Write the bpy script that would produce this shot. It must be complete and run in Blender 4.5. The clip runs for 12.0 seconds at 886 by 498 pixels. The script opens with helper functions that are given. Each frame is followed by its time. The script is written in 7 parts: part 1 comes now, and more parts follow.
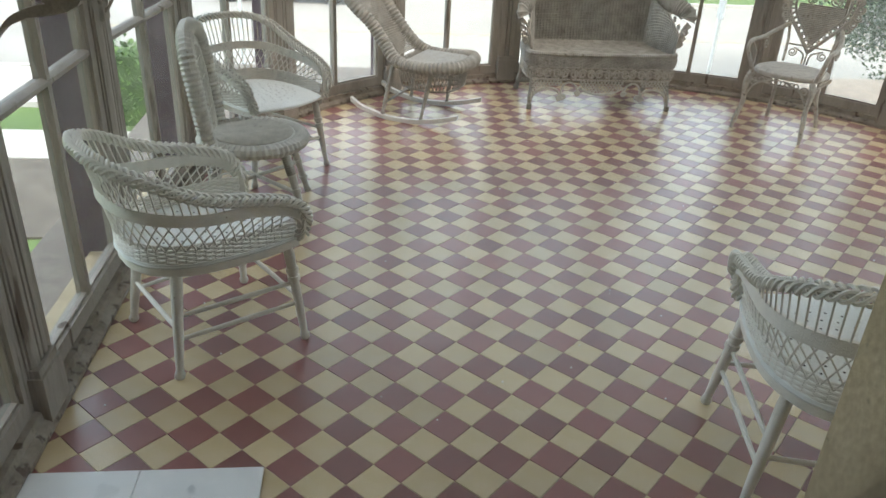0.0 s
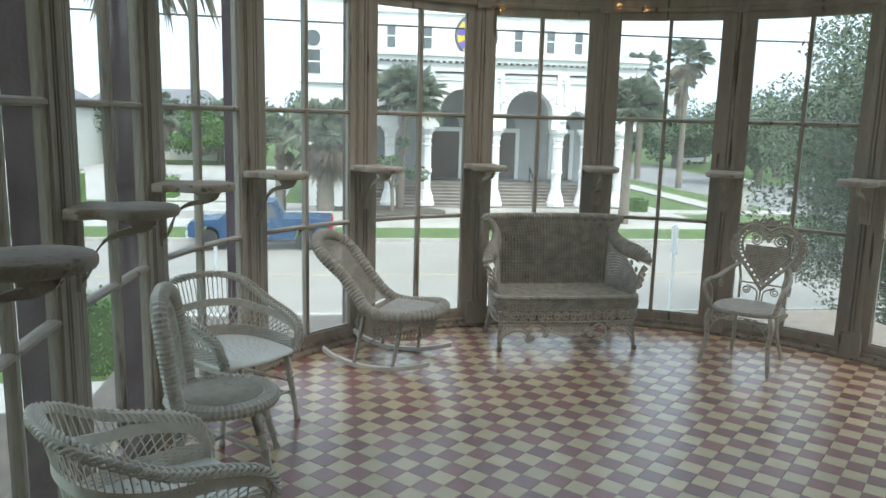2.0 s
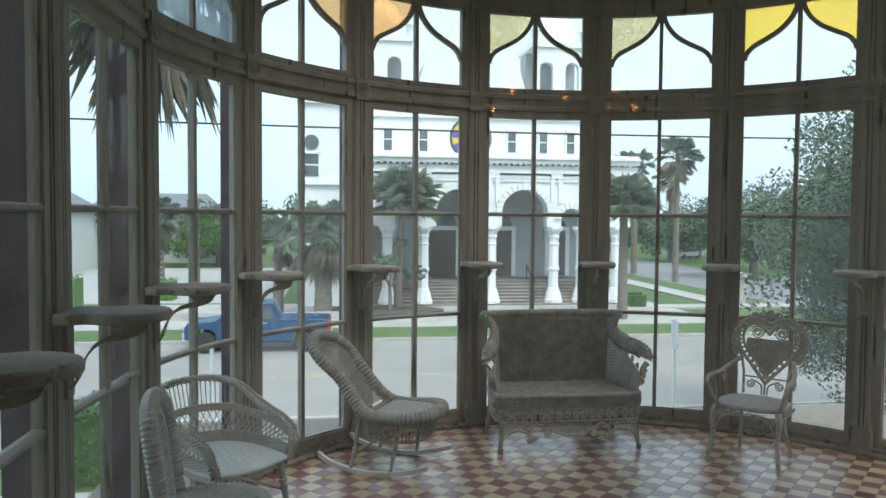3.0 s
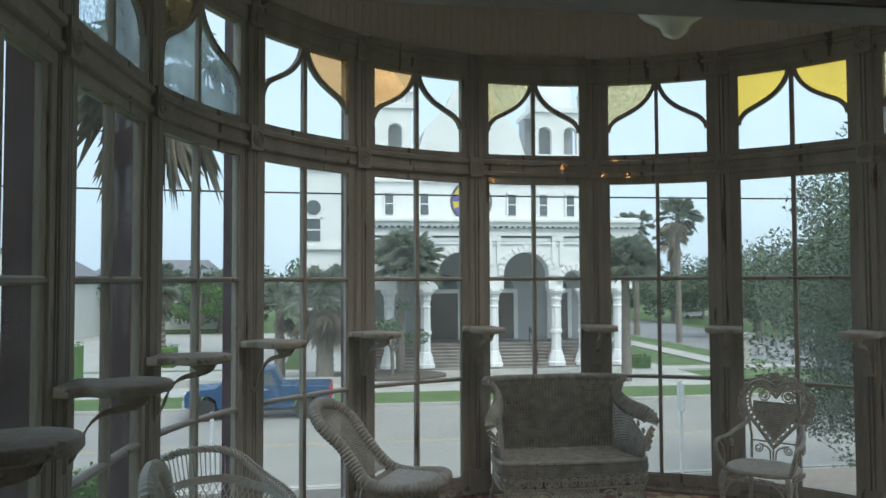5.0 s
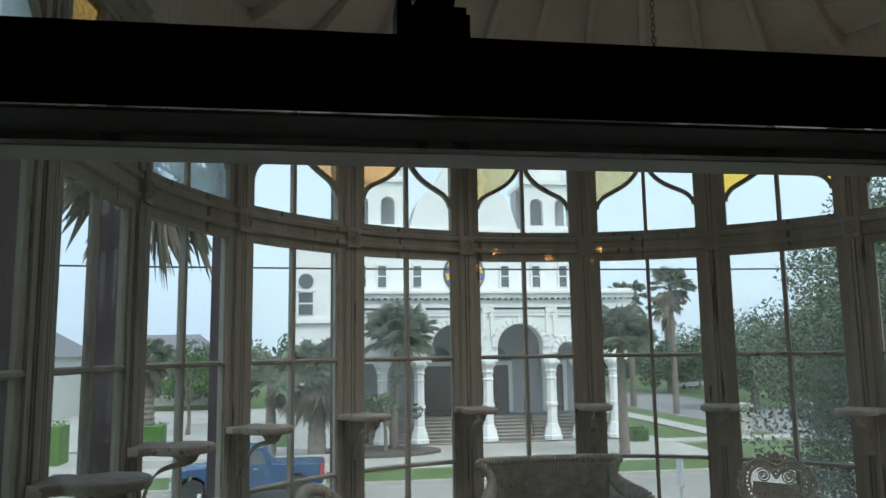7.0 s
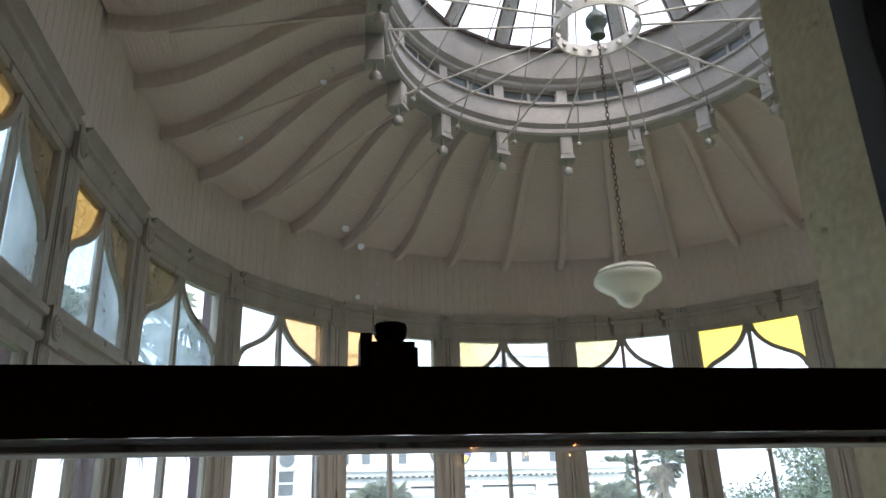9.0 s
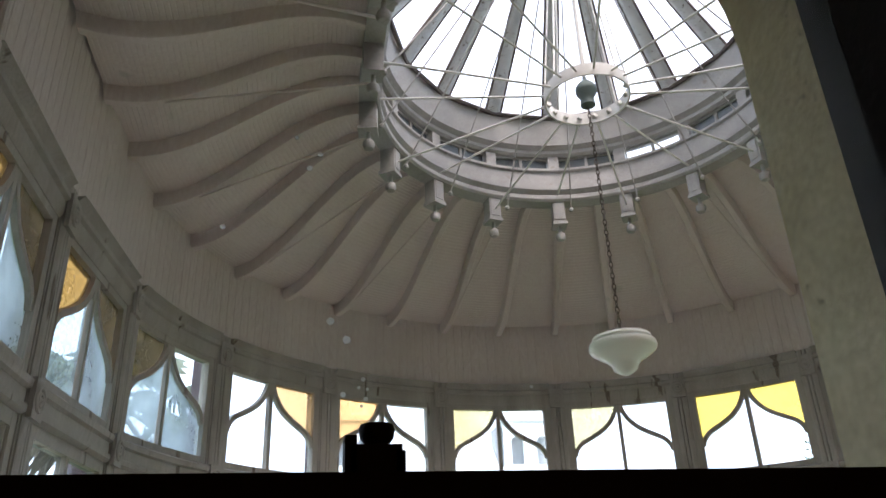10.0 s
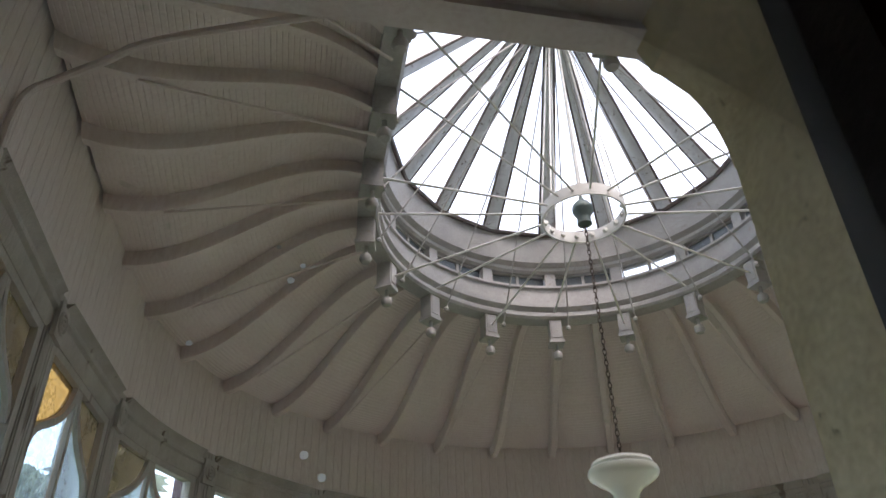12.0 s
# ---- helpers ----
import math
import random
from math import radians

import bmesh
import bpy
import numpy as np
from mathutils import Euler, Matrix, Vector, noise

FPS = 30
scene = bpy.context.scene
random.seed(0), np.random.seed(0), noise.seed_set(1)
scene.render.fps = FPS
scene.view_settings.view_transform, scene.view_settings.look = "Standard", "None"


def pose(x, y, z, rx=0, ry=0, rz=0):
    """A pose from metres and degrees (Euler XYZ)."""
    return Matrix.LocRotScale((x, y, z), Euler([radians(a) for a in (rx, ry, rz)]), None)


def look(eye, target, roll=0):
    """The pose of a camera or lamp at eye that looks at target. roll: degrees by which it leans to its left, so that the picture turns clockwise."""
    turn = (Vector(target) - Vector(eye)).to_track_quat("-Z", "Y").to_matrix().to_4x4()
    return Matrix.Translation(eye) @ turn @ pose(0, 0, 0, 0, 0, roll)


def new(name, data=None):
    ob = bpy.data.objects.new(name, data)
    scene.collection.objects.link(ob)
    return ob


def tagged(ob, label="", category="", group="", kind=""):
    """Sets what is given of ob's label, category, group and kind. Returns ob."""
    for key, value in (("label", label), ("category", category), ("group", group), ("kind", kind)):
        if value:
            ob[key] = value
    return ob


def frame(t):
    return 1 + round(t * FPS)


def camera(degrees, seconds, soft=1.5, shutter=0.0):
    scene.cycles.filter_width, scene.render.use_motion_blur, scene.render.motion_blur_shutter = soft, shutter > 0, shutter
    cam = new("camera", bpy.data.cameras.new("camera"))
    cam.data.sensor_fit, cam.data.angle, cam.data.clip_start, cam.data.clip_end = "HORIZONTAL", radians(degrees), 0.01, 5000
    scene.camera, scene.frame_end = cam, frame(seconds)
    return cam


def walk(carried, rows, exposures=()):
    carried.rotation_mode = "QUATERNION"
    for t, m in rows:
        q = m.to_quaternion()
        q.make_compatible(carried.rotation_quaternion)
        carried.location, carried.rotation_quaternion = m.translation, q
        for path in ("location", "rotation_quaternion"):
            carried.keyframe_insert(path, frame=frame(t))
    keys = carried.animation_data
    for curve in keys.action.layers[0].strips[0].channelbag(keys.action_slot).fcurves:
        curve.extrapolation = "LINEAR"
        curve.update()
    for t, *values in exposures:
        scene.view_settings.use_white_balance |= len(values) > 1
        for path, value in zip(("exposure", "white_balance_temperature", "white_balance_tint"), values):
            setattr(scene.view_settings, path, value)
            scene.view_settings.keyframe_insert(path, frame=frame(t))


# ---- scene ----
# ---------- camera and its walk ----------
cam = camera(60.65, 12.0)
# seconds, eye, yaw (to the left), pitch (up), roll (leaning left), degrees
PATH = [
    (0, (-0.290, -1.804, 1.792), -6.67, -27.51, 3.06),
    (0.5, (-0.294, -1.799, 1.811), -7.05, -23.23, 2.85),
    (1, (-0.296, -1.798, 1.829), -7.39, -19.53, 2.39),
    (1.5, (-0.290, -1.802, 1.855), -7.76, -14.86, 2.30),
    (2, (-0.288, -1.780, 1.879), -8.12, -9.90, 1.47),
    (2.5, (-0.294, -1.758, 1.877), -8.26, -5.03, 1.18),
    (3, (-0.273, -1.751, 1.876), -8.13, -2.48, 0.46),
    (3.5, (-0.268, -1.754, 1.865), -7.94, -0.24, -0.01),
    (5.5, (-0.274, -1.771, 1.905), -8.05, 2.57, -0.30),
    (6, (-0.270, -1.763, 1.912), -8.19, 3.20, -0.59),
    (6.5, (-0.257, -1.759, 1.939), -8.33, 4.63, -0.76),
    (7, (-0.242, -1.749, 1.962), -8.54, 7.64, -0.86),
    (7.2, (-0.240, -1.754, 1.962), -8.70, 9.29, -1.04),
    (9, (-0.238, -1.880, 2.022), -9.98, 20.46, -1.82),
    (9.5, (-0.231, -1.872, 2.039), -10.30, 23.13, -2.25),
    (10, (-0.232, -1.867, 2.050), -10.69, 25.22, -2.28),
    (10.5, (-0.229, -1.859, 2.068), -11.02, 27.13, -2.74),
    (11, (-0.229, -1.844, 2.073), -11.24, 29.42, -2.47),
    (11.5, (-0.223, -1.831, 2.076), -11.24, 31.72, -1.90),
    (12, (-0.221, -1.820, 2.079), -11.34, 33.90, -1.46),
]


def aim(eye, yaw, pitch, roll):
    y, p = radians(yaw), radians(pitch)
    way = Vector((-math.sin(y) * math.cos(p), math.cos(y) * math.cos(p), math.sin(p)))
    return look(eye, Vector(eye) + way * 3, roll)


walk(cam, [(t, aim(eye, yaw, pitch, roll)) for t, eye, yaw, pitch, roll in PATH],
     exposures=[(0.0, 1.8, 7450, 18), (1.0, 1.5, 7250, 16), (2.0, 1.25, 6950, 13), (2.7, 0.92, 6750, 13), (3.5, 0.66, 6560, 12), (5.5, 0.48, 6680, 12), (7.2, 0.46, 6680, 12), (8.8, 1.68, 6580, 21), (9.5, 1.82, 6580, 23), (12.0, 1.74, 6550, 24)])

# ---------- world and sun: a bright overcast day ----------
world = bpy.data.worlds.new("sky")
scene.world = world
world.use_nodes = True
wn, wl = world.node_tree.nodes, world.node_tree.links
sky = wn.new("ShaderNodeTexSky")
sky.sky_type = "NISHITA"
sky.sun_disc = False
sky.sun_elevation = radians(58)
sky.sun_rotation = radians(200)
sky.air_density, sky.dust_density, sky.ozone_density = 1.0, 6.0, 1.0
cloud = wn.new("ShaderNodeMixRGB")
cloud.inputs["Fac"].default_value = 0.55
cloud.inputs["Color2"].default_value = (9.4, 11.2, 12.9, 1)
wl.new(sky.outputs["Color"], cloud.inputs["Color1"])
wl.new(cloud.outputs["Color"], wn["Background"].inputs["Color"])
wn["Background"].inputs["Strength"].default_value = 0.13

sun_data = bpy.data.lights.new("sun", "SUN")
sun_data.energy, sun_data.angle, sun_data.color = 2.1, radians(25), (1.0, 0.96, 0.9)
sun = new("sun", sun_data)
sun.matrix_world = look((0, 0, 40), (-5, 9, 25))


# ---------- materials ----------
def material(name, c1, c2, rough=0.6, scale=8.0, fine=60.0, bump=0.15, metal=0.0, stretch=(1, 1, 1), wear=None, wear_at=0.62, spec=0.5, vary=0.0, island=0.0):
    """A surface with blotches between two colours, fine grain, relief and, where asked, worn patches."""
    m = bpy.data.materials.new(name)
    m.use_nodes = True
    n, l = m.node_tree.nodes, m.node_tree.links
    b = n["Principled BSDF"]
    b.inputs["Roughness"].default_value, b.inputs["Metallic"].default_value = rough, metal
    b.inputs["Specular IOR Level"].default_value = spec
    co, mp = n.new("ShaderNodeTexCoord"), n.new("ShaderNodeMapping")
    mp.inputs["Scale"].default_value = stretch
    l.new(co.outputs["Object"], mp.inputs["Vector"])
    big, small = n.new("ShaderNodeTexNoise"), n.new("ShaderNodeTexNoise")
    big.inputs["Scale"].default_value, small.inputs["Scale"].default_value = scale, fine
    big.inputs["Detail"].default_value, small.inputs["Detail"].default_value = 5, 3
    l.new(mp.outputs["Vector"], big.inputs["Vector"]), l.new(mp.outputs["Vector"], small.inputs["Vector"])
    ramp = n.new("ShaderNodeMapRange")
    ramp.inputs["From Min"].default_value, ramp.inputs["From Max"].default_value = 0.3, 0.7
    l.new(big.outputs["Fac"], ramp.inputs["Value"])
    mix = n.new("ShaderNodeMixRGB")
    mix.inputs["Color1"].default_value, mix.inputs["Color2"].default_value = (*c1, 1), (*c2, 1)
    l.new(ramp.outputs["Result"], mix.inputs["Fac"])
    grain = n.new("ShaderNodeMixRGB")
    grain.blend_type = "OVERLAY"
    grain.inputs["Fac"].default_value = 0.3
    l.new(mix.outputs["Color"], grain.inputs["Color1"]), l.new(small.outputs["Fac"], grain.inputs["Color2"])
    last = grain.outputs["Color"]
    if wear:
        mask = n.new("ShaderNodeTexNoise")
        mask.inputs["Scale"].default_value, mask.inputs["Detail"].default_value = scale * 2.3, 7
        l.new(mp.outputs["Vector"], mask.inputs["Vector"])
        cut = n.new("ShaderNodeMapRange")
        cut.inputs["From Min"].default_value, cut.inputs["From Max"].default_value = wear_at, wear_at + 0.05
        l.new(mask.outputs["Fac"], cut.inputs["Value"])
        worn = n.new("ShaderNodeMixRGB")
        worn.inputs["Color2"].default_value = (*wear, 1)
        l.new(cut.outputs["Result"], worn.inputs["Fac"]), l.new(last, worn.inputs["Color1"])
        last = worn.outputs["Color"]
    if vary or island:
        info = n.new("ShaderNodeObjectInfo" if vary else "ShaderNodeNewGeometry")
        shift = n.new("ShaderNodeMapRange")
        k = vary or island
        shift.inputs["To Min"].default_value, shift.inputs["To Max"].default_value = 1 - k, 1 + k
        l.new(info.outputs["Random" if vary else "Random Per Island"], shift.inputs["Value"])
        hsv = n.new("ShaderNodeHueSaturation")
        l.new(shift.outputs["Result"], hsv.inputs["Value"]), l.new(last, hsv.inputs["Color"])
        last = hsv.outputs["Color"]
    l.new(last, b.inputs["Base Color"])
    rr = n.new("ShaderNodeMapRange")
    rr.inputs["To Min"].default_value, rr.inputs["To Max"].default_value = max(0.02, rough - 0.12), min(1, rough + 0.12)
    l.new(big.outputs["Fac"], rr.inputs["Value"]), l.new(rr.outputs["Result"], b.inputs["Roughness"])
    if bump:
        bp = n.new("ShaderNodeBump")
        bp.inputs["Strength"].default_value, bp.inputs["Distance"].default_value = bump, 0.01
        l.new(small.outputs["Fac"], bp.inputs["Height"]), l.new(bp.outputs["Normal"], b.inputs["Normal"])
    return m


def pane_material(name, tint, film, ripple=0.0, haze=(0.8, 0.85, 0.85)):
    """Old window glass: clear, with a Fresnel gloss and a thin film of dust."""
    m = bpy.data.materials.new(name)
    m.use_nodes = True
    n, l = m.node_tree.nodes, m.node_tree.links
    n.remove(n["Principled BSDF"])
    clear, gloss, dust = n.new("ShaderNodeBsdfTransparent"), n.new("ShaderNodeBsdfGlossy"), n.new("ShaderNodeBsdfTranslucent")
    clear.inputs["Color"].default_value, dust.inputs["Color"].default_value = (*tint, 1), (*haze, 1)
    gloss.inputs["Roughness"].default_value = 0.02
    fres = n.new("ShaderNodeFresnel")
    fres.inputs["IOR"].default_value = 1.22
    tex, cut = n.new("ShaderNodeTexNoise"), n.new("ShaderNodeMapRange")
    tex.inputs["Scale"].default_value, tex.inputs["Detail"].default_value = 3.0, 6
    co = n.new("ShaderNodeTexCoord")
    l.new(co.outputs["Object"], tex.inputs["Vector"])
    cut.inputs["From Min"].default_value, cut.inputs["From Max"].default_value = 0.3, 0.75
    cut.inputs["To Min"].default_value, cut.inputs["To Max"].default_value = film * 0.4, film * 1.6
    l.new(tex.outputs["Fac"], cut.inputs["Value"])
    a, b = n.new("ShaderNodeMixShader"), n.new("ShaderNodeMixShader")
    l.new(cut.outputs["Result"], a.inputs["Fac"]), l.new(clear.outputs["BSDF"], a.inputs[1]), l.new(dust.outputs["BSDF"], a.inputs[2])
    half = n.new("ShaderNodeMath")
    half.operation = "MULTIPLY"
    half.inputs[1].default_value = 0.55
    l.new(fres.outputs["Fac"], half.inputs[0]), l.new(half.outputs["Value"], b.inputs["Fac"]), l.new(a.outputs["Shader"], b.inputs[1]), l.new(gloss.outputs["BSDF"], b.inputs[2])
    if ripple >= 0.6:
        # pebbled glass: small lighter and darker spots in its colour
        spots_, span = n.new("ShaderNodeTexNoise"), n.new("ShaderNodeMapRange")
        spots_.inputs["Scale"].default_value, spots_.inputs["Detail"].default_value = 55, 3
        span.inputs["From Min"].default_value, span.inputs["From Max"].default_value = 0.35, 0.65
        span.inputs["To Min"].default_value, span.inputs["To Max"].default_value = 0.55, 1.35
        l.new(co.outputs["Object"], spots_.inputs["Vector"]), l.new(spots_.outputs["Fac"], span.inputs["Value"])
        hue = n.new("ShaderNodeHueSaturation")
        hue.inputs["Color"].default_value = (*tint, 1)
        l.new(span.outputs["Result"], hue.inputs["Value"]), l.new(hue.outputs["Color"], clear.inputs["Color"])
    if ripple:
        wave, bp = n.new("ShaderNodeTexNoise"), n.new("ShaderNodeBump")
        wave.inputs["Scale"].default_value = 90
        bp.inputs["Strength"].default_value, bp.inputs["Distance"].default_value = ripple, 0.01
        l.new(co.outputs["Object"], wave.inputs["Vector"]), l.new(wave.outputs["Fac"], bp.inputs["Height"])
        l.new(bp.outputs["Normal"], gloss.inputs["Normal"]), l.new(bp.outputs["Normal"], dust.inputs["Normal"])
    l.new(b.outputs["Shader"], n["Material Output"].inputs["Surface"])
    return m


M_WOOD = material("weathered_painted_wood", (0.265, 0.232, 0.198), (0.365, 0.325, 0.28), 0.65, 6, 90, 0.4, stretch=(1, 1, 0.12), wear=(0.12, 0.085, 0.06), wear_at=0.64)
M_KERB = material("worn_base_board", (0.17, 0.13, 0.095), (0.33, 0.29, 0.24), 0.6, 9, 70, 0.5, wear=(0.09, 0.06, 0.04), wear_at=0.58)
M_RED = material("faded_mauve_paint", (0.07, 0.042, 0.052), (0.105, 0.066, 0.08), 0.8, 5, 60, 0.3, spec=0.15)
M_PLASTER = material("grey_painted_boards", (0.575, 0.49, 0.455), (0.64, 0.555, 0.52), 0.6, 3, 60, 0.12, stretch=(1, 1, 0.3), wear=(0.50, 0.45, 0.40), wear_at=0.68)
M_WHITE = material("white_painted_wood", (0.62, 0.61, 0.57), (0.72, 0.71, 0.68), 0.5, 7, 60, 0.2, wear=(0.4, 0.36, 0.3), wear_at=0.68)
M_WICKER = material("white_painted_wicker", (0.695, 0.670, 0.603), (0.799, 0.770, 0.698), 0.55, 25, 140, 0.3, wear=(0.33, 0.27, 0.2), wear_at=0.68)
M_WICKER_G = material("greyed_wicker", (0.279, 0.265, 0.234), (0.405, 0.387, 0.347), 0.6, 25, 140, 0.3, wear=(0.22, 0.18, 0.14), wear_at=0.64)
M_WICKER_M = material("chalky_wicker", (0.457, 0.440, 0.389), (0.602, 0.580, 0.513), 0.58, 25, 140, 0.3, wear=(0.26, 0.21, 0.16), wear_at=0.65)
M_WICKER_H = material("stained_wicker", (0.364, 0.335, 0.290), (0.535, 0.495, 0.437), 0.6, 22, 140, 0.3, wear=(0.17, 0.14, 0.11), wear_at=0.62)
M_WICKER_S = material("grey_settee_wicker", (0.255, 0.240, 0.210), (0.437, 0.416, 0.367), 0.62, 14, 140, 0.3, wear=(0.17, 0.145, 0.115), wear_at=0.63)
M_RED_TILE = material("red_clay_tile", (0.205, 0.058, 0.051), (0.26, 0.088, 0.077), 0.36, 9, 120, 0.02, vary=0.22, spec=0.8, wear=(0.30, 0.17, 0.13), wear_at=0.7)
M_BUFF_TILE = material("buff_clay_tile", (0.52, 0.385, 0.195), (0.59, 0.465, 0.285), 0.36, 9, 120, 0.02, vary=0.12, spec=0.8, wear=(0.42, 0.36, 0.28), wear_at=0.7)
M_RED_FAR = material("red_clay_tile_far", (0.205, 0.058, 0.051), (0.26, 0.088, 0.077), 0.36, 9, 120, 0.02, island=0.22, spec=0.8, wear=(0.30, 0.17, 0.13), wear_at=0.7)
M_BUFF_FAR = material("buff_clay_tile_far", (0.52, 0.385, 0.195), (0.59, 0.465, 0.285), 0.36, 9, 120, 0.02, island=0.12, spec=0.8, wear=(0.42, 0.36, 0.28), wear_at=0.7)
for mm in (M_RED_TILE, M_BUFF_TILE, M_RED_FAR, M_BUFF_FAR):
    wax = mm.node_tree.nodes["Principled BSDF"].inputs
    wax["Coat Weight"].default_value, wax["Coat Roughness"].default_value = 0.5, 0.27
M_DRUM = material("grey_white_lantern_paint", (0.30, 0.29, 0.272), (0.385, 0.372, 0.352), 0.55, 7, 60, 0.2, wear=(0.27, 0.24, 0.21), wear_at=0.66)
M_GROUT = material("grey_mortar", (0.19, 0.155, 0.125), (0.27, 0.225, 0.185), 0.85, 10, 100, 0.2)
M_MARBLE = material("white_marble", (0.68, 0.70, 0.70), (0.80, 0.81, 0.80), 0.3, 5, 40, 0.03, wear=(0.5, 0.53, 0.54), wear_at=0.66)
M_STONE = material("buff_limestone", (0.43, 0.33, 0.195), (0.53, 0.425, 0.275), 0.8, 5, 45, 0.5, wear=(0.27, 0.22, 0.14), wear_at=0.66)
M_DARK = material("dark_stained_wood", (0.010, 0.008, 0.007), (0.018, 0.013, 0.011), 0.6, 6, 60, 0.1, spec=0.12)
M_SASHLIP = material("varnished_sash_edge", (0.10, 0.08, 0.065), (0.15, 0.12, 0.10), 0.5, 20, 90, 0.2, wear=(0.03, 0.025, 0.02), wear_at=0.6)
M_BLACK = material("black_cast_iron", (0.008, 0.009, 0.009), (0.014, 0.015, 0.015), 0.6, 20, 90, 0.1, spec=0.15)
M_ROOM = material("dark_room_paint", (0.10, 0.08, 0.06), (0.13, 0.10, 0.08), 0.8, 2, 40, 0.05)
M_RUST = material("rusty_flashing", (0.07, 0.055, 0.05), (0.13, 0.10, 0.085), 0.7, 20, 90, 0.3)
M_CHAIN = material("rusty_chain", (0.06, 0.045, 0.035), (0.10, 0.07, 0.05), 0.6, 40, 200, 0.2, metal=0.4)
M_VERDIGRIS = material("green_bronze", (0.05, 0.075, 0.07), (0.09, 0.12, 0.11), 0.5, 30, 120, 0.2, metal=0.3)
M_MILK = material("milk_glass", (0.80, 0.82, 0.76), (0.84, 0.85, 0.80), 0.15, 5, 60, 0.0)
M_BAR = material("aluminium_glazing_bar", (0.50, 0.52, 0.54), (0.64, 0.66, 0.67), 0.45, 14, 80, 0.2, metal=0.2, wear=(0.22, 0.2, 0.18), wear_at=0.62)
M_GLASS = pane_material("window_glass", (0.70, 0.805, 0.83), 0.085)
M_GLASS_SIDE = pane_material("side_window_glass", (0.66, 0.77, 0.82), 0.028)
M_DUSTY = pane_material("dusty_window_glass", (0.47, 0.60, 0.66), 0.42, 0.6, haze=(0.44, 0.58, 0.66))
M_CLEAR = pane_material("sash_glass", (0.98, 0.985, 0.985), 0.02)
M_SPECK = pane_material("dried_speck", (0.85, 0.85, 0.84), 0.55, haze=(0.9, 0.9, 0.88))
M_SKYGLASS = pane_material("skylight_glass", (0.93, 0.95, 0.95), 0.10)
M_AMBER = pane_material("amber_glass", (0.62, 0.385, 0.165), 0.28, 0.5, (0.68, 0.46, 0.24))
M_YELLOW = pane_material("yellow_glass", (0.80, 0.575, 0.10), 0.28, 0.4, (0.85, 0.63, 0.14))
M_PALE = pane_material("pale_yellow_glass", (0.58, 0.54, 0.29), 0.42, 0.7, (0.62, 0.58, 0.34))
M_GOLD = pane_material("golden_cathedral_glass", (0.27, 0.155, 0.04), 0.28, 0.9, (0.30, 0.18, 0.06))
M_BROWN = pane_material("brown_cathedral_glass", (0.15, 0.115, 0.055), 0.35, 0.7, (0.17, 0.13, 0.07))
M_CONCRETE = material("pale_concrete", (0.31, 0.30, 0.275), (0.40, 0.39, 0.36), 0.8, 0.6, 25, 0.2, wear=(0.36, 0.35, 0.33), wear_at=0.68)
M_ROAD = material("worn_concrete_road", (0.215, 0.205, 0.185), (0.275, 0.262, 0.24), 0.8, 0.4, 20, 0.2, wear=(0.27, 0.265, 0.25), wear_at=0.68)
M_ASPHALT = material("grey_asphalt", (0.16, 0.16, 0.165), (0.22, 0.22, 0.22), 0.85, 0.5, 20, 0.2)
M_LINE = material("yellow_road_paint", (0.36, 0.30, 0.17), (0.42, 0.35, 0.21), 0.7, 3, 30, 0.1, wear=(0.26, 0.25, 0.23), wear_at=0.50)
M_GRASS = material("mown_grass", (0.045, 0.09, 0.018), (0.085, 0.14, 0.035), 0.9, 0.9, 40, 0.6, wear=(0.14, 0.13, 0.07), wear_at=0.68)
M_SOIL = material("bare_soil", (0.055, 0.045, 0.035), (0.10, 0.088, 0.07), 0.95, 3, 50, 0.6)
M_CHURCH = material("white_church_stucco", (0.68, 0.695, 0.695), (0.75, 0.76, 0.755), 0.7, 1.2, 20, 0.1, wear=(0.57, 0.59, 0.595), wear_at=0.68)
# shade put into the colour of the church's recessed faces
M_SHADE = material("shaded_porch_grey", (0.32, 0.33, 0.34), (0.40, 0.41, 0.42), 0.8, 1.5, 20, 0.1)
M_STEP = material("brown_grey_step_stone", (0.20, 0.175, 0.155), (0.30, 0.27, 0.24), 0.85, 1.5, 20, 0.2)
M_DOOR = material("dark_church_door", (0.06, 0.042, 0.034), (0.10, 0.075, 0.06), 0.5, 3, 30, 0.1)
M_FARGLASS = material("dark_far_glazing", (0.07, 0.085, 0.095), (0.11, 0.13, 0.14), 0.2, 2, 20, 0.0)
M_BARK = material("palm_bark", (0.12, 0.10, 0.08), (0.21, 0.18, 0.15), 0.9, 6, 30, 0.7)
M_LEAF = material("tree_leaf", (0.05, 0.085, 0.045), (0.095, 0.14, 0.075), 0.6, 3, 20, 0.0, island=0.4)
M_PALM = material("palm_leaf", (0.14, 0.175, 0.125), (0.23, 0.27, 0.20), 0.55, 3, 20, 0.0, island=0.3)
M_DEADPALM = material("dry_palm_leaf", (0.20, 0.17, 0.13), (0.30, 0.26, 0.20), 0.8, 3, 20, 0.0, island=0.3)
M_HEDGE = material("hedge_leaf", (0.04, 0.10, 0.015), (0.08, 0.16, 0.03), 0.6, 6, 30, 0.0, island=0.35)
M_TRUCK = material("blue_car_paint", (0.014, 0.055, 0.125), (0.018, 0.065, 0.145), 0.25, 2, 30, 0.0)
M_TYRE = material("tyre_rubber", (0.015, 0.015, 0.015), (0.025, 0.025, 0.025), 0.8, 20, 90, 0.1)
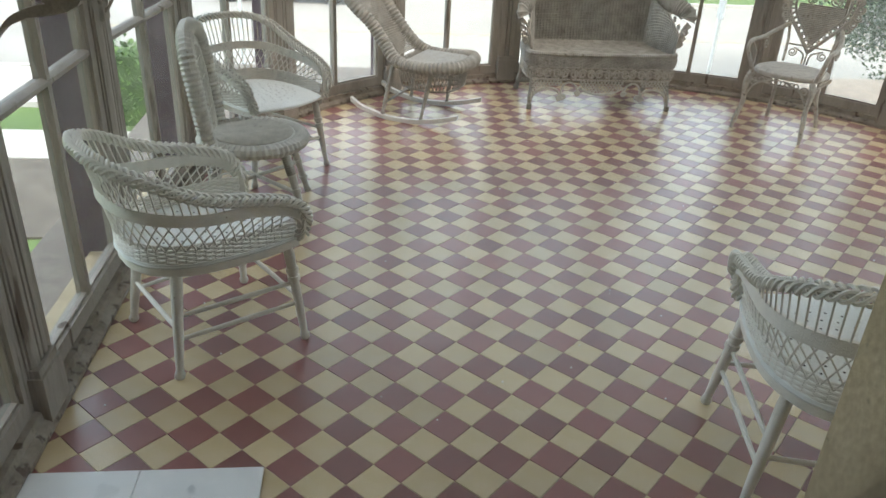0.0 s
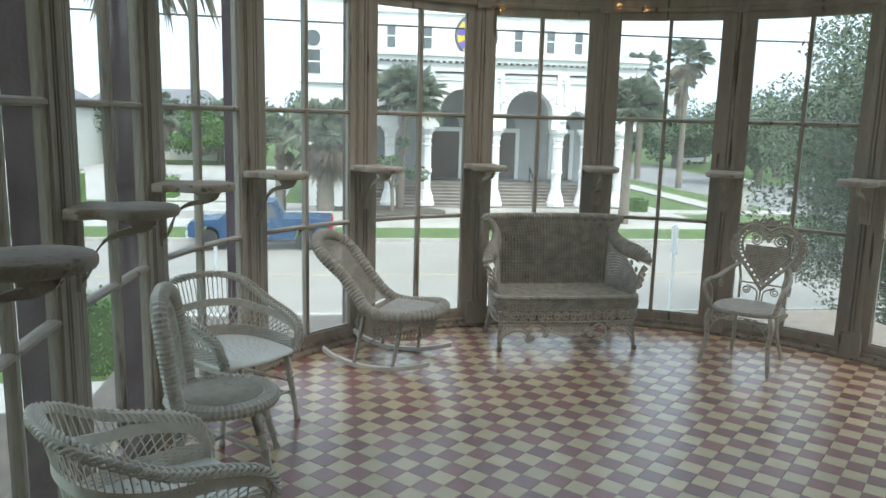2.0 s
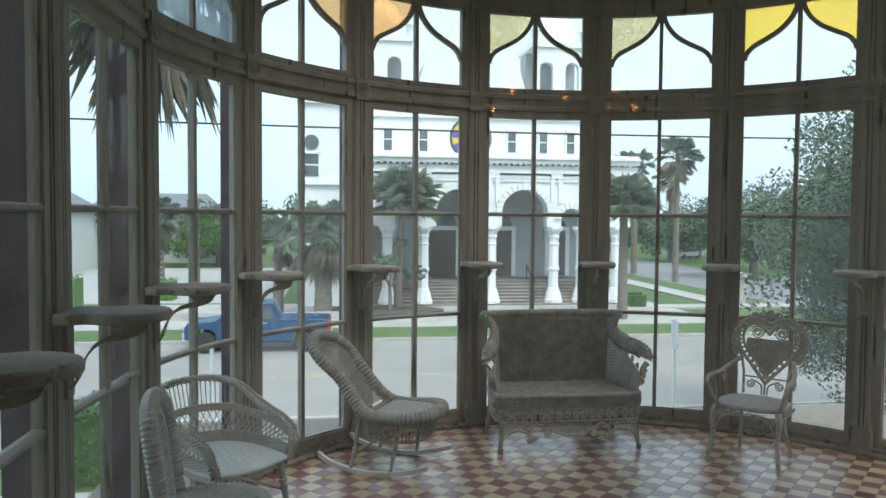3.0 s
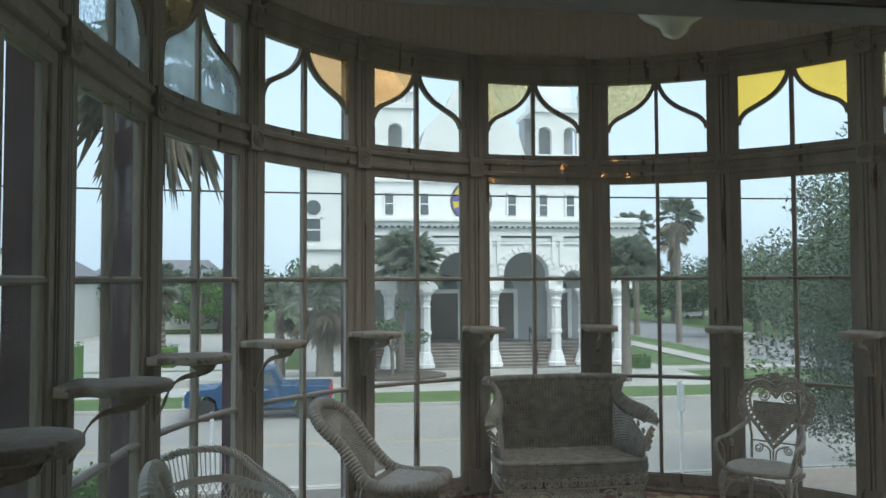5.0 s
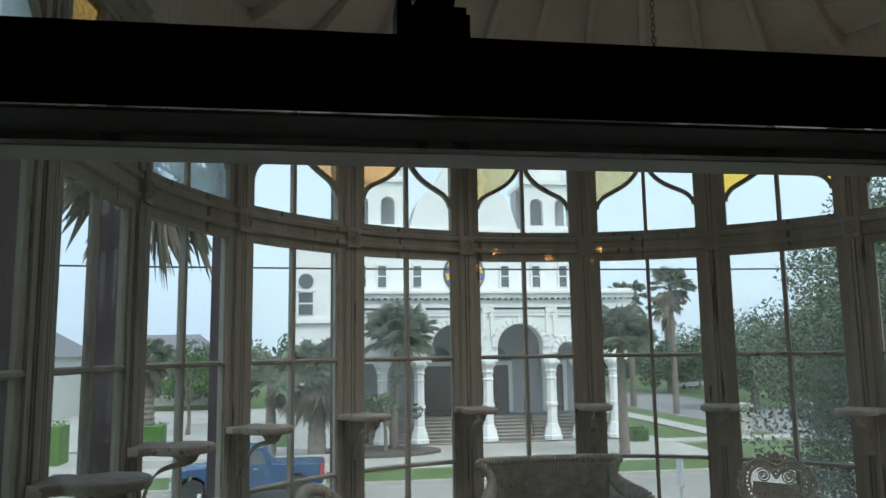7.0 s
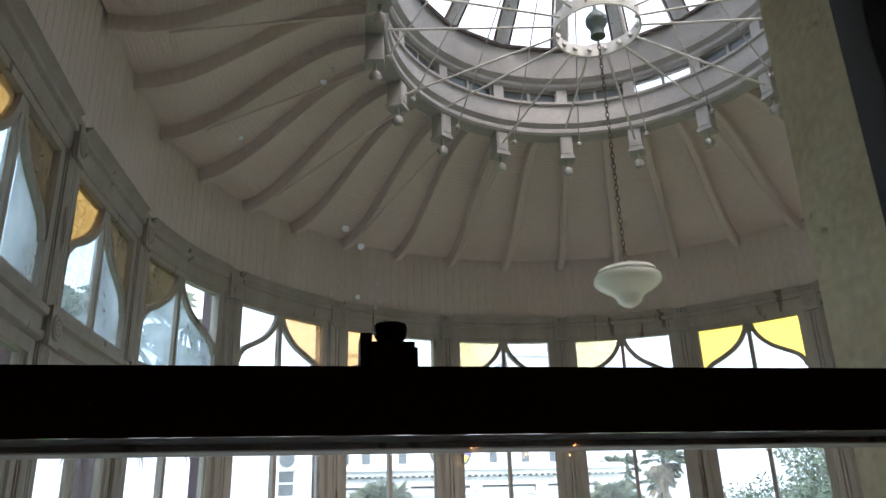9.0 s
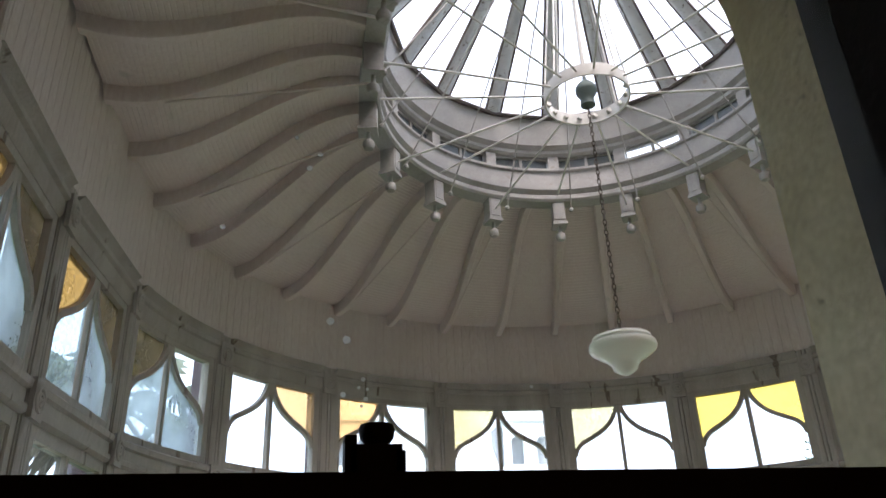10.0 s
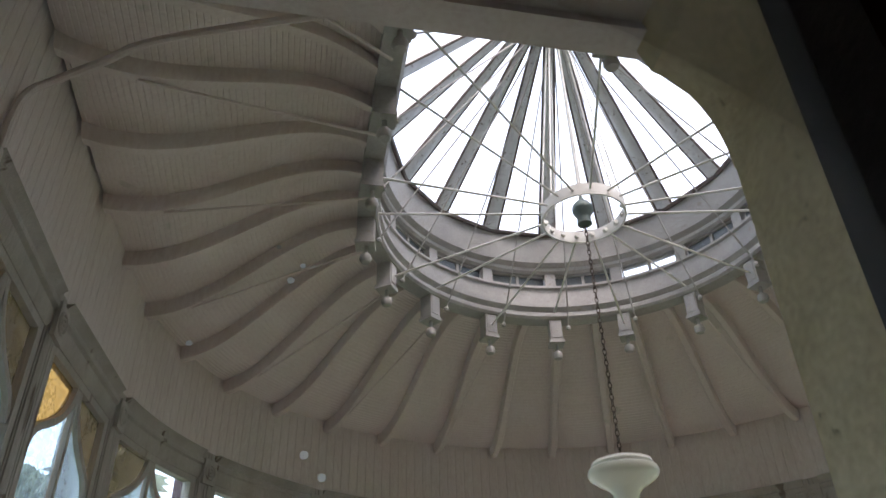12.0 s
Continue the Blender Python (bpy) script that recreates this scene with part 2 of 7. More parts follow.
M_RIM = material("alloy_rim", (0.55, 0.56, 0.57), (0.62, 0.63, 0.64), 0.3, 10, 60, 0.0, metal=0.6)
M_TAIL = material("red_tail_lamp", (0.35, 0.02, 0.02), (0.4, 0.03, 0.03), 0.25, 10, 60, 0.0)
M_SILVER = material("silver_car_paint", (0.5, 0.51, 0.52), (0.55, 0.56, 0.57), 0.3, 2, 30, 0.0)
M_ROOF = material("grey_shingle", (0.13, 0.135, 0.145), (0.20, 0.20, 0.21), 0.85, 4, 30, 0.3)
M_SIDING = material("cream_siding", (0.55, 0.55, 0.50), (0.62, 0.62, 0.58), 0.7, 2, 30, 0.1)

M_BULB = bpy.data.materials.new("glowing_bulb")
M_BULB.use_nodes = True
glow = M_BULB.node_tree.nodes["Principled BSDF"].inputs
glow["Emission Color"].default_value, glow["Emission Strength"].default_value = (1.0, 0.42, 0.12, 1), 34.0

# ---------- mesh tools ----------
class Build:
    """Collects vertices and faces of one mesh."""

    def __init__(self):
        self.v, self.f = [], []

    def add(self, verts, faces):
        o = len(self.v)
        self.v += [tuple(p) for p in verts]
        self.f += [tuple(i + o for i in f) for f in faces]
        return self

    def box(self, x0, x1, y0, y1, z0, z1, m=None):
        c = [Vector((x, y, z)) for z in (z0, z1) for y in (y0, y1) for x in (x0, x1)]
        return self.add([m @ p for p in c] if m else c, [(0, 2, 3, 1), (4, 5, 7, 6), (0, 1, 5, 4), (1, 3, 7, 5), (3, 2, 6, 7), (2, 0, 4, 6)])

    def loops(self, rings, closed=True, caps=True, ring_closed=False):
        """Skins rings of equal length. closed: each ring is a loop; ring_closed: the last ring joins the first."""
        n, o = len(rings[0]), len(self.v)
        self.v += [tuple(p) for r in rings for p in r]
        span = len(rings) if ring_closed else len(rings) - 1
        for a in range(span):
            b = (a + 1) % len(rings)
            for i in range(n if closed else n - 1):
                j = (i + 1) % n
                self.f.append((o + a * n + i, o + a * n + j, o + b * n + j, o + b * n + i))
        if caps and closed and not ring_closed:
            self.f.append(tuple(o + i for i in reversed(range(n))))
            self.f.append(tuple(o + (len(rings) - 1) * n + i for i in range(n)))
        return self

    def tube(self, path, radius, sides=6, closed=False, flat=1.0):
        """A round bar along a path; radius may be one number or one for each point; flat squeezes it upright."""
        pts = [Vector(p) for p in path]
        rad = radius if isinstance(radius, (list, tuple)) else [radius] * len(pts)
        rings, side = [], None
        for i, p in enumerate(pts):
            a = pts[(i - 1) % len(pts)] if closed or i else pts[i]
            b = pts[(i + 1) % len(pts)] if closed or i < len(pts) - 1 else pts[i]
            way = (b - a).normalized() if (b - a).length > 1e-9 else Vector((0, 0, 1))
            if side is None:
                side = way.cross(Vector((0, 0, 1)))
                side = side.normalized() if side.length > 0.05 else way.cross(Vector((1, 0, 0))).normalized()
            side = (side - way * side.dot(way)).normalized()
            up = side.cross(way)
            rings.append([p + rad[i] * (math.cos(q) * side + flat * math.sin(q) * up) for q in (2 * math.pi * k / sides for k in range(sides))])
        return self.loops(rings, True, True, closed)

    def lathe(self, profile, sides=16, m=None):
        """Turned about z: profile of (radius, z)."""
        rings = [[Vector((r * math.cos(2 * math.pi * k / sides), r * math.sin(2 * math.pi * k / sides), z)) for k in range(sides)] for r, z in profile]
        if m:
            rings = [[m @ p for p in ring] for ring in rings]
        return self.loops(rings)

    def ball(self, c, r, sides=8, rows=5):
        prof = [(max(r * math.sin(math.pi * i / rows), r * 0.02), -r * math.cos(math.pi * i / rows)) for i in range(rows + 1)]
        return self.lathe(prof, sides, Matrix.Translation(c))

    def mesh(self, name, mat, smooth=None):
        me = bpy.data.meshes.new(name)
        me.from_pydata(self.v, [], self.f)
        me.update()
        if mat:
            me.materials.append(mat)
        if smooth:
            me.shade_smooth()
            me.set_sharp_from_angle(angle=radians(smooth))
        return me


JOINED = {"back", "arm_panel", "front_panel", "side_panel", "lattice", "upper_lattice", "apron", "back_lace", "back_pattern", "heart_panel", "fretwork", "edge_curl", "arm_curl", "arm_scroll", "apron_fretwork", "scroll_band", "lace_skirt", "skirt", "seat_holes", "back_post", "round_seat"}


def part(name, b, mat, parent=None, label="", smooth=40):
    ob = new(name, b.mesh(name, mat, smooth))
    if parent is not None:
        ob.parent = parent
    if label:
        ob["label"] = label
    if name in JOINED:
        ob["kind"] = "stuff"
    return ob


def thing(name, at=None, label="", category="", group="", kind=""):
    ob = new(name)
    if at is not None:
        ob.matrix_basis = at
    return tagged(ob, label, category, group, kind)


def arc(c, r, a0, a1, n, z=0.0):
    return [Vector((c[0] + r * math.cos(radians(a0 + (a1 - a0) * i / n)), c[1] + r * math.sin(radians(a0 + (a1 - a0) * i / n)), z)) for i in range(n + 1)]


def smooth_path(pts, n=6):
    """A Catmull-Rom curve through the points."""
    p = [Vector(q) for q in pts]
    p = [2 * p[0] - p[1]] + p + [2 * p[-1] - p[-2]]
    out = []
    for i in range(1, len(p) - 2):
        a, b, c, d = p[i - 1:i + 3]
        for k in range(n):
            t = k / n
            out.append(0.5 * (2 * b + (c - a) * t + (2 * a - 5 * b + 4 * c - d) * t * t + (3 * b - a - 3 * c + d) * t ** 3))
    return out + [p[-2]]


def resample(path, step):
    p = [Vector(q) for q in path]
    lens = [0.0]
    for a, c in zip(p, p[1:]):
        lens.append(lens[-1] + (c - a).length)
    n = max(2, int(lens[-1] / step))
    out, k = [], 0
    for i in range(n + 1):
        s = lens[-1] * i / n
        while k < len(p) - 2 and lens[k + 1] < s:
            k += 1
        w = (s - lens[k]) / max(lens[k + 1] - lens[k], 1e-9)
        out.append(p[k].lerp(p[k + 1], min(max(w, 0), 1)))
    return out

# ---------- the round bay: plan ----------
CX, CY, RG = 1.53, 2.05, 2.926          # middle and radius of the glass line
STEP, PHI0 = 22.2, -0.35                # degrees between windows; bearing of the middle one
HALF_BAY, HALF_GLASS = RG * radians(STEP) / 2, 0.434
XL, XR = -1.42, 2 * CX + 1.42           # straight side walls
Y_ARC = CY + RG * math.cos(radians(PHI0 - 4.5 * STEP))
Z_SILL, Z_R1, Z_R2, Z_HEAD, Z_TB, Z_TT, Z_FRIEZE, Z_EAVE = 0.144, 1.012, 1.897, 2.758, 3.024, 3.680, 3.91, 4.49
Y_HOUSE = -0.45                         # outer face of the house wall
GROUND = -3.4


def on_arc(k):
    """Maps (along, depth inwards, z) of the bay whose middle is at step k to the world."""
    phi = radians(PHI0 + STEP * (k - 3))
    return lambda u, d, z: Vector((CX + (RG - d) * math.sin(phi + u / RG), CY + (RG - d) * math.cos(phi + u / RG), z))


def on_line(a, c):
    """The same for a straight bay from plan point a to c, seen from within from left to right."""
    a, c = Vector((*a, 0)), Vector((*c, 0))
    t = (c - a).normalized()
    inw = Vector((t.y, -t.x, 0))
    mid = (a + c) / 2
    return lambda u, d, z: mid + t * u + inw * d + Vector((0, 0, z))


# bays in order, seen from within from left to right
P_END = on_arc(0)(-HALF_BAY, 0, 0)
SIDE = [(P_END.x, P_END.y)]
SIDE.append((XL - 0.005, P_END.y - 2 * HALF_BAY))
SIDE += [(XL - 0.005, P_END.y - 4 * HALF_BAY), (XL - 0.005, P_END.y - 6 * HALF_BAY)]
LEFT = [on_line(SIDE[k + 1], SIDE[k]) for k in (2, 1, 0)]
Q_END = on_arc(6)(HALF_BAY, 0, 0)
SIDE_R = [(Q_END.x, Q_END.y), (XR + 0.005, Q_END.y - 2 * HALF_BAY), (XR + 0.005, Q_END.y - 4 * HALF_BAY), (XR + 0.005, Q_END.y - 6 * HALF_BAY)]
RIGHT = [on_line(SIDE_R[k], SIDE_R[k + 1]) for k in (0, 1, 2)]
BAYS = LEFT + [on_arc(k) for k in range(0, 7)] + RIGHT


def strip(b, f, u0, u1, d0, d1, z0, z1, n=1):
    """A bar in a bay, from u0 to u1, bent along the wall in n pieces."""
    rings = [[f(u, d0, z0), f(u, d1, z0), f(u, d1, z1), f(u, d0, z1)] for u in (u0 + (u1 - u0) * i / n for i in range(n + 1))]
    return b.loops(rings)


def moulding(b, f, u0, u1, profile, n=6):
    """A profile of (depth, z) drawn along a bay."""
    return b.loops([[f(u, d, z) for d, z in profile] for u in (u0 + (u1 - u0) * i / n for i in range(n + 1))])


OGEE = [(0.0, 0.33), (0.02, 0.41), (0.08, 0.50), (0.20, 0.585), (0.32, 0.68), (0.41, 0.80), (0.46, 0.92), (0.475, 1.0)]
SPANDRELS = {0: ("gold", "brown"), 1: ("gold", "brown"), 2: ("gold", "brown"), 3: ("brown", ""), 4: ("", "amber"), 5: ("amber", ""), 6: ("pale", ""),
             7: ("pale", ""), 8: ("yellow", "yellow"), 9: ("pale", "pale"), 10: ("", "amber"), 11: ("brown", "brown"), 12: ("amber", "amber")}
TINTS = {"": M_GLASS, "amber": M_AMBER, "pale": M_PALE, "yellow": M_YELLOW, "brown": M_BROWN, "gold": M_GOLD}


def make_window(i, f):
    w = thing(f"window_{i + 1}", label="tall three-tier casement in weathered grey-brown painted wood", category="window", kind="structure")
    g, st = HALF_GLASS, 0.055
    # stiles and rails
    for s in (-1, 1):
        b = Build()
        strip(b, f, s * g, s * (g + st), -0.03, 0.035, Z_SILL - 0.07, Z_HEAD + 0.06)
        strip(b, f, s * (g - 0.008), s * (g + 0.008), -0.012, 0.02, Z_SILL, Z_HEAD)
        part("stile", b, M_WOOD, w)
    b = Build()
    strip(b, f, -g, g, -0.03, 0.034, Z_SILL - 0.07, Z_SILL, 6)
    strip(b, f, -g, g, -0.012, 0.018, Z_SILL, Z_SILL + 0.012, 6)
    part("bottom_rail", b, M_WOOD, w)
    b = Build()
    strip(b, f, -g, g, -0.03, 0.034, Z_HEAD, Z_HEAD + 0.06, 6)
    part("top_rail", b, M_WOOD, w)
    for z in (Z_R1, Z_R2):
        b = Build()
        moulding(b, f, -g, g, [(-0.025, z - 0.014), (0.012, z - 0.018), (0.03, z - 0.008), (0.03, z + 0.008), (0.012, z + 0.018), (-0.025, z + 0.014)])
        part("glazing_bar", b, M_WOOD, w)
    b = Build()
    strip(b, f, -0.016, 0.016, -0.02, 0.026, Z_SILL, Z_HEAD)
    part("mullion", b, M_WOOD, w)
    for u0, u1 in ((-g, -0.016), (0.016, g)):
        for z0, z1 in ((Z_SILL, Z_R1 - 0.014), (Z_R1 + 0.014, Z_R2 - 0.014), (Z_R2 + 0.014, Z_HEAD)):
            b = Build()
            for k in range(3):
                ua, ub = u0 + (u1 - u0) * k / 3, u0 + (u1 - u0) * (k + 1) / 3
                b.add([f(ua, 0, z0), f(ub, 0, z0), f(ub, 0, z1), f(ua, 0, z1)], [(0, 1, 2, 3)])
            ob = part("pane", b, M_GLASS_SIDE if i < 4 else M_GLASS, w)
            ob.visible_shadow = False
    # transom with its ogee arch
    for s in (-1, 1):
        b = Build()
        strip(b, f, s * g, s * (g + st), -0.03, 0.035, Z_TB - 0.04, Z_TT + 0.04)
        part("transom_stile", b, M_WOOD, w)
    b = Build()
    strip(b, f, -g, g, -0.03, 0.034, Z_TB - 0.04, Z_TB, 6)
    part("transom_sill", b, M_WOOD, w)
    b = Build()
    strip(b, f, -g, g, -0.03, 0.034, Z_TT, Z_TT + 0.04, 6)
    part("transom_head", b, M_WOOD, w)
    b = Build()
    strip(b, f, -0.017, 0.017, -0.015, 0.025, Z_TB, Z_TT)
    part("transom_mullion", b, M_WOOD, w)
    hgt = Z_TT - Z_TB
    for s, kind in zip((-1, 1), SPANDRELS[i]):
        line = [(s * (g - e * 2 * g), Z_TB + h * hgt) for e, h in OGEE]
        fine = smooth_path([(u, 0, z) for u, z in line], 3)
        line = [(p.x, p.z) for p in fine]
        b = Build()
        rings = []
        for j, (u, z) in enumerate(line):
            a, c = line[max(j - 1, 0)], line[min(j + 1, len(line) - 1)]
            t = Vector((c[0] - a[0], c[1] - a[1])).normalized()
            nx, nz = -t.y * 0.018, t.x * 0.018
            rings.append([f(u - nx, -0.015, z - nz), f(u - nx, 0.026, z - nz), f(u + nx, 0.026, z + nz), f(u + nx, -0.015, z + nz)])
        b.loops(rings)
        part("ogee_bar", b, M_WOOD, w)
        up, low = Build(), Build()
        for (u0, z0), (u1, z1) in zip(line, line[1:]):
            up.add([f(u0, 0, z0), f(u1, 0, z1), f(u1, 0, Z_TT), f(u0, 0, Z_TT)], [(0, 1, 2, 3) if s < 0 else (3, 2, 1, 0)])
            low.add([f(u0, 0, Z_TB), f(u1, 0, Z_TB), f(u1, 0, z1), f(u0, 0, z0)], [(0, 1, 2, 3) if s < 0 else (3, 2, 1, 0)])
        for nm, bb, mm in (("spandrel_pane", up, TINTS[kind]), ("lower_pane", low, M_DUSTY if i < 4 else M_GLASS)):
            ob = part(nm, bb, mm, w, {"": "", "amber": "amber glass", "pale": "pale yellow textured glass", "yellow": "bright yellow glass", "brown": "brown rippled glass", "gold": "golden rippled glass"}[kind] if nm[0] == "s" else "")
            ob.visible_shadow = False
    return w


for i, f in enumerate(BAYS):
    make_window(i, f)

# posts between the bays: fluted inside, faded mauve outside
FL = 0.066


def make_post(f):
    p = thing("post", label="fluted weathered wooden post between the windows", category="post", group="posts of the window wall", kind="structure")
    u = HALF_BAY
    b = Build()
    prof = [(-FL, 0.0), (-FL, 0.05), (-FL + 0.02, 0.062), (-0.022, 0.062), (-0.016, 0.048), (-0.008, 0.062), (0.008, 0.062), (0.016, 0.048), (0.022, 0.062), (FL - 0.02, 0.062), (FL, 0.05), (FL, 0.0)]
    b.loops([[f(u + e, d, z) for e, d in prof] for z in (0.0, Z_FRIEZE)])
    part("shaft", b, M_WOOD, p)
    b = Build()
    for s in (-1, 1):
        a0, a1 = sorted((s * FL, s * (HALF_BAY - HALF_GLASS - 0.055)))
        strip(b, f, u + a0, u + a1, -0.03, 0.042, 0.0, Z_FRIEZE)
    part("jamb", b, M_WOOD, p)
    b = Build()
    strip(b, f, u - 0.06, u + 0.06, -0.17, -0.032, GROUND, Z_EAVE)
    part("outer_post", b, M_RED, p, "faded mauve outer face")
    for z in (Z_HEAD + 0.135, Z_FRIEZE - 0.14):
        b = Build()
        strip(b, f, u - 0.066, u + 0.066, 0.06, 0.082, z - 0.085, z + 0.085)
        for r0 in (0.05, 0.026):
            ring = [f(u + r0 * math.cos(a), 0.084, z + r0 * math.sin(a)) for a in (2 * math.pi * k / 16 for k in range(16))]
            b.tube(ring, 0.009, 6, True)
        b.ball(f(u, 0.082, z), 0.014)
        part("rosette", b, M_WOOD, p, "carved rosette block")
    b = Build()
    strip(b, f, u - 0.085, u + 0.085, 0.0, 0.085, 0.0, 0.20)
    strip(b, f, u - 0.075, u + 0.075, 0.0, 0.075, 0.20, 0.23)
    part("plinth", b, M_WOOD, p)
    return p


for f in BAYS[:-1]:
    make_post(f)

# base board, belt, frieze and boarded wall, bay by bay
KERB = [(-0.05, 0.0), (0.09, 0.0), (0.09, 0.02), (0.075, 0.035), (0.06, 0.04), (0.055, 0.07), (0.035, 0.075), (-0.05, 0.075)]
BELT = [(-0.03, Z_HEAD + 0.06), (0.04, Z_HEAD + 0.06), (0.062, Z_HEAD + 0.075), (0.062, Z_HEAD + 0.10), (0.045, Z_HEAD + 0.11), (0.045, Z_HEAD + 0.165), (0.066, Z_HEAD + 0.175),
        (0.07, Z_HEAD + 0.205), (0.05, Z_HEAD + 0.22), (-0.03, Z_TB - 0.04)]
FRIEZE = [(-0.03, Z_TT + 0.04), (0.04, Z_TT + 0.04), (0.05, Z_TT + 0.06), (0.05, Z_TT + 0.13), (0.07, Z_TT + 0.14), (0.07, Z_TT + 0.165), (0.05, Z_TT + 0.18), (0.055, Z_FRIEZE - 0.03), (0.09, Z_FRIEZE), (-0.03, Z_FRIEZE)]
for i, f in enumerate(BAYS):
    h = HALF_BAY
    ob = tagged(part("baseboard", moulding(Build(), f, -h, h, KERB, 8), M_KERB), "worn stepped wooden base board below the windows", "baseboard", kind="structure")
    ob = tagged(part("belt_trim", moulding(Build(), f, -h + FL, h - FL, BELT, 8), M_WOOD), "moulded wooden belt above the casements", "trim", kind="structure")
    ob = tagged(part("frieze_trim", moulding(Build(), f, -h + FL, h - FL, FRIEZE, 8), M_WOOD), "moulded wooden frieze above the transoms", "trim", kind="structure")
    b = Build()
    n = 14
    top_z = Z_EAVE + (0.12 if 3 <= i <= 9 else 0.24)
    for j in range(n):
        u0, u1 = -h + 2 * h * j / n, -h + 2 * h * (j + 1) / n
        b.loops([[f(u, d, Z_FRIEZE), f(u, d + dd, Z_FRIEZE), f(u, d + dd, top_z), f(u, d, top_z)] for u, d, dd in ((u0, -0.04, 0.078), (u0 + 0.004, -0.04, 0.082), (u1 - 0.004, -0.04, 0.082), (u1, -0.04, 0.078))])
    ob = tagged(part("wall_boards", b, M_PLASTER), "grey painted boarded wall above the windows", "wall", kind="structure")
    b = Build()
    strip(b, f, -h, h, -0.14, -0.052, GROUND, Z_SILL - 0.075, 6)
    ob = tagged(part("outer_plinth", b, M_STONE), "stone plinth below the window wall", "wall", kind="structure")

# ---------- roof: boarded shell with curved ribs, and the lantern ----------
R_EAVE, R_DRUM, Z_DRUM = RG - 0.03, 1.465, 5.07


def shell(s):
    """Height and radius of the roof from eaves (0) to drum (1): a slow S."""
    r = R_EAVE + (R_DRUM + 0.03 - R_EAVE) * s
    z = Z_EAVE + (Z_DRUM + 0.08 - Z_EAVE) * (0.45 * s + 0.55 * (3 * s * s - 2 * s ** 3)) + 0.11 * math.sin(math.pi * s) * (2 * s - 0.85)
    return r, z


def polar(phi, r, z):
    return Vector((CX + r * math.sin(radians(phi)), CY + r * math.cos(radians(phi)), z))


SIDE_RISE = 0.12                        # the eaves stand higher along the straight sides
L_DRUM = 1.6                            # how far the lantern runs back towards the house


def drum(phi, r, z):
    """A point of the lantern: half round over the bay, then straight sides, and a straight back."""
    phi = (phi + 180) % 360 - 180
    a, sg = abs(phi), (1 if phi >= 0 else -1)
    if a <= 90:
        return polar(phi, r, z)
    if a <= 150:
        return Vector((CX + sg * r, CY - L_DRUM * (a - 90) / 60, z))
    return Vector((CX + sg * r * (180 - a) / 30, CY - L_DRUM, z))


def drum_turn(phi):
    """The way outwards at such a point, as a turn about z."""
    a = (phi + 180) % 360 - 180
    return -radians(a if abs(a) <= 90 else (90 if a > 0 else -90) if abs(a) <= 150 else 180)


def outline(q):
    """Eaves and drum points of the roof at q in 0..1: round the bay, straight sides, and back along the house."""
    q = q % 1.0
    arc_l, side_l, back_l = math.pi * R_EAVE, CY - Y_HOUSE, 2 * (R_EAVE - 0.0)
    s = q * (arc_l + 2 * side_l + back_l)
    if s < arc_l:
        a = -90 + 180 * s / arc_l
        return polar(a, R_EAVE, 0), a
    s -= arc_l
    if s < side_l:
        return Vector((CX + R_EAVE, CY - s, 0)), 90 + 48 * s / side_l
    s -= side_l
    if s < back_l:
        return Vector((CX + R_EAVE - s, Y_HOUSE, 0)), 138 + 84 * s / back_l
    s -= back_l
    return Vector((CX - R_EAVE, Y_HOUSE + s, 0)), 222 + 48 * s / side_l


def roof_point(q, s):
    """The roof goes round over the bay and straight back to the house at its sides."""
    r, z = shell(s)
    e, a = outline(q)
    turn_ = abs((a + 180) % 360 - 180)
    z += SIDE_RISE * min(1.0, max(0.0, (turn_ - 58) / 34)) * (1 - s)
    w = (R_EAVE - r) / (R_EAVE - R_DRUM - 0.03)
    p = e.lerp(drum(a, R_DRUM + 0.03, 0), w)
    return Vector((p.x, p.y, z))


b = Build()
NB, NQ = 52, 160
rings = []
for k in range(NB):
    for s, dz in ((k / NB + 0.003, 0.0), ((k + 1) / NB - 0.003, 0.0), ((k + 1) / NB, 0.004)):
        rings.append([roof_point(j / NQ, s) + Vector((0, 0, dz)) for j in range(NQ)])
b.loops(rings, True, False)
ceiling = tagged(part("ceiling", b, M_PLASTER, smooth=None), "grey beaded board ceiling curving up to the skylight", "ceiling", kind="structure")
b = Build()
b.loops([[roof_point(j / NQ, s_) + Vector((0, 0, 0.16)) + (Vector((roof_point(j / NQ, 0).x - CX, roof_point(j / NQ, 0).y - CY, 0)).normalized() * 0.3 if s_ == 0 else Vector((0, 0, 0))) for j in range(NQ)] for s_ in (0, 0.2, 0.4, 0.6, 0.8, 0.97)], True, False)
tagged(part("roof", b, M_ROOF, smooth=None), "outer roof covering", "roof", kind="structure")

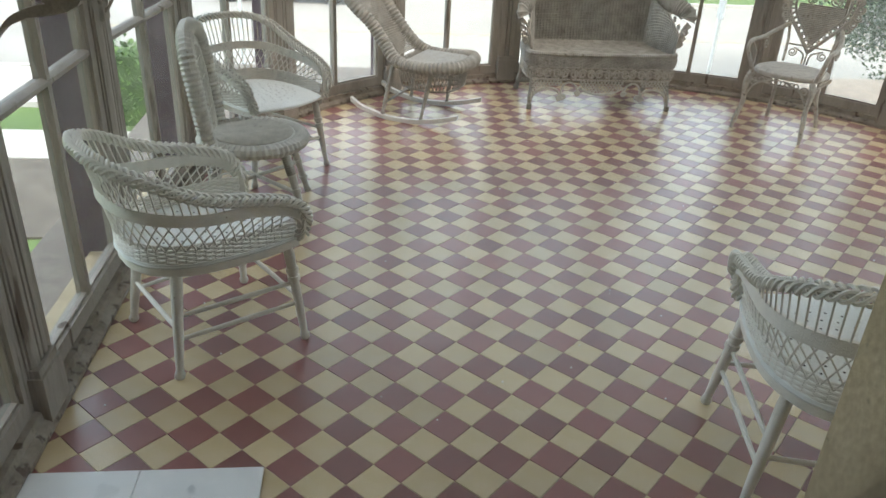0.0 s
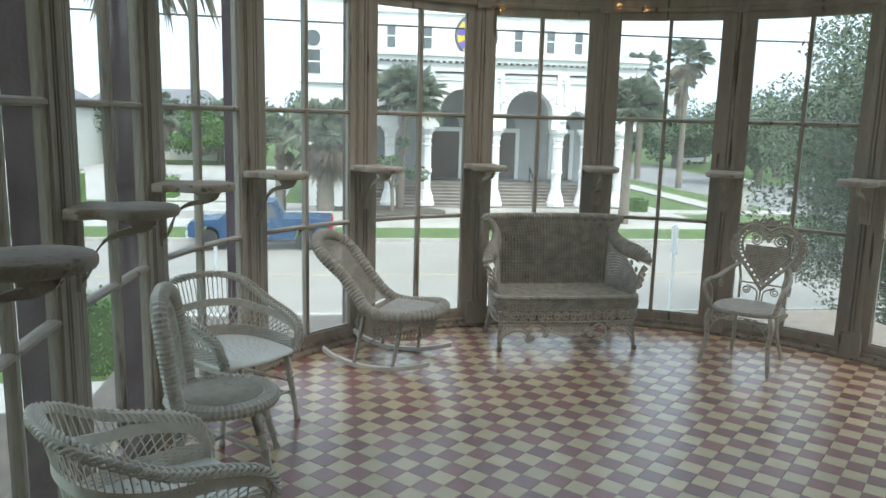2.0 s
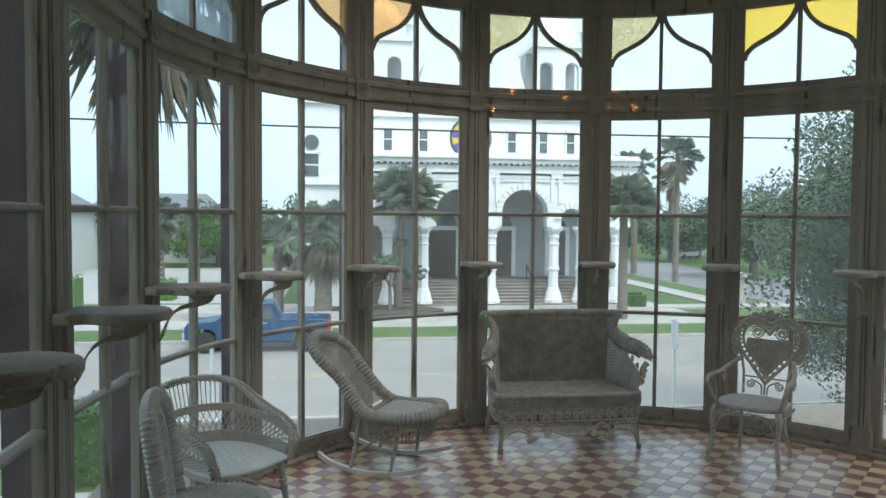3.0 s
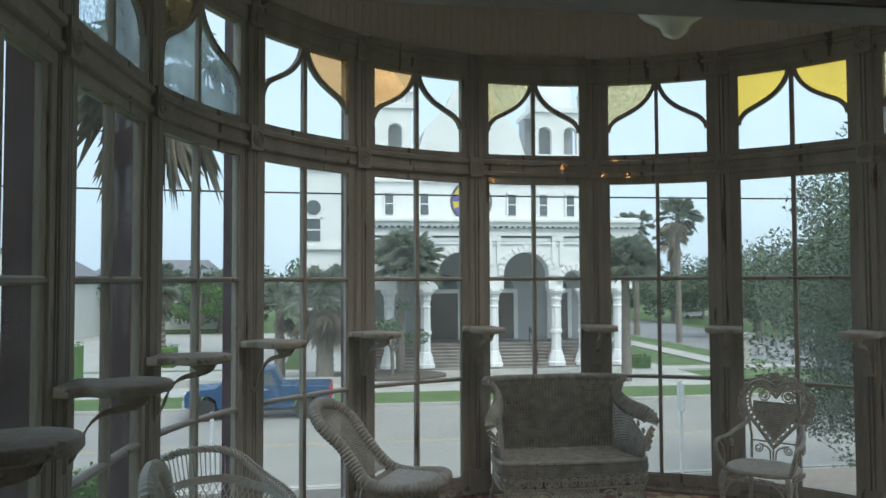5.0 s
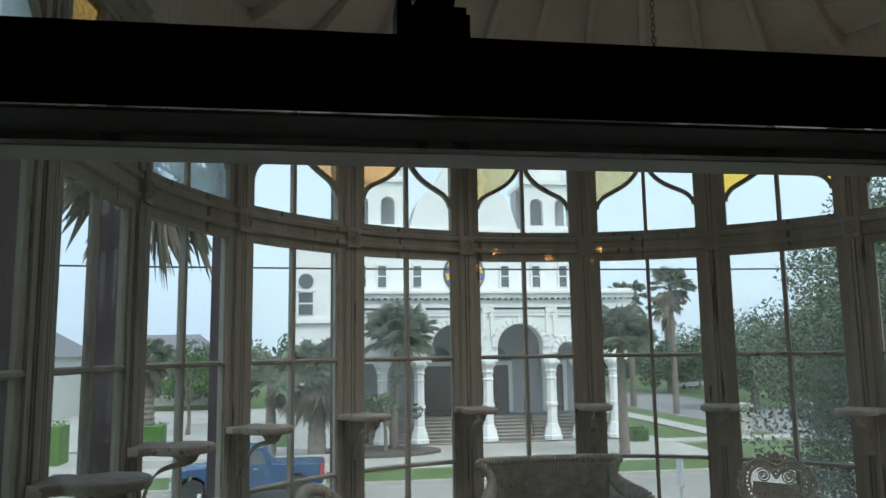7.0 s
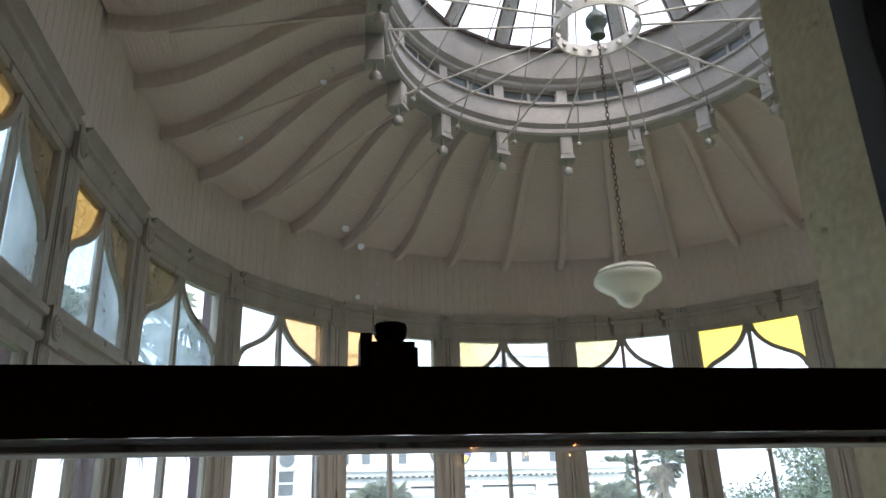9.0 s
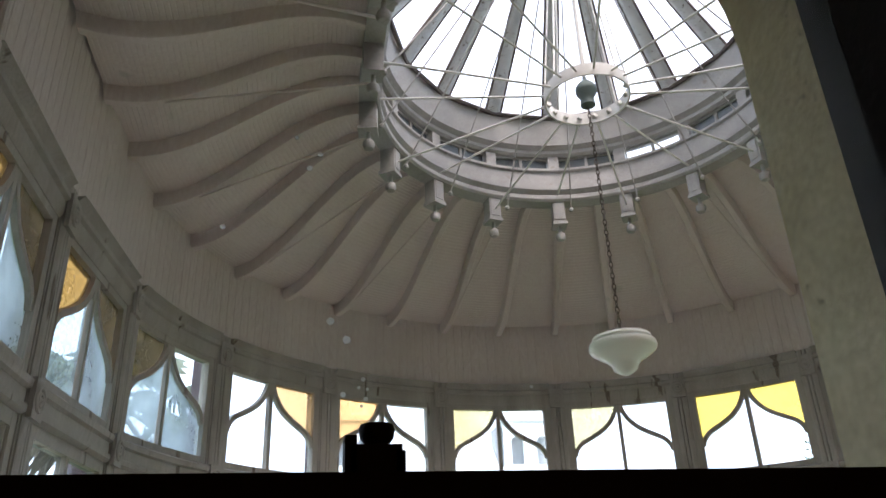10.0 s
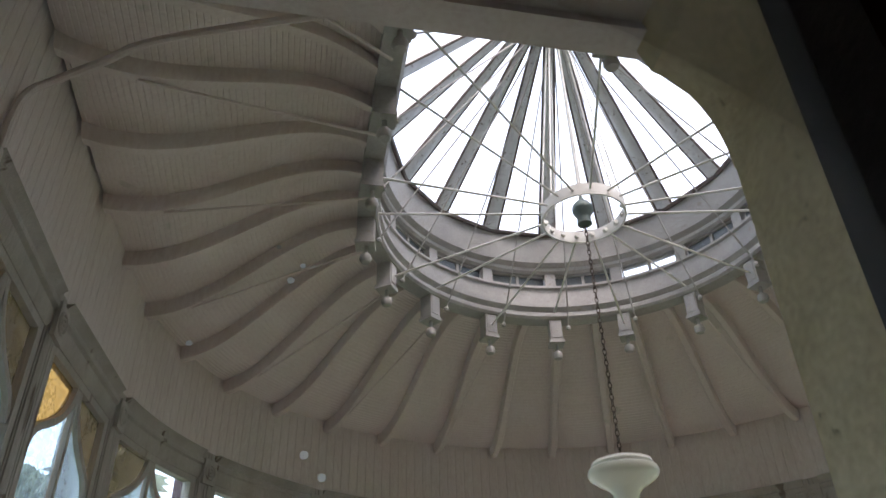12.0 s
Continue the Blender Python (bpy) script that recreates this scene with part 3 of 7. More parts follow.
RIB_Q = [(90 + 0.7 + 11.0 * j) / 180 * math.pi * R_EAVE for j in range(-8, 9)]
perim = math.pi * R_EAVE + 2 * (CY - Y_HOUSE) + 2 * R_EAVE
RIB_Q = [x for x in RIB_Q if 0 < x < math.pi * R_EAVE] + [-0.55 * j - 0.40 for j in range(0, 5)] + [math.pi * R_EAVE + 0.46 + 0.55 * j for j in range(0, 4)]
for x in RIB_Q:
    q = x / perim
    b = Build()
    rings = []
    for k in range(15):
        s = k / 14
        p = roof_point(q, s) + Vector((0, 0, 0.01))
        t = (roof_point(q + 0.001, s) - roof_point(q - 0.001, s)).normalized()
        inw = Vector((t.y, -t.x, 0))
        dep = 0.105 - 0.02 * s
        sd = t * 0.032
        dn = Vector((0, 0, -dep)) + inw * 0.02
        rings.append([p + sd, p + sd + dn * 0.86, p + sd * 0.7 + dn, p - sd * 0.7 + dn, p - sd + dn * 0.86, p - sd])
    b.loops(rings)
    tagged(part("roof_rib", b, M_PLASTER), "curved grey wooden roof rib with beaded edge", "rib", "ribs of the round roof", "structure")

# lantern
lantern = thing("skylight", label="round white lantern with conical glass skylight", category="skylight", kind="structure")


def ring_part(name, prof, mat, parent=lantern, label="", n=96):
    b = Build()
    b.loops([[drum(360 * (j + 0.5) / n, r, z) for r, z in prof] for j in range(n)], True, False, True)
    return part(name, b, mat, parent, label, 30)


ring_part("ring_beam", [(1.40, 5.07), (1.385, 5.09), (1.385, 5.12), (1.40, 5.135), (1.37, 5.17), (1.37, 5.205), (1.41, 5.22), (1.41, 5.25), (1.52, 5.25), (1.52, 5.07)], M_DRUM)
ring_part("drum_sill", [(1.43, 5.25), (1.43, 5.37), (1.41, 5.38), (1.41, 5.4), (1.52, 5.4), (1.52, 5.25)], M_DRUM)
ring_part("drum_head", [(1.42, 5.52), (1.40, 5.54), (1.40, 5.57), (1.36, 5.6), (1.335, 5.75), (1.32, 5.87), (1.37, 5.89), (1.52, 5.57), (1.52, 5.52)], M_DRUM, label="white curved cove below the glass")
for j in range(16):
    phi = 9.6 + 22.5 * j
    b = Build()
    m = Matrix.Translation(drum(phi, 1.46, 0)) @ Matrix.Rotation(drum_turn(phi), 4, "Z")
    b.box(-0.045, 0.045, -0.04, 0.05, 5.38, 5.53, m)
    part("drum_post", b, M_DRUM, lantern)
    b = Build()
    b.box(-0.05, 0.05, -0.05, 0.06, 4.88, 5.09, m)
    b.box(-0.06, 0.06, -0.06, 0.07, 4.865, 4.89, m)
    b.box(-0.038, 0.038, -0.056, -0.05, 4.91, 5.06, m)
    b.lathe([(0.012, 4.81), (0.035, 4.795), (0.042, 4.765), (0.03, 4.74), (0.01, 4.735)], 10, Matrix.Translation(drum(phi, 1.46, 0)))
    b.lathe([(0.014, 4.805), (0.014, 4.87)], 8, Matrix.Translation(drum(phi, 1.46, 0)))
    part("drop_block", b, M_DRUM, lantern, "white square drop with turned ball finial")
    b = Build()
    p2 = 9.6 + 22.5 * (j + 0.5)
    m2 = Matrix.Translation(drum(p2, 1.46, 0)) @ Matrix.Rotation(drum_turn(p2), 4, "Z")
    b.box(-0.24, 0.24, 0.0, 0.006, 5.4, 5.52, m2)
    openv = j in (1,)
    ob = part("clerestory_pane", b, M_SKYGLASS if openv else M_FARGLASS, lantern)
    ob.visible_shadow = not openv
    b = Build()
    b.box(-0.24, 0.24, -0.015, 0.012, 5.4, 5.415, m2).box(-0.24, 0.24, -0.015, 0.012, 5.505, 5.52, m2).box(-0.012, 0.012, -0.015, 0.012, 5.4, 5.52, m2)
    part("clerestory_frame", b, M_DRUM, lantern)
APEX = 7.36
for j in range(16):
    phi = PHI0 + 10.0 + 22.5 * j
    b = Build()
    p0, p1 = drum(phi, 1.35, 5.85), polar(phi, 0.06, APEX)
    sd = (p1 - p0).cross(Vector((0, 0, 1))).normalized() * 0.066
    up = Vector((0, 0, 0.03))
    dn = Vector((0, 0, -0.045))
    b.loops([[p + sd * w + up, p + sd * w + dn * 0.3, p + sd * w * 0.4 + dn, p - sd * w * 0.4 + dn, p - sd * w + dn * 0.3, p - sd * w + up] for p, w in ((p0, 1.0), (p1, 0.5))])
    bar = part("glazing_bar", b, M_BAR, lantern, "dull grey metal glazing bar")
    b = Build()
    for sg in (1, -1):
        b.tube([p0 + sd * sg * 1.08 + dn * 0.2, p1 + sd * sg * 0.55 + dn * 0.2], 0.011, 5)
    part("putty_line", b, M_RUST, bar, "dark putty edges")
    b = Build()
    e0, e1 = drum(phi, 1.325, 5.85), drum(phi + 22.5, 1.325, 5.85)
    b.tube([e0, e1], 0.02, 6)
    part("pane_edge", b, M_RUST, lantern, "rusty lower edge of the glazing")
    b = Build()
    rim_ = [drum(phi + 22.5 * w / 4, 1.35, 5.87) for w in range(5)]
    b.add(rim_ + [polar(phi + 11, 0.06, APEX + 0.02)], [(w, w + 1, 5) for w in range(4)])
    ob = part("skylight_pane", b, M_SKYGLASS, lantern)
    ob.visible_shadow = False
b = Build()
b.lathe([(0.12, APEX - 0.06), (0.13, APEX), (0.10, APEX + 0.08), (0.02, APEX + 0.1)], 16, Matrix.Translation((CX, CY, 0)))
part("apex_cap", b, M_BAR, lantern)

# tension hoop with its rods
hoop = thing("tension_ring", label="white iron hoop hung on thin tie rods", category="tie ring")
b = Build()
HZ = 5.115
b.loops([[polar(360 * j / 40, r, HZ + z) for r, z in ((0.285, -0.045), (0.273, -0.045), (0.273, 0.045), (0.285, 0.045))] for j in range(40)], True, False, True)
part("hoop_band", b, M_WHITE, hoop)
for j in range(16):
    phi = 9.6 + 22.5 * j
    b = Build()
    b.tube([polar(phi, 0.25, HZ), drum(phi, 1.40, 4.97 if j % 2 else 5.13)], 0.008, 6)
    b.lathe([(0.017, -0.014), (0.017, 0.014)], 6, Matrix.Translation(polar(phi, 0.262, HZ)) @ Matrix.Rotation(radians(90), 4, "X"))
    part("tie_rod", b, M_WHITE, hoop)
for j in range(8):
    phi = PHI0 + 22.5 + 45 * j
    b = Build()
    b.tube([polar(phi, 0.28, HZ + 0.03), polar(phi, 0.05, APEX - 0.25)], 0.007, 5)
    part("hanger_rod", b, M_WHITE, hoop)
for j in range(16):
    phi = 9.6 + 22.5 * j + 4
    b = Build()
    b.tube([polar(phi, 0.07, APEX - 0.32), drum(phi, 1.385, 4.99)], 0.0065, 5)
    b.ball(drum(phi, 1.385, 4.98), 0.022, 8, 4)
    part("apex_rod", b, M_DRUM, hoop, "thin rod from the apex to the ring beam")

# thin stays from the ribs to the drops of the lantern
for j, x in enumerate(RIB_Q):
    if j % 2 and abs(x / perim) < 0.5:
        q = x / perim
        a_ = outline(q)[1]
        b = Build()
        b.tube([roof_point(q, 0.22) + Vector((0, 0, -0.10)), (roof_point(q, 0.22) + Vector((0, 0, -0.10))).lerp(drum(a_, 1.47, 4.92), 0.5), drum(a_, 1.47, 4.92)], 0.009, 6)
        tagged(part("stay_rod", b, M_PLASTER), "thin grey iron stay under the roof ribs", "stay", "stays under the roof", "structure")
b = Build()
b.tube(smooth_path([(-1.36, 0.47, 3.75), (-1.36, 0.45, 4.05), (-1.345, 0.47, 4.2), (-1.29, 0.50, 4.30), (-1.1, 0.42, 4.36), (-0.88, 0.31, 4.40), (-0.24, 0.09, 4.42)], 6), 0.017, 8)
tagged(part("conduit", b, M_PLASTER), "grey electric conduit running up to the lantern", "conduit", kind="structure")

# house side: wall with the window that the camera looks through
SASH_Y = -1.364
JAMB_X, LINTEL = 0.85, 3.825
b = Build()
b.box(JAMB_X, XR + 0.4, -1.15, Y_HOUSE, GROUND, 8.2)
b.box(-4.5, XL - 0.12, -1.15, Y_HOUSE, GROUND, 8.2)
b.box(XL - 0.12, JAMB_X, -1.15, Y_HOUSE, LINTEL + 0.12, 8.2)
b.box(XL - 0.12, JAMB_X, -1.15, Y_HOUSE, GROUND, -0.02)
tagged(part("wall_house", b, M_STONE), "buff limestone house wall round the opening", "wall", kind="structure")
# plain lintel with curved corner brackets
b = Build()
b.box(XL - 0.12, JAMB_X, -1.15, Y_HOUSE + 0.03, LINTEL, LINTEL + 0.118)
b.box(XL - 0.12, JAMB_X, Y_HOUSE - 0.06, Y_HOUSE + 0.05, LINTEL - 0.03, LINTEL + 0.02)
tagged(part("lintel", b, M_PLASTER), "grey painted lintel over the opening", "trim", kind="structure")
b = Build()
prof = [Vector((JAMB_X + 0.03, 0, 3.34))] + [Vector((JAMB_X - 0.20 + 0.21 * math.cos(radians(a)), 0, 3.38 + 0.34 * math.sin(radians(a)))) for a in range(0, 81, 10)] + [Vector((JAMB_X - 0.22, 0, LINTEL + 0.03)), Vector((JAMB_X + 0.03, 0, LINTEL + 0.03))]
b.loops([[p + Vector((0, y, 0)) for p in prof] for y in (-1.14, Y_HOUSE + 0.02)])
tagged(part("corner_bracket", b, M_STONE), "curved stone bracket at the head of the jamb", "bracket", kind="structure")

# the dark sash in the opening
sash = thing("sash_window", label="dark stained sash window with iron latch", category="window", kind="structure")
SX0, SX1 = -2.2, 0.282
b = Build()
b.box(SX0, SX1, SASH_Y, SASH_Y + 0.04, 2.083, 2.130)
part("meeting_rail", b, M_DARK, sash)
b = Build()
b.box(SX0, SX1, SASH_Y + 0.042, SASH_Y + 0.052, 2.079, 2.095)
part("rail_lip", b, M_SASHLIP, sash, "worn varnished edge")
b = Build()
b.box(SX0, SX1, SASH_Y + 0.053, SASH_Y + 0.057, 2.082, 2.087)
part("rail_bead", b, M_DARK, sash)
b = Build()
b.box(SX1, SX1 + 0.16, SASH_Y - 0.06, SASH_Y + 0.06, 0.3, 4.4)
part("jamb", b, M_DARK, sash)
b = Build()
b.box(SX0 - 0.16, SX0, SASH_Y - 0.06, SASH_Y + 0.06, 0.3, 4.4)
part("jamb", b, M_DARK, sash)
part("screen_rail", Build().box(SX0, SX1, SASH_Y + 0.059, SASH_Y + 0.092, 2.080, 2.112), M_WHITE, sash, "pale grey rail of the outer sash")
low = part("lower_pane", Build().box(SX0, SX1, SASH_Y - 0.012, SASH_Y - 0.009, 0.4, 2.082), M_CLEAR, sash, "clear pane", None)
low.visible_shadow = False
glass = part("upper_pane", Build().box(SX0, SX1, SASH_Y + 0.018, SASH_Y + 0.021, 2.131, 4.3), M_CLEAR, sash, "old clear pane with dried specks", None)
glass.visible_shadow = False
for px, pz, pr in ((-0.218, 2.24, 0.003), (-0.206, 2.226, 0.003), (-0.208, 2.186, 0.0021), (-0.3, 2.313, 0.0023), (-0.238, 2.368, 0.0028), (-0.249, 2.396, 0.0019), (-0.194, 2.197, 0.0017), (-0.197, 2.191, 0.0012), (-0.192, 2.183, 0.0017), (-0.195, 2.178, 0.0012), (-0.191, 2.19, 0.0012), (-0.23, 2.381, 0.0024), (-0.071, 2.193, 0.0013)):
    part("dried_speck", Build().lathe([(pr * 0.9, 0.0), (pr, 0.0004), (pr * 0.5, 0.0008)], 9, Matrix.Translation((px, SASH_Y + 0.022, pz)) @ Matrix.Rotation(radians(-90), 4, "X")), M_SPECK, glass)
LX = -0.185
latch = part("latch", Build().lathe([(0.010, 0), (0.011, 0.004), (0.0085, 0.010), (0.0085, 0.020), (0.0115, 0.024), (0.0125, 0.030), (0.0115, 0.033), (0.006, 0.034)], 16, Matrix.Translation((LX, SASH_Y + 0.015, 2.130))), M_BLACK, sash, "black cast iron sash latch")
part("latch_plate", Build().box(LX - 0.018, LX + 0.016, SASH_Y + 0.002, SASH_Y + 0.03, 2.130, 2.148).box(LX - 0.022, LX - 0.014, SASH_Y + 0.002, SASH_Y + 0.03, 2.130, 2.154).box(LX + 0.012, LX + 0.018, SASH_Y + 0.002, SASH_Y + 0.03, 2.130, 2.144), M_BLACK, latch)

# the dim room behind the camera
b = Build()
b.box(-3.2, 2.0, -5.2, -5.1, -0.3, 4.6).box(-3.3, -3.2, -5.2, -1.15, -0.3, 4.6).box(2.0, 2.1, -5.2, -1.15, -0.3, 4.6)
b.box(SX1 + 0.16, 2.1, -1.30, -1.15, -0.3, 4.6).box(-3.3, SX0 - 0.16, -1.30, -1.15, -0.3, 4.6).box(-3.3, 2.1, -1.30, -1.15, 4.3, 4.6)
tagged(part("wall_room", b, M_ROOM), "dark painted walls of the room", "wall", kind="structure")
tagged(part("room_ceiling", Build().box(-3.3, 2.1, -5.2, -1.15, 4.6, 4.7), M_ROOM), "dark room ceiling", "ceiling", kind="structure")
tagged(part("room_floor", Build().box(-3.3, 2.1, -5.2, -1.15, -0.4, -0.3), M_DARK), "dark boarded room floor", "floor", kind="structure")

# a small chandelier hangs in the dim room
chand = thing("chandelier", Matrix.Translation((0.49, -3.5, 2.245)), "dark metal chandelier with small warm candle bulbs", "chandelier")
part("stem", Build().tube([(0, 0, -0.10), (0, 0, 2.38)], 0.012, 8).ball((0, 0, -0.08), 0.045), M_BLACK, chand)
part("canopy", Build().lathe([(0.02, 2.30), (0.07, 2.36), (0.075, 2.38)], 14), M_BLACK, chand)
for k in range(8):
    a = 2 * math.pi * k / 8 + 0.25
    ca, sa = math.cos(a), math.sin(a)
    zc = 0.03 if k % 2 else 0.0
    arm_ = part("arm", Build().tube(smooth_path([(0, 0, -0.05), (0.1 * ca, 0.1 * sa, -0.10), (0.2 * ca, 0.2 * sa, -0.08), (0.235 * ca, 0.235 * sa, zc - 0.05)], 4), 0.006, 6), M_BLACK, chand)
    part("candle_sleeve", Build().lathe([(0.012, zc - 0.06), (0.012, zc - 0.015)], 8, Matrix.Translation((0.235 * ca, 0.235 * sa, 0))), M_MILK, arm_)
    part("bulb", Build().ball((0.235 * ca, 0.235 * sa, zc), 0.012, 8, 6), M_BULB, arm_, "warm glowing candle bulb")

# ---------- floor ----------
D, HT = 0.18 * 0.969, 0.012


def inside(x, y, edge=0.05):
    if y > CY:
        return math.hypot(x - CX, y - CY) < RG - edge
    return XL + edge < x < XR - edge and y > Y_HOUSE - 0.02


floor = tagged(part("floor", Build().box(-1.9, 5.0, -1.15, 5.3, -0.12, -HT), M_GROUT), "red and buff chequered clay tile floor, worn and shiny", "floor", kind="structure")
q = D / 2 - 0.0007
tile_b = Build()
rim = 0.0015
tile_b.add([(q, 0, -HT), (0, q, -HT), (-q, 0, -HT), (0, -q, -HT), (q, 0, -rim), (0, q, -rim), (-q, 0, -rim), (0, -q, -rim)]
           + [(q - 0.002, 0, 0), (0, q - 0.002, 0), (-q + 0.002, 0, 0), (0, -q + 0.002, 0)],
           [(0, 1, 5, 4), (1, 2, 6, 5), (2, 3, 7, 6), (3, 0, 4, 7), (4, 5, 9, 8), (5, 6, 10, 9), (6, 7, 11, 10), (7, 4, 8, 11), (8, 9, 10, 11)])
tile_meshes = [tile_b.mesh("tile", mm, None) for mm in (M_RED_TILE, M_BUFF_TILE)]
spots = []
for r in range(-10, 64):
    for i in range(-18, 38):
        cx, cy = (i + 0.5 * (r % 2)) * D + 0.5 * D, r * D / 2
        if inside(cx, cy, -0.02):
            spots.append((1 - r % 2, cx, cy))
MARBLE = (-1.34, -0.614, -0.6, 0.078)
spots = [s for s in spots if not (MARBLE[0] < s[1] < MARBLE[1] - 0.03 and s[2] < MARBLE[3] - 0.03)]
spots.sort(key=lambda s: math.hypot(s[1] + 0.1, s[2] - 0.2))
b = Build()
b.box(MARBLE[0], -1.0, MARBLE[2], MARBLE[3], -0.01, 0.012).box(-0.997, MARBLE[1], MARBLE[2], MARBLE[3], -0.01, 0.0115)
tagged(part("threshold_slab", b, M_MARBLE), "white marble threshold slab with a crack", "slab", kind="structure")

# ---------- outside: ground, street, church ----------
b = Build()
b.box(-900, 900, -600, 1400, GROUND - 1.0, GROUND)
tagged(part("ground", b, M_GRASS), "mown grass lawn round the house", "ground", kind="structure")
Y_NEAR, Y_FAR = 17.7, 29.8
tagged(part("road", Build().box(-300, 300, Y_NEAR, Y_FAR, GROUND - 0.1, GROUND + 0.01), M_ROAD), "pale worn concrete road", "road", kind="structure")
b = Build()
for dy in (-0.14, 0.06):
    b.box(-300, 300, 23.1 + dy, 23.1 + dy + 0.09, GROUND + 0.008, GROUND + 0.016)
tagged(part("road_line", b, M_LINE), "worn double yellow line on the road", "road marking", kind="structure")
for y0, y1, h in ((Y_NEAR - 0.18, Y_NEAR, 0.15), (Y_FAR, Y_FAR + 0.18, 0.15)):
    tagged(part("kerb", Build().box(-300, 300, y0, y1, GROUND - 0.1, GROUND + h), M_CONCRETE), "pale concrete kerb along the road", "kerb", kind="structure")
tagged(part("pavement", Build().box(-300, 300, 14.6, Y_NEAR - 0.18, GROUND - 0.05, GROUND + 0.12), M_CONCRETE), "pale concrete pavement beside the road", "pavement", kind="structure")
tagged(part("far_verge", Build().box(-300, 300, Y_FAR + 0.18, 33.2, GROUND - 0.05, GROUND + 0.12), M_GRASS), "strip of mown grass by the far kerb", "grass", kind="structure")
tagged(part("forecourt", Build().box(-60, 19.0, 33.2, 43.0, GROUND - 0.05, GROUND + 0.10), M_CONCRETE), "pale paved church forecourt", "pavement", kind="structure")
# lawn details near the house
tagged(part("garden_path", Build().box(-14, -4.2, 11.5, 13.0, GROUND - 0.05, GROUND + 0.06), M_CONCRETE), "pale concrete garden path", "path", kind="structure")
tagged(part("flower_bed", Build().box(-10, -3.2, 8.4, 11.5, GROUND - 0.05, GROUND + 0.04), M_SOIL), "bare soil bed along the house", "soil", kind="structure")
tagged(part("side_street", Build().box(27, 38, Y_FAR, 300, GROUND - 0.05, GROUND + 0.012), M_ASPHALT), "grey asphalt side street", "road", kind="structure")
tagged(part("car_park", Build().box(-80, -3.5, 44.5, 75, GROUND - 0.05, GROUND + 0.02), M_CONCRETE), "pale gravel yard beside the church", "yard", kind="structure")
for x0, x1, y0, y1 in ((15.5, 27, 39.6, 41.2), (22.5, 24.2, 41.2, 70)):
    tagged(part("footpath", Build().box(x0, x1, y0, y1, GROUND - 0.05, GROUND + 0.11), M_CONCRETE), "pale concrete footpath across the lawn", "path", kind="structure")
tagged(part("planting_island", Build().lathe([(3.4, GROUND + 0.05), (3.4, GROUND + 0.22), (3.2, GROUND + 0.26), (0.1, GROUND + 0.30)], 28, Matrix.Translation((2.2, 38.9, 0)) @ Matrix.Diagonal((1, 0.55, 1, 1))), M_SOIL), "kerbed soil island with palms", "planting", kind="structure")
tagged(part("low_wall", Build().box(-9, 0.2, 36.3, 36.6, GROUND, GROUND + 0.45), M_CONCRETE), "low pale wall behind the kerb", "wall", kind="structure")


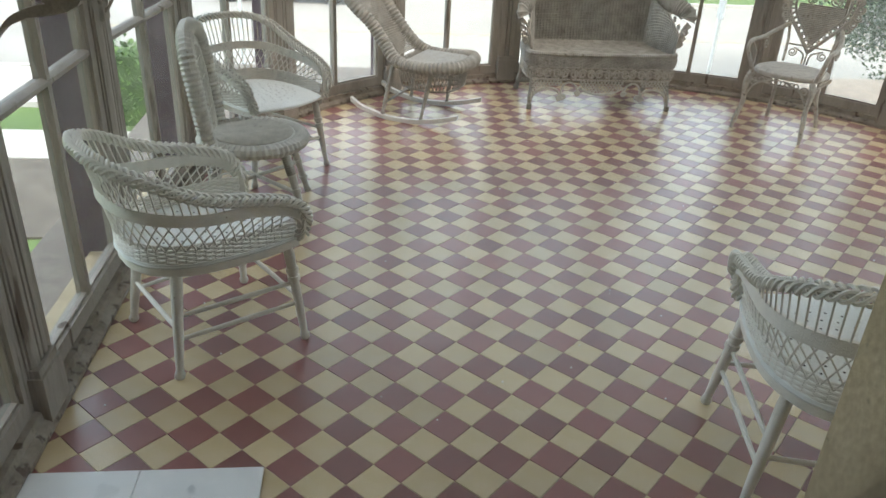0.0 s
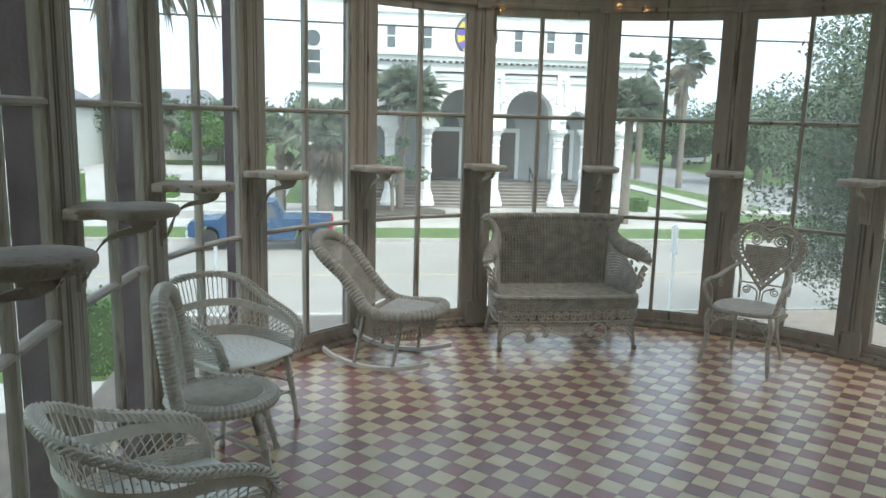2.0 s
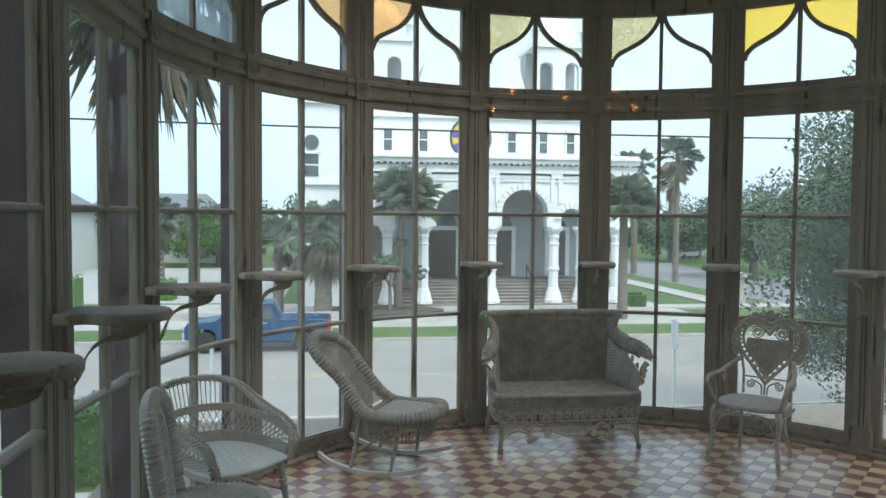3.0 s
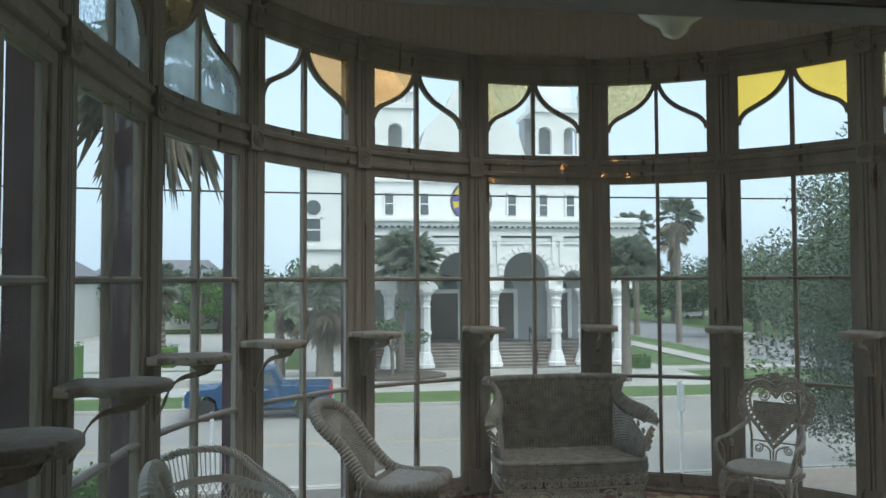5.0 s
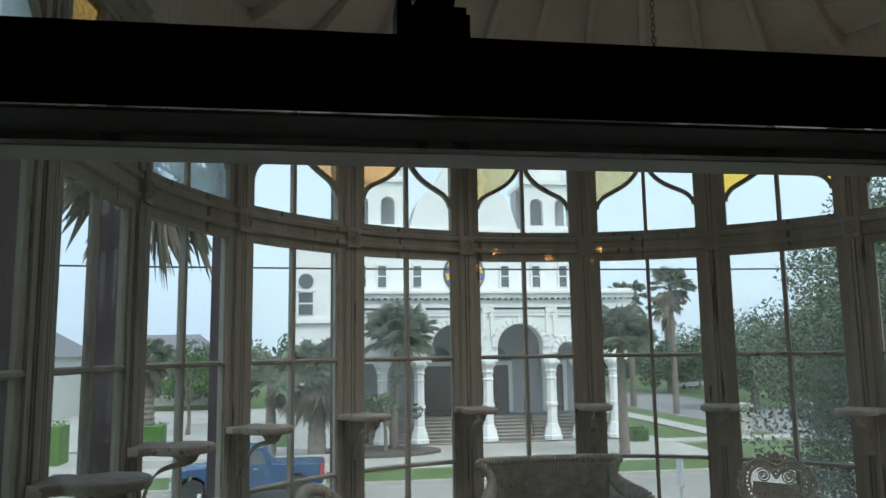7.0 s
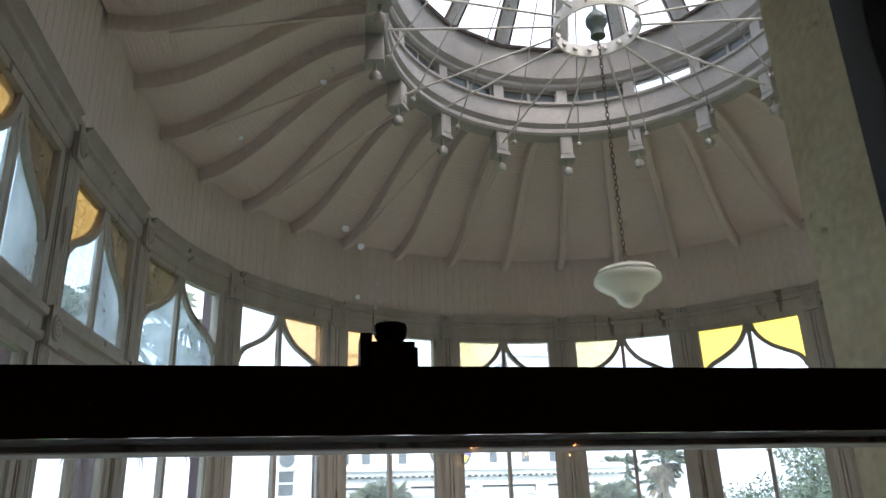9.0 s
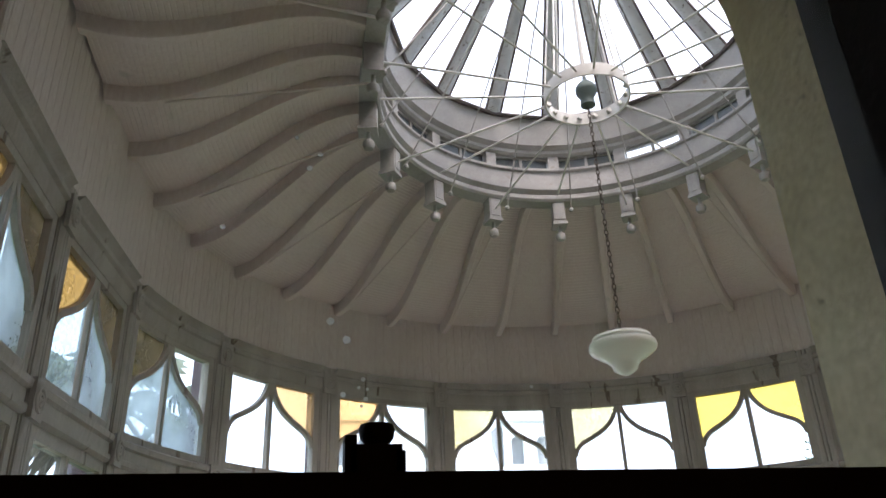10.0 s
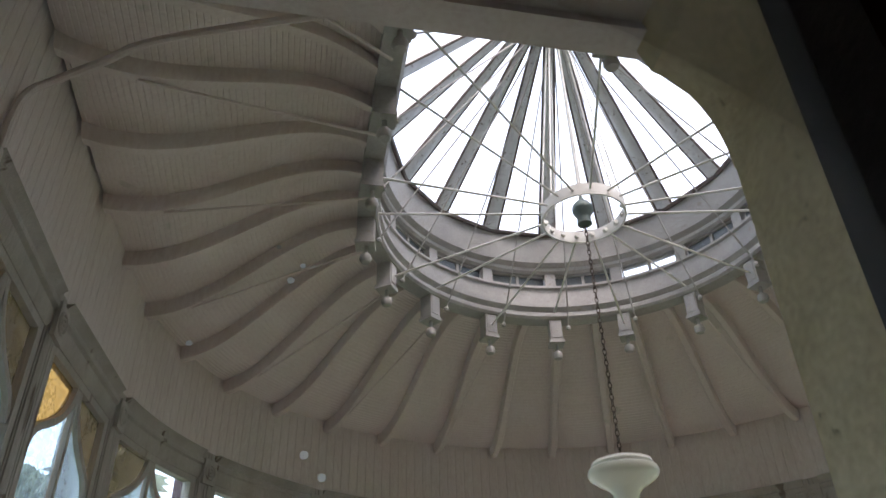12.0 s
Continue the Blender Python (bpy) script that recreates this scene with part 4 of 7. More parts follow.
# ---------- church ----------
def make_church():
    ch = thing("church", label="white stucco church with arcaded porch and towers", category="church", kind="")
    YF = 41.5

    def arch_wall(name, x0, x1, z0, z1, y, dep, openings, mat, parent):
        """A wall pierced by round arches: each (middle, half width, springing height)."""
        b = Build()
        xs = x0
        for c, hw, sp in openings:
            b.box(xs, c - hw, y, y + dep, z0, z1)
            n = 14
            for i in range(n):
                a0, a1 = math.pi * i / n, math.pi * (i + 1) / n
                p0, p1 = (c - hw * math.cos(a0), sp + hw * math.sin(a0)), (c - hw * math.cos(a1), sp + hw * math.sin(a1))
                b.loops([[Vector((p0[0], yy, p0[1])), Vector((p1[0], yy, p1[1])), Vector((p1[0], yy, z1)), Vector((p0[0], yy, z1))] for yy in (y, y + dep)])
            xs = c + hw
        b.box(xs, x1, y, y + dep, z0, z1)
        return part(name, b, mat, parent, smooth=None)

    ops = [(3.75, 0.62, 1.75), (6.85, 1.35, 2.1), (10.72, 1.35, 2.1), (13.55, 0.62, 1.75), (15.0, 0.62, 1.75)]
    arch_wall("porch_wall", 1.2, 17.2, 1.3, 4.5, YF, 0.8, ops, M_CHURCH, ch)
    # voussoirs: stepped blocks round each arch
    for c, hw, sp in ops:
        n = 15 if hw > 1 else 9
        for i in range(n):
            a0, a1 = math.pi * (i + 0.06) / n, math.pi * (i + 0.94) / n
            r0, r1 = hw + 0.02, hw + (0.42 if i % 2 else 0.36)
            pts = [(-r0 * math.cos(a0), r0 * math.sin(a0)), (-r0 * math.cos(a1), r0 * math.sin(a1)), (-r1 * math.cos(a1), r1 * math.sin(a1)), (-r1 * math.cos(a0), r1 * math.sin(a0))]
            b = Build()
            b.loops([[Vector((c + px, yy, sp + pz)) for px, pz in pts] for yy in (YF - 0.12, YF + 0.02)])
            part("voussoir", b, M_CHURCH, ch, smooth=None)
    for x in (2.72, 4.82, 8.83, 12.61, 14.3, 16.46):
        prof = [(0.56, -3.2), (0.56, -3.0), (0.50, -2.95), (0.44, -2.6), (0.36, -2.45), (0.36, -2.36), (0.30, -2.3), (0.29, -1.3), (0.37, -1.27), (0.37, -1.12), (0.31, -1.08), (0.29, 0.2), (0.34, 0.24), (0.34, 0.32), (0.28, 0.36), (0.29, 0.62), (0.35, 0.66), (0.35, 0.76), (0.31, 0.80), (0.36, 0.96), (0.46, 1.04), (0.46, 1.12), (0.54, 1.15), (0.54, 1.32)]
        part("column", Build().lathe(prof, 8, Matrix.Translation((x, YF + 0.4, 0)) @ Matrix.Rotation(radians(22.5), 4, "Z")), M_CHURCH, ch, "white column with moulded capital", 30)
    b = Build()
    for z0, z1, o in ((4.4, 4.6, 0.15), (4.6, 4.85, 0.05), (4.95, 5.2, 0.35), (5.2, 5.35, 0.5), (5.35, 5.5, 0.2)):
        b.box(0.9, 17.6, YF - o, YF + 3.0, z0, z1)
    part("entablature", b, M_CHURCH, ch, "moulded white cornice", None)
    for x in (2.72, 4.82, 8.83, 12.61, 16.46):
        b = Build()
        b.box(x - 0.35, x - 0.12, YF - 0.12, YF, 2.7, 4.4).box(x + 0.12, x + 0.35, YF - 0.12, YF, 2.7, 4.4).box(x - 0.35, x + 0.35, YF - 0.14, YF, 4.1, 4.4)
        part("pilaster_strip", b, M_CHURCH, ch, "", None)
    for i in range(46):
        x = 1.2 + 0.35 * i
        part("dentil", Build().box(x, x + 0.16, YF - 0.30, YF - 0.04, 4.86, 4.96), M_CHURCH, ch, "", None)
    part("string_course", Build().box(1.0, 17.4, YF - 0.10, YF + 0.02, 3.92, 4.02).box(1.0, 17.4, YF - 0.07, YF + 0.02, 4.12, 4.17), M_CHURCH, ch, "", None)
    # porch interior: back wall and ceiling carry the porch shade in their colour
    b = Build()
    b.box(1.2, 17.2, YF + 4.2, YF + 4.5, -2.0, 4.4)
    part("porch_back_wall", b, M_SHADE, ch, "wall behind the arches, greyed to hold the porch shade", None)
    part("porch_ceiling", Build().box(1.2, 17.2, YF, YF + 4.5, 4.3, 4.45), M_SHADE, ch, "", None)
    for c, w in ((6.3, 1.0), (9.9, 1.0), (13.9, 0.55)):
        d = part("door", Build().box(c - w, c + w, YF + 4.05, YF + 4.2, -1.9, 1.0).box(c - 0.03, c + 0.03, YF + 4.02, YF + 4.06, -1.9, 1.0), M_DOOR, ch, "tall dark double door", None)
        part("door_frame", Build().box(c - w - 0.25, c - w, YF + 3.95, YF + 4.2, -1.9, 1.25).box(c + w, c + w + 0.25, YF + 3.95, YF + 4.2, -1.9, 1.25).box(c - w, c + w, YF + 3.95, YF + 4.2, 1.0, 1.25), M_CHURCH, d, "", None)
        prof = [(-w, 1.3)] + [(-w * math.cos(math.pi * i / 10), 1.3 + w * 0.9 * math.sin(math.pi * i / 10)) for i in range(11)]
        b = Build()
        b.loops([[Vector((c + px, yy, pz)) for px, pz in prof[1:]] for yy in (YF + 4.0, YF + 4.15)])
        part("fanlight", b, M_FARGLASS, ch, "", None)
    for i in range(8):
        part("step", Build().box(2.0, 16.6, YF + 0.30 * i, YF + 4.3, GROUND + 0.17 * i, GROUND + 0.17 * i + 0.12).box(2.0, 16.6, YF + 0.30 * i - 0.05, YF + 4.3, GROUND + 0.17 * i + 0.12, GROUND + 0.17 * (i + 1)), M_STEP, ch, "", None)
    part("stair_rail", Build().tube(smooth_path([(11.5, YF + 0.5, -2.5), (11.5, YF + 1.6, -1.6), (11.5, YF + 2.4, -1.1)], 3), 0.04, 6).tube([(11.5, YF + 0.5, -3.2), (11.5, YF + 0.5, -2.5)], 0.03, 6).tube([(11.5, YF + 2.4, -2.2), (11.5, YF + 2.4, -1.1)], 0.03, 6), M_BLACK, ch, "black iron stair rail")
    # upper facade
    part("nave_front", Build().box(0.4, 15.9, YF + 1.6, YF + 8, 5.4, 9.2), M_CHURCH, ch, "", None)
    b = Build()
    b.loops([[Vector((x, yy, z)) for x, z in ((4.4, 9.1), (11.2, 9.1), (10.6, 11.0), (9.4, 12.2), (8.9, 13.3), (7.8, 14.2), (6.7, 13.3), (6.2, 12.2), (5.0, 11.0))] for yy in (YF + 1.55, YF + 5)])
    part("gable", b, M_CHURCH, ch, "stepped white gable", None)
    part("gable_moulding", Build().box(0.2, 16.1, YF + 1.35, YF + 1.7, 8.9, 9.25).box(0.3, 16.0, YF + 1.45, YF + 1.7, 7.7, 7.85), M_CHURCH, ch, "", None)
    # rose window
    rose = part("rose_window", Build().lathe([(1.25, -0.1), (1.28, 0.0), (1.22, 0.06)], 32, Matrix.Translation((7.75, YF + 1.55, 6.55)) @ Matrix.Rotation(radians(90), 4, "X")), M_FARGLASS, ch, "round stained glass window")
    for i in range(16):
        a0, a1 = 2 * math.pi * i / 16, 2 * math.pi * (i + 1) / 16
        b = Build()
        b.loops([[Vector((7.75 + r * math.cos(a), YF + 1.46 - dy, 6.55 + r * math.sin(a))) for r, a in ((0.35, (a0 + a1) / 2 - 0.1), (1.15, a0), (1.15, a1), (0.35, (a0 + a1) / 2 + 0.1))] for dy in (0, 0.03)])
        part("pane", b, (M_ROSE_Y, M_ROSE_B)[i % 2], rose, "", None)
    for i in range(8):
        a0 = 2 * math.pi * (i + 0.5) / 8
        b = Build()
        b.loops([[Vector((7.75 + r * math.cos(a), YF + 1.42 - dy, 6.55 + r * math.sin(a))) for r, a in ((0.2, a0), (0.5, a0 - 0.28), (0.8, a0), (0.5, a0 + 0.28))] for dy in (0, 0.03)])
        part("pane", b, M_ROSE_R, rose, "", None)
    for x in (1.6, 2.8, 4.9, 10.25, 12.2, 13.9):
        win = part("window", Build().box(x - 0.24, x + 0.24, YF + 1.52, YF + 1.6, 5.75, 7.0), M_FARGLASS, ch, "", None)
        part("frame", Build().box(x - 0.32, x - 0.24, YF + 1.45, YF + 1.6, 5.7, 7.05).box(x + 0.24, x + 0.32, YF + 1.45, YF + 1.6, 5.7, 7.05).box(x - 0.32, x + 0.32, YF + 1.45, YF + 1.6, 7.0, 7.15).box(x - 0.24, x + 0.24, YF + 1.48, YF + 1.53, 6.35, 6.41), M_CHURCH, win, "", None)
    # side wing with round window
    wing = part("wing", Build().box(-2.2, 0.5, YF + 0.4, YF + 9, GROUND, 8.4).box(-2.4, 0.6, YF + 0.2, YF + 9, 3.6, 3.85).box(-2.4, 0.6, YF + 0.2, YF + 9, 8.2, 8.5), M_CHURCH, ch, "white side wing", None)
    part("wing_window", Build().lathe([(0.42, 0), (0.42, 0.08)], 20, Matrix.Translation((-1.6, YF + 0.4, 6.0)) @ Matrix.Rotation(radians(90), 4, "X")).box(-2.0, -1.2, YF + 0.33, YF + 0.41, 4.1, 5.35), M_FARGLASS, wing, "", None)
    part("wing_frame", Build().box(-2.12, -2.0, YF + 0.28, YF + 0.41, 3.95, 5.45).box(-1.2, -1.08, YF + 0.28, YF + 0.41, 3.95, 5.45).box(-2.12, -1.08, YF + 0.28, YF + 0.41, 5.35, 5.47).box(-2.0, -1.2, YF + 0.30, YF + 0.35, 4.68, 4.76), M_CHURCH, wing, "", None)
    # towers with belfry openings and ribbed domes
    for tx, w in ((2.4, 1.75), (13.3, 1.6)):
        tw = part("tower", Build().box(tx - w, tx + w, YF + 2, YF + 5.5, 9.0, 9.6), M_CHURCH, ch, "white belfry", None)
        part("tower_cornice", Build().box(tx - w - 0.15, tx + w + 0.15, YF + 1.85, YF + 5.6, 12.2, 12.5), M_CHURCH, tw, "", None)
        arch_wall("belfry_wall", tx - w, tx + w, 9.6, 12.2, YF + 2, 0.4, [(tx - 0.8, 0.42, 10.9), (tx + 0.8, 0.42, 10.9)], M_CHURCH, tw)
        # core behind the belfry arches, coloured as if in shade
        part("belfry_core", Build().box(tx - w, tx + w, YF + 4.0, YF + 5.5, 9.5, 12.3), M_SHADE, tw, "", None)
        part("dome", Build().lathe([(w, 12.5), (w * 0.98, 13.1), (w * 0.85, 13.9), (w * 0.55, 14.7), (0.25, 15.2), (0.18, 15.9), (0.05, 16.4)], 16, Matrix.Translation((tx, YF + 3.75, 0))), M_CHURCH, tw, "white ribbed dome", 30)
        for sx in (-1, 1):
            part("pinnacle", Build().lathe([(0.22, 12.5), (0.22, 13.1), (0.3, 13.2), (0.16, 13.5), (0.03, 14.1)], 8, Matrix.Translation((tx + sx * (w - 0.1), YF + 2.1, 0))), M_CHURCH, tw)
    part("nave_roof", Build().box(0.6, 15.7, YF + 5, YF + 30, GROUND, 9.0), M_CHURCH, ch, "", None)
    return ch


M_ROSE_Y = material("yellow_stained_glass", (0.55, 0.40, 0.05), (0.6, 0.45, 0.08), 0.3, 5, 40, 0.0)
M_ROSE_B = material("violet_stained_glass", (0.10, 0.08, 0.30), (0.14, 0.1, 0.35), 0.3, 5, 40, 0.0)
M_ROSE_R = material("red_stained_glass", (0.40, 0.05, 0.05), (0.45, 0.08, 0.06), 0.3, 5, 40, 0.0)
make_church()


# ---------- plants ----------
def make_palm(x, y, h, r, seed, fronds=30, dead=0, girth=0.2, label="fan palm with grey trunk and green crown", lean=0.0, blades=24, droop=0.5):
    rnd = random.Random(seed)
    pm = thing("palm_tree", Matrix.Translation((x, y, GROUND)), label, "palm")
    pts = [(lean * (k / 6) ** 2, 0, h * k / 6) for k in range(7)]
    pts, fine_r = resample(pts, h / 24), []
    for i in range(len(pts)):
        fine_r.append(girth * (1.2 - 0.35 * i / len(pts)) * (1.08 if i % 2 else 0.95))
    part("trunk", Build().tube(pts, fine_r, 9), M_BARK, pm)
    green, dry = Build(), Build()
    top = Vector((lean, 0, h))
    for i in range(fronds + dead):
        b = green if i < fronds else dry
        az = rnd.uniform(0, 2 * math.pi)
        el = rnd.uniform(-0.35, 1.35) if i < fronds else rnd.uniform(-1.35, -0.5)
        L = r * rnd.uniform(0.75, 1.05)
        d = Vector((math.cos(az) * math.cos(el), math.sin(az) * math.cos(el), math.sin(el)))
        side = Vector((-math.sin(az), math.cos(az), 0))
        up = side.cross(d) * -1
        stem = top + d * L * 0.5
        b.tube([top, stem], 0.012 + 0.008 * r, 4)
        for k in range(blades):
            a = radians(-100 + 200 * k / (blades - 1))
            tip_len = L * 0.52 * (1 - 0.25 * abs(a) / 1.75)
            w = (d * math.cos(a) + side * math.sin(a)).normalized()
            mid = stem + w * tip_len * 0.55
            tip = stem + w * tip_len + Vector((0, 0, -droop * tip_len * rnd.uniform(0.3, 1.0)))
            wd = w.cross(Vector((0, 0, 1)))
            wd = (wd.normalized() if wd.length > 0.1 else side) * tip_len * 0.034
            b.add([stem, mid + wd, tip, mid - wd], [(0, 1, 2), (0, 2, 3)])
    part("crown", green, M_PALM, pm, "", None)
    if dead:
        part("dead_fronds", dry, M_DEADPALM, pm, "hanging dry grey fronds", None)
    return pm


def leaf_cloud(b, rnd, centres, per, size):
    for c, r in centres:
        for _ in range(per):
            while True:
                v = Vector((rnd.uniform(-1, 1), rnd.uniform(-1, 1), rnd.uniform(-1, 1)))
                if 0.15 < v.length < 1:
                    break
            p = Vector(c) + Vector((v.x * r, v.y * r, v.z * r * 0.8))
            a = Vector((rnd.uniform(-1, 1), rnd.uniform(-1, 1), rnd.uniform(-1, 1))).normalized()
            t = a.cross(Vector((rnd.uniform(-1, 1), rnd.uniform(-1, 1), rnd.uniform(-1, 1)))).normalized()
            s = size * rnd.uniform(0.6, 1.3)
            b.add([p - a * s, p + t * s * 0.45, p + a * s, p - t * s * 0.45], [(0, 1, 2, 3)])


def make_tree(x, y, h, spread, seed, clumps, per, size, girth, label, crown_z=0.55, mat=None, zc=None):
    rnd = random.Random(seed)
    tr = thing("tree", Matrix.Translation((x, y, GROUND)), label, "tree")
    b = Build()
    fork = h * 0.38
    b.tube([(0, 0, 0), (0.05 * h * 0.2, 0, fork * 0.5), (0, 0.02, fork)], [girth * 1.3, girth, girth * 0.85], 8)
    centres = []
    for i in range(clumps):
        az, q = 2 * math.pi * i / clumps + rnd.uniform(-0.4, 0.4), rnd.uniform(0.25, 1.0)
        p = Vector((math.cos(az) * spread * q, math.sin(az) * spread * q, h * crown_z + h * (1 - crown_z) * rnd.uniform(-0.35, 0.9) * (1.15 - 0.5 * q)))
        mid = Vector((p.x * 0.45, p.y * 0.45, fork + (p.z - fork) * 0.6))
        b.tube([(0, 0, fork * 0.95), mid, p], [girth * 0.5, girth * 0.28, girth * 0.08], 5)
        centres.append((p, spread * rnd.uniform(0.22, 0.42)))
    part("trunk", b, M_BARK, tr)
    lv = Build()
    leaf_cloud(lv, rnd, centres, per, size)
    part("crown", lv, mat or M_LEAF, tr, "", None)
    return tr


def make_shrub(x, y, w, d, h, seed, name="hedge", label="clipped bright green hedge", per=900, size=0.05, z0=0.0):
    rnd = random.Random(seed)
    b = Build()
    for _ in range(per):
        face = rnd.random()
        px, py, pz = rnd.uniform(-w, w), rnd.uniform(-d, d), rnd.uniform(0, h)
        if face < 0.4:
            py = -d + rnd.gauss(0, 0.06)
        elif face < 0.8:
            pz = h + rnd.gauss(0, 0.06)
        p = Vector((px, py, pz + z0))
        a = Vector((rnd.uniform(-1, 1), rnd.uniform(-1, 1), rnd.uniform(-1, 1))).normalized()
        t = a.cross(Vector((0.3, 0.2, 1))).normalized()
        s = size * rnd.uniform(0.7, 1.4)
        b.add([p - a * s, p + t * s * 0.6, p + a * s, p - t * s * 0.6], [(0, 1, 2, 3)])
    b.box(-w * 0.93, w * 0.93, -d * 0.9, d * 0.9, 0, h * 0.93)
    ob = part(name, b, M_HEDGE, None, "", None)
    ob.matrix_basis = Matrix.Translation((x, y, GROUND))
    return tagged(ob, label, "hedge")


make_palm(-0.86, 37.5, 4.3, 2.5, 3, 34, 44, 0.40, "stout fan palm with a skirt of dry fronds")
make_palm(-3.2, 38.5, 4.0, 2.0, 31, 26, 4, 0.25)
make_palm(3.14, 39.5, 6.1, 2.5, 5, 64, 0, 0.2, lean=0.3)
make_tree(2.6, 38.2, 4.2, 1.5, 8, 9, 130, 0.12, 0.1, "small bushy green tree on the island", 0.6)
make_palm(14.3, 35.2, 5.9, 2.2, 7, 64, 0, 0.22)
make_palm(27.6, 57.4, 10.4, 2.3, 9, 34, 8, 0.21, "tall fan palm beside the side street")
make_palm(27.5, 66.0, 10.0, 2.4, 11, 26, 4, 0.25, "tall fan palm beside the side street")
make_palm(40.5, 86, 10.0, 2.8, 12, 26, 4, 0.4, "tall fan palm beside the side street")
make_palm(-14.2, 60.0, 5.0, 2.6, 13, 36, 10, 0.6, "stout fan palm in the yard")
make_tree(-9.6, 52.0, 5.6, 1.9, 14, 11, 130, 0.14, 0.12, "bright green round-headed young tree", 0.62, M_HEDGE)
make_palm(-7.2, 55.0, 5.2, 2.2, 16, 24, 2, 0.2)
make_palm(-2.80, 8.9, 8.1, 1.5, 15, 18, 14, 0.12, "near fan palm with drooping fronds by the house", blades=19, droop=0.9)
make_tree(10.9, 9.4, 8.6, 3.2, 21, 36, 1300, 0.052, 0.3, "leafy dark green oak close to the windows", 0.5)
make_tree(12.5, 13.5, 9.0, 3.6, 22, 32, 1100, 0.066, 0.3, "leafy dark green oak beside the street", 0.5)
make_tree(11.4, 12.2, 5.0, 2.2, 30, 24, 900, 0.05, 0.12, "low leafy oak sapling at the house corner", 0.5)
tree_spots = [(36, 60, 8, 5, 23), (44, 70, 9, 6, 24), (31, 100, 9, 6, 25), (42, 110, 9, 7, 26), (24, 115, 8, 6, 27), (52, 62, 8, 5, 28), (56, 48, 9, 5, 29), (40, 84, 7, 5, 61), (47, 92, 8, 6, 62), (34, 92, 7, 4, 63), (56, 84, 8, 6, 64), (62, 72, 8, 6, 65)]
for x, y, h, sp, sd in tree_spots:
    make_tree(x, y, h, sp, sd, 16, 420, 0.20, 0.35, "dark green street tree", 0.42)
for x, y, h, sp, sd in ((-12, 78, 7, 6, 41), (-24, 82, 7, 6, 42), (-36, 85, 8, 7, 43), (-2, 95, 8, 7, 44), (-50, 80, 8, 7, 45)):
    make_tree(x, y, h, sp, sd, 16, 340, 0.26, 0.3, "dark green tree beyond the yard", 0.45)
make_shrub(-11.6, 46.6, 1.7, 0.8, 1.25, 51)
make_shrub(-14.6, 39.0, 1.5, 0.8, 2.1, 52)
make_shrub(-5.0, 13.9, 0.45, 0.45, 1.5, 54, "shrub", "bright green shrub on the lawn", 700, 0.05)
make_shrub(17.2, 40.6, 0.5, 0.6, 0.8, 55, "shrub", "dark shrub at the porch corner", 500, 0.06)
# far woods close the horizon
rnd = random.Random(77)
b = Build()
for i in range(150):
    x, y = -170 + 340 * i / 149, 150 + rnd.uniform(-15, 15)
    leaf_cloud(b, rnd, [((x, y, GROUND + rnd.uniform(1.5, 4.0)), rnd.uniform(3.0, 5.0))], 70, 0.8)
tagged(part("far_woods", b, M_LEAF, None, "", None), "line of distant dark green trees", "woods", kind="stuff")


# ---------- far houses ----------
def make_house(x, y, w, d, h, roof_h, seed, label, gable_front=True):
    ho = thing("house", Matrix.Translation((x, y, GROUND)), label, "house")
    part("wall", Build().box(-w, w, -d, d, 0, h), M_SIDING, ho, "", None)
    b = Build()
    if gable_front:
        b.loops([[Vector((-w - 0.4, yy, h - 0.1)), Vector((w + 0.4, yy, h - 0.1)), Vector((0, yy, h + roof_h))] for yy in (-d - 0.4, d + 0.4)])
    else:
        b.loops([[Vector((xx, -d - 0.4, h - 0.1)), Vector((xx, d + 0.4, h - 0.1)), Vector((xx * 0.7, 0, h + roof_h))] for xx in (-w - 0.4, w + 0.4)])
    part("roof", b, M_ROOF if not gable_front else M_ROOF, ho, "grey shingle roof", None)
    if gable_front:
        part("gable_face", Build().loops([[Vector((-w, yy, h - 0.05)), Vector((w, yy, h - 0.05)), Vector((0, yy, h + roof_h * 0.88))] for yy in (-d - 0.45, -d)]), M_SIDING, ho, "", None)
    for k in range(3):
        xx = -w * 0.6 + w * 0.6 * k
        for z0 in (0.9, 3.6):
            if z0 + 1.3 < h:
                wi = part("window", Build().box(xx - 0.45, xx + 0.45, -d - 0.05, -d + 0.02, z0, z0 + 1.4), M_FARGLASS, ho, "", None)
                part("frame", Build().box(xx - 0.55, xx - 0.45, -d - 0.08, -d, z0 - 0.1, z0 + 1.5).box(xx + 0.45, xx + 0.55, -d - 0.08, -d, z0 - 0.1, z0 + 1.5).box(xx - 0.45, xx + 0.45, -d - 0.08, -d, z0 + 1.4, z0 + 1.5), M_CHURCH, wi, "", None)
    return ho


make_house(-27.5, 72, 4.5, 6, 5.4, 2.6, 1, "cream two-storey house with grey gable roof")
make_house(-20, 88, 7, 5, 5.2, 2.4, 2, "pale house with long grey roof", False)
make_house(-38, 60, 5, 5, 5.5, 2.4, 3, "cream house with grey roof behind the hedge")


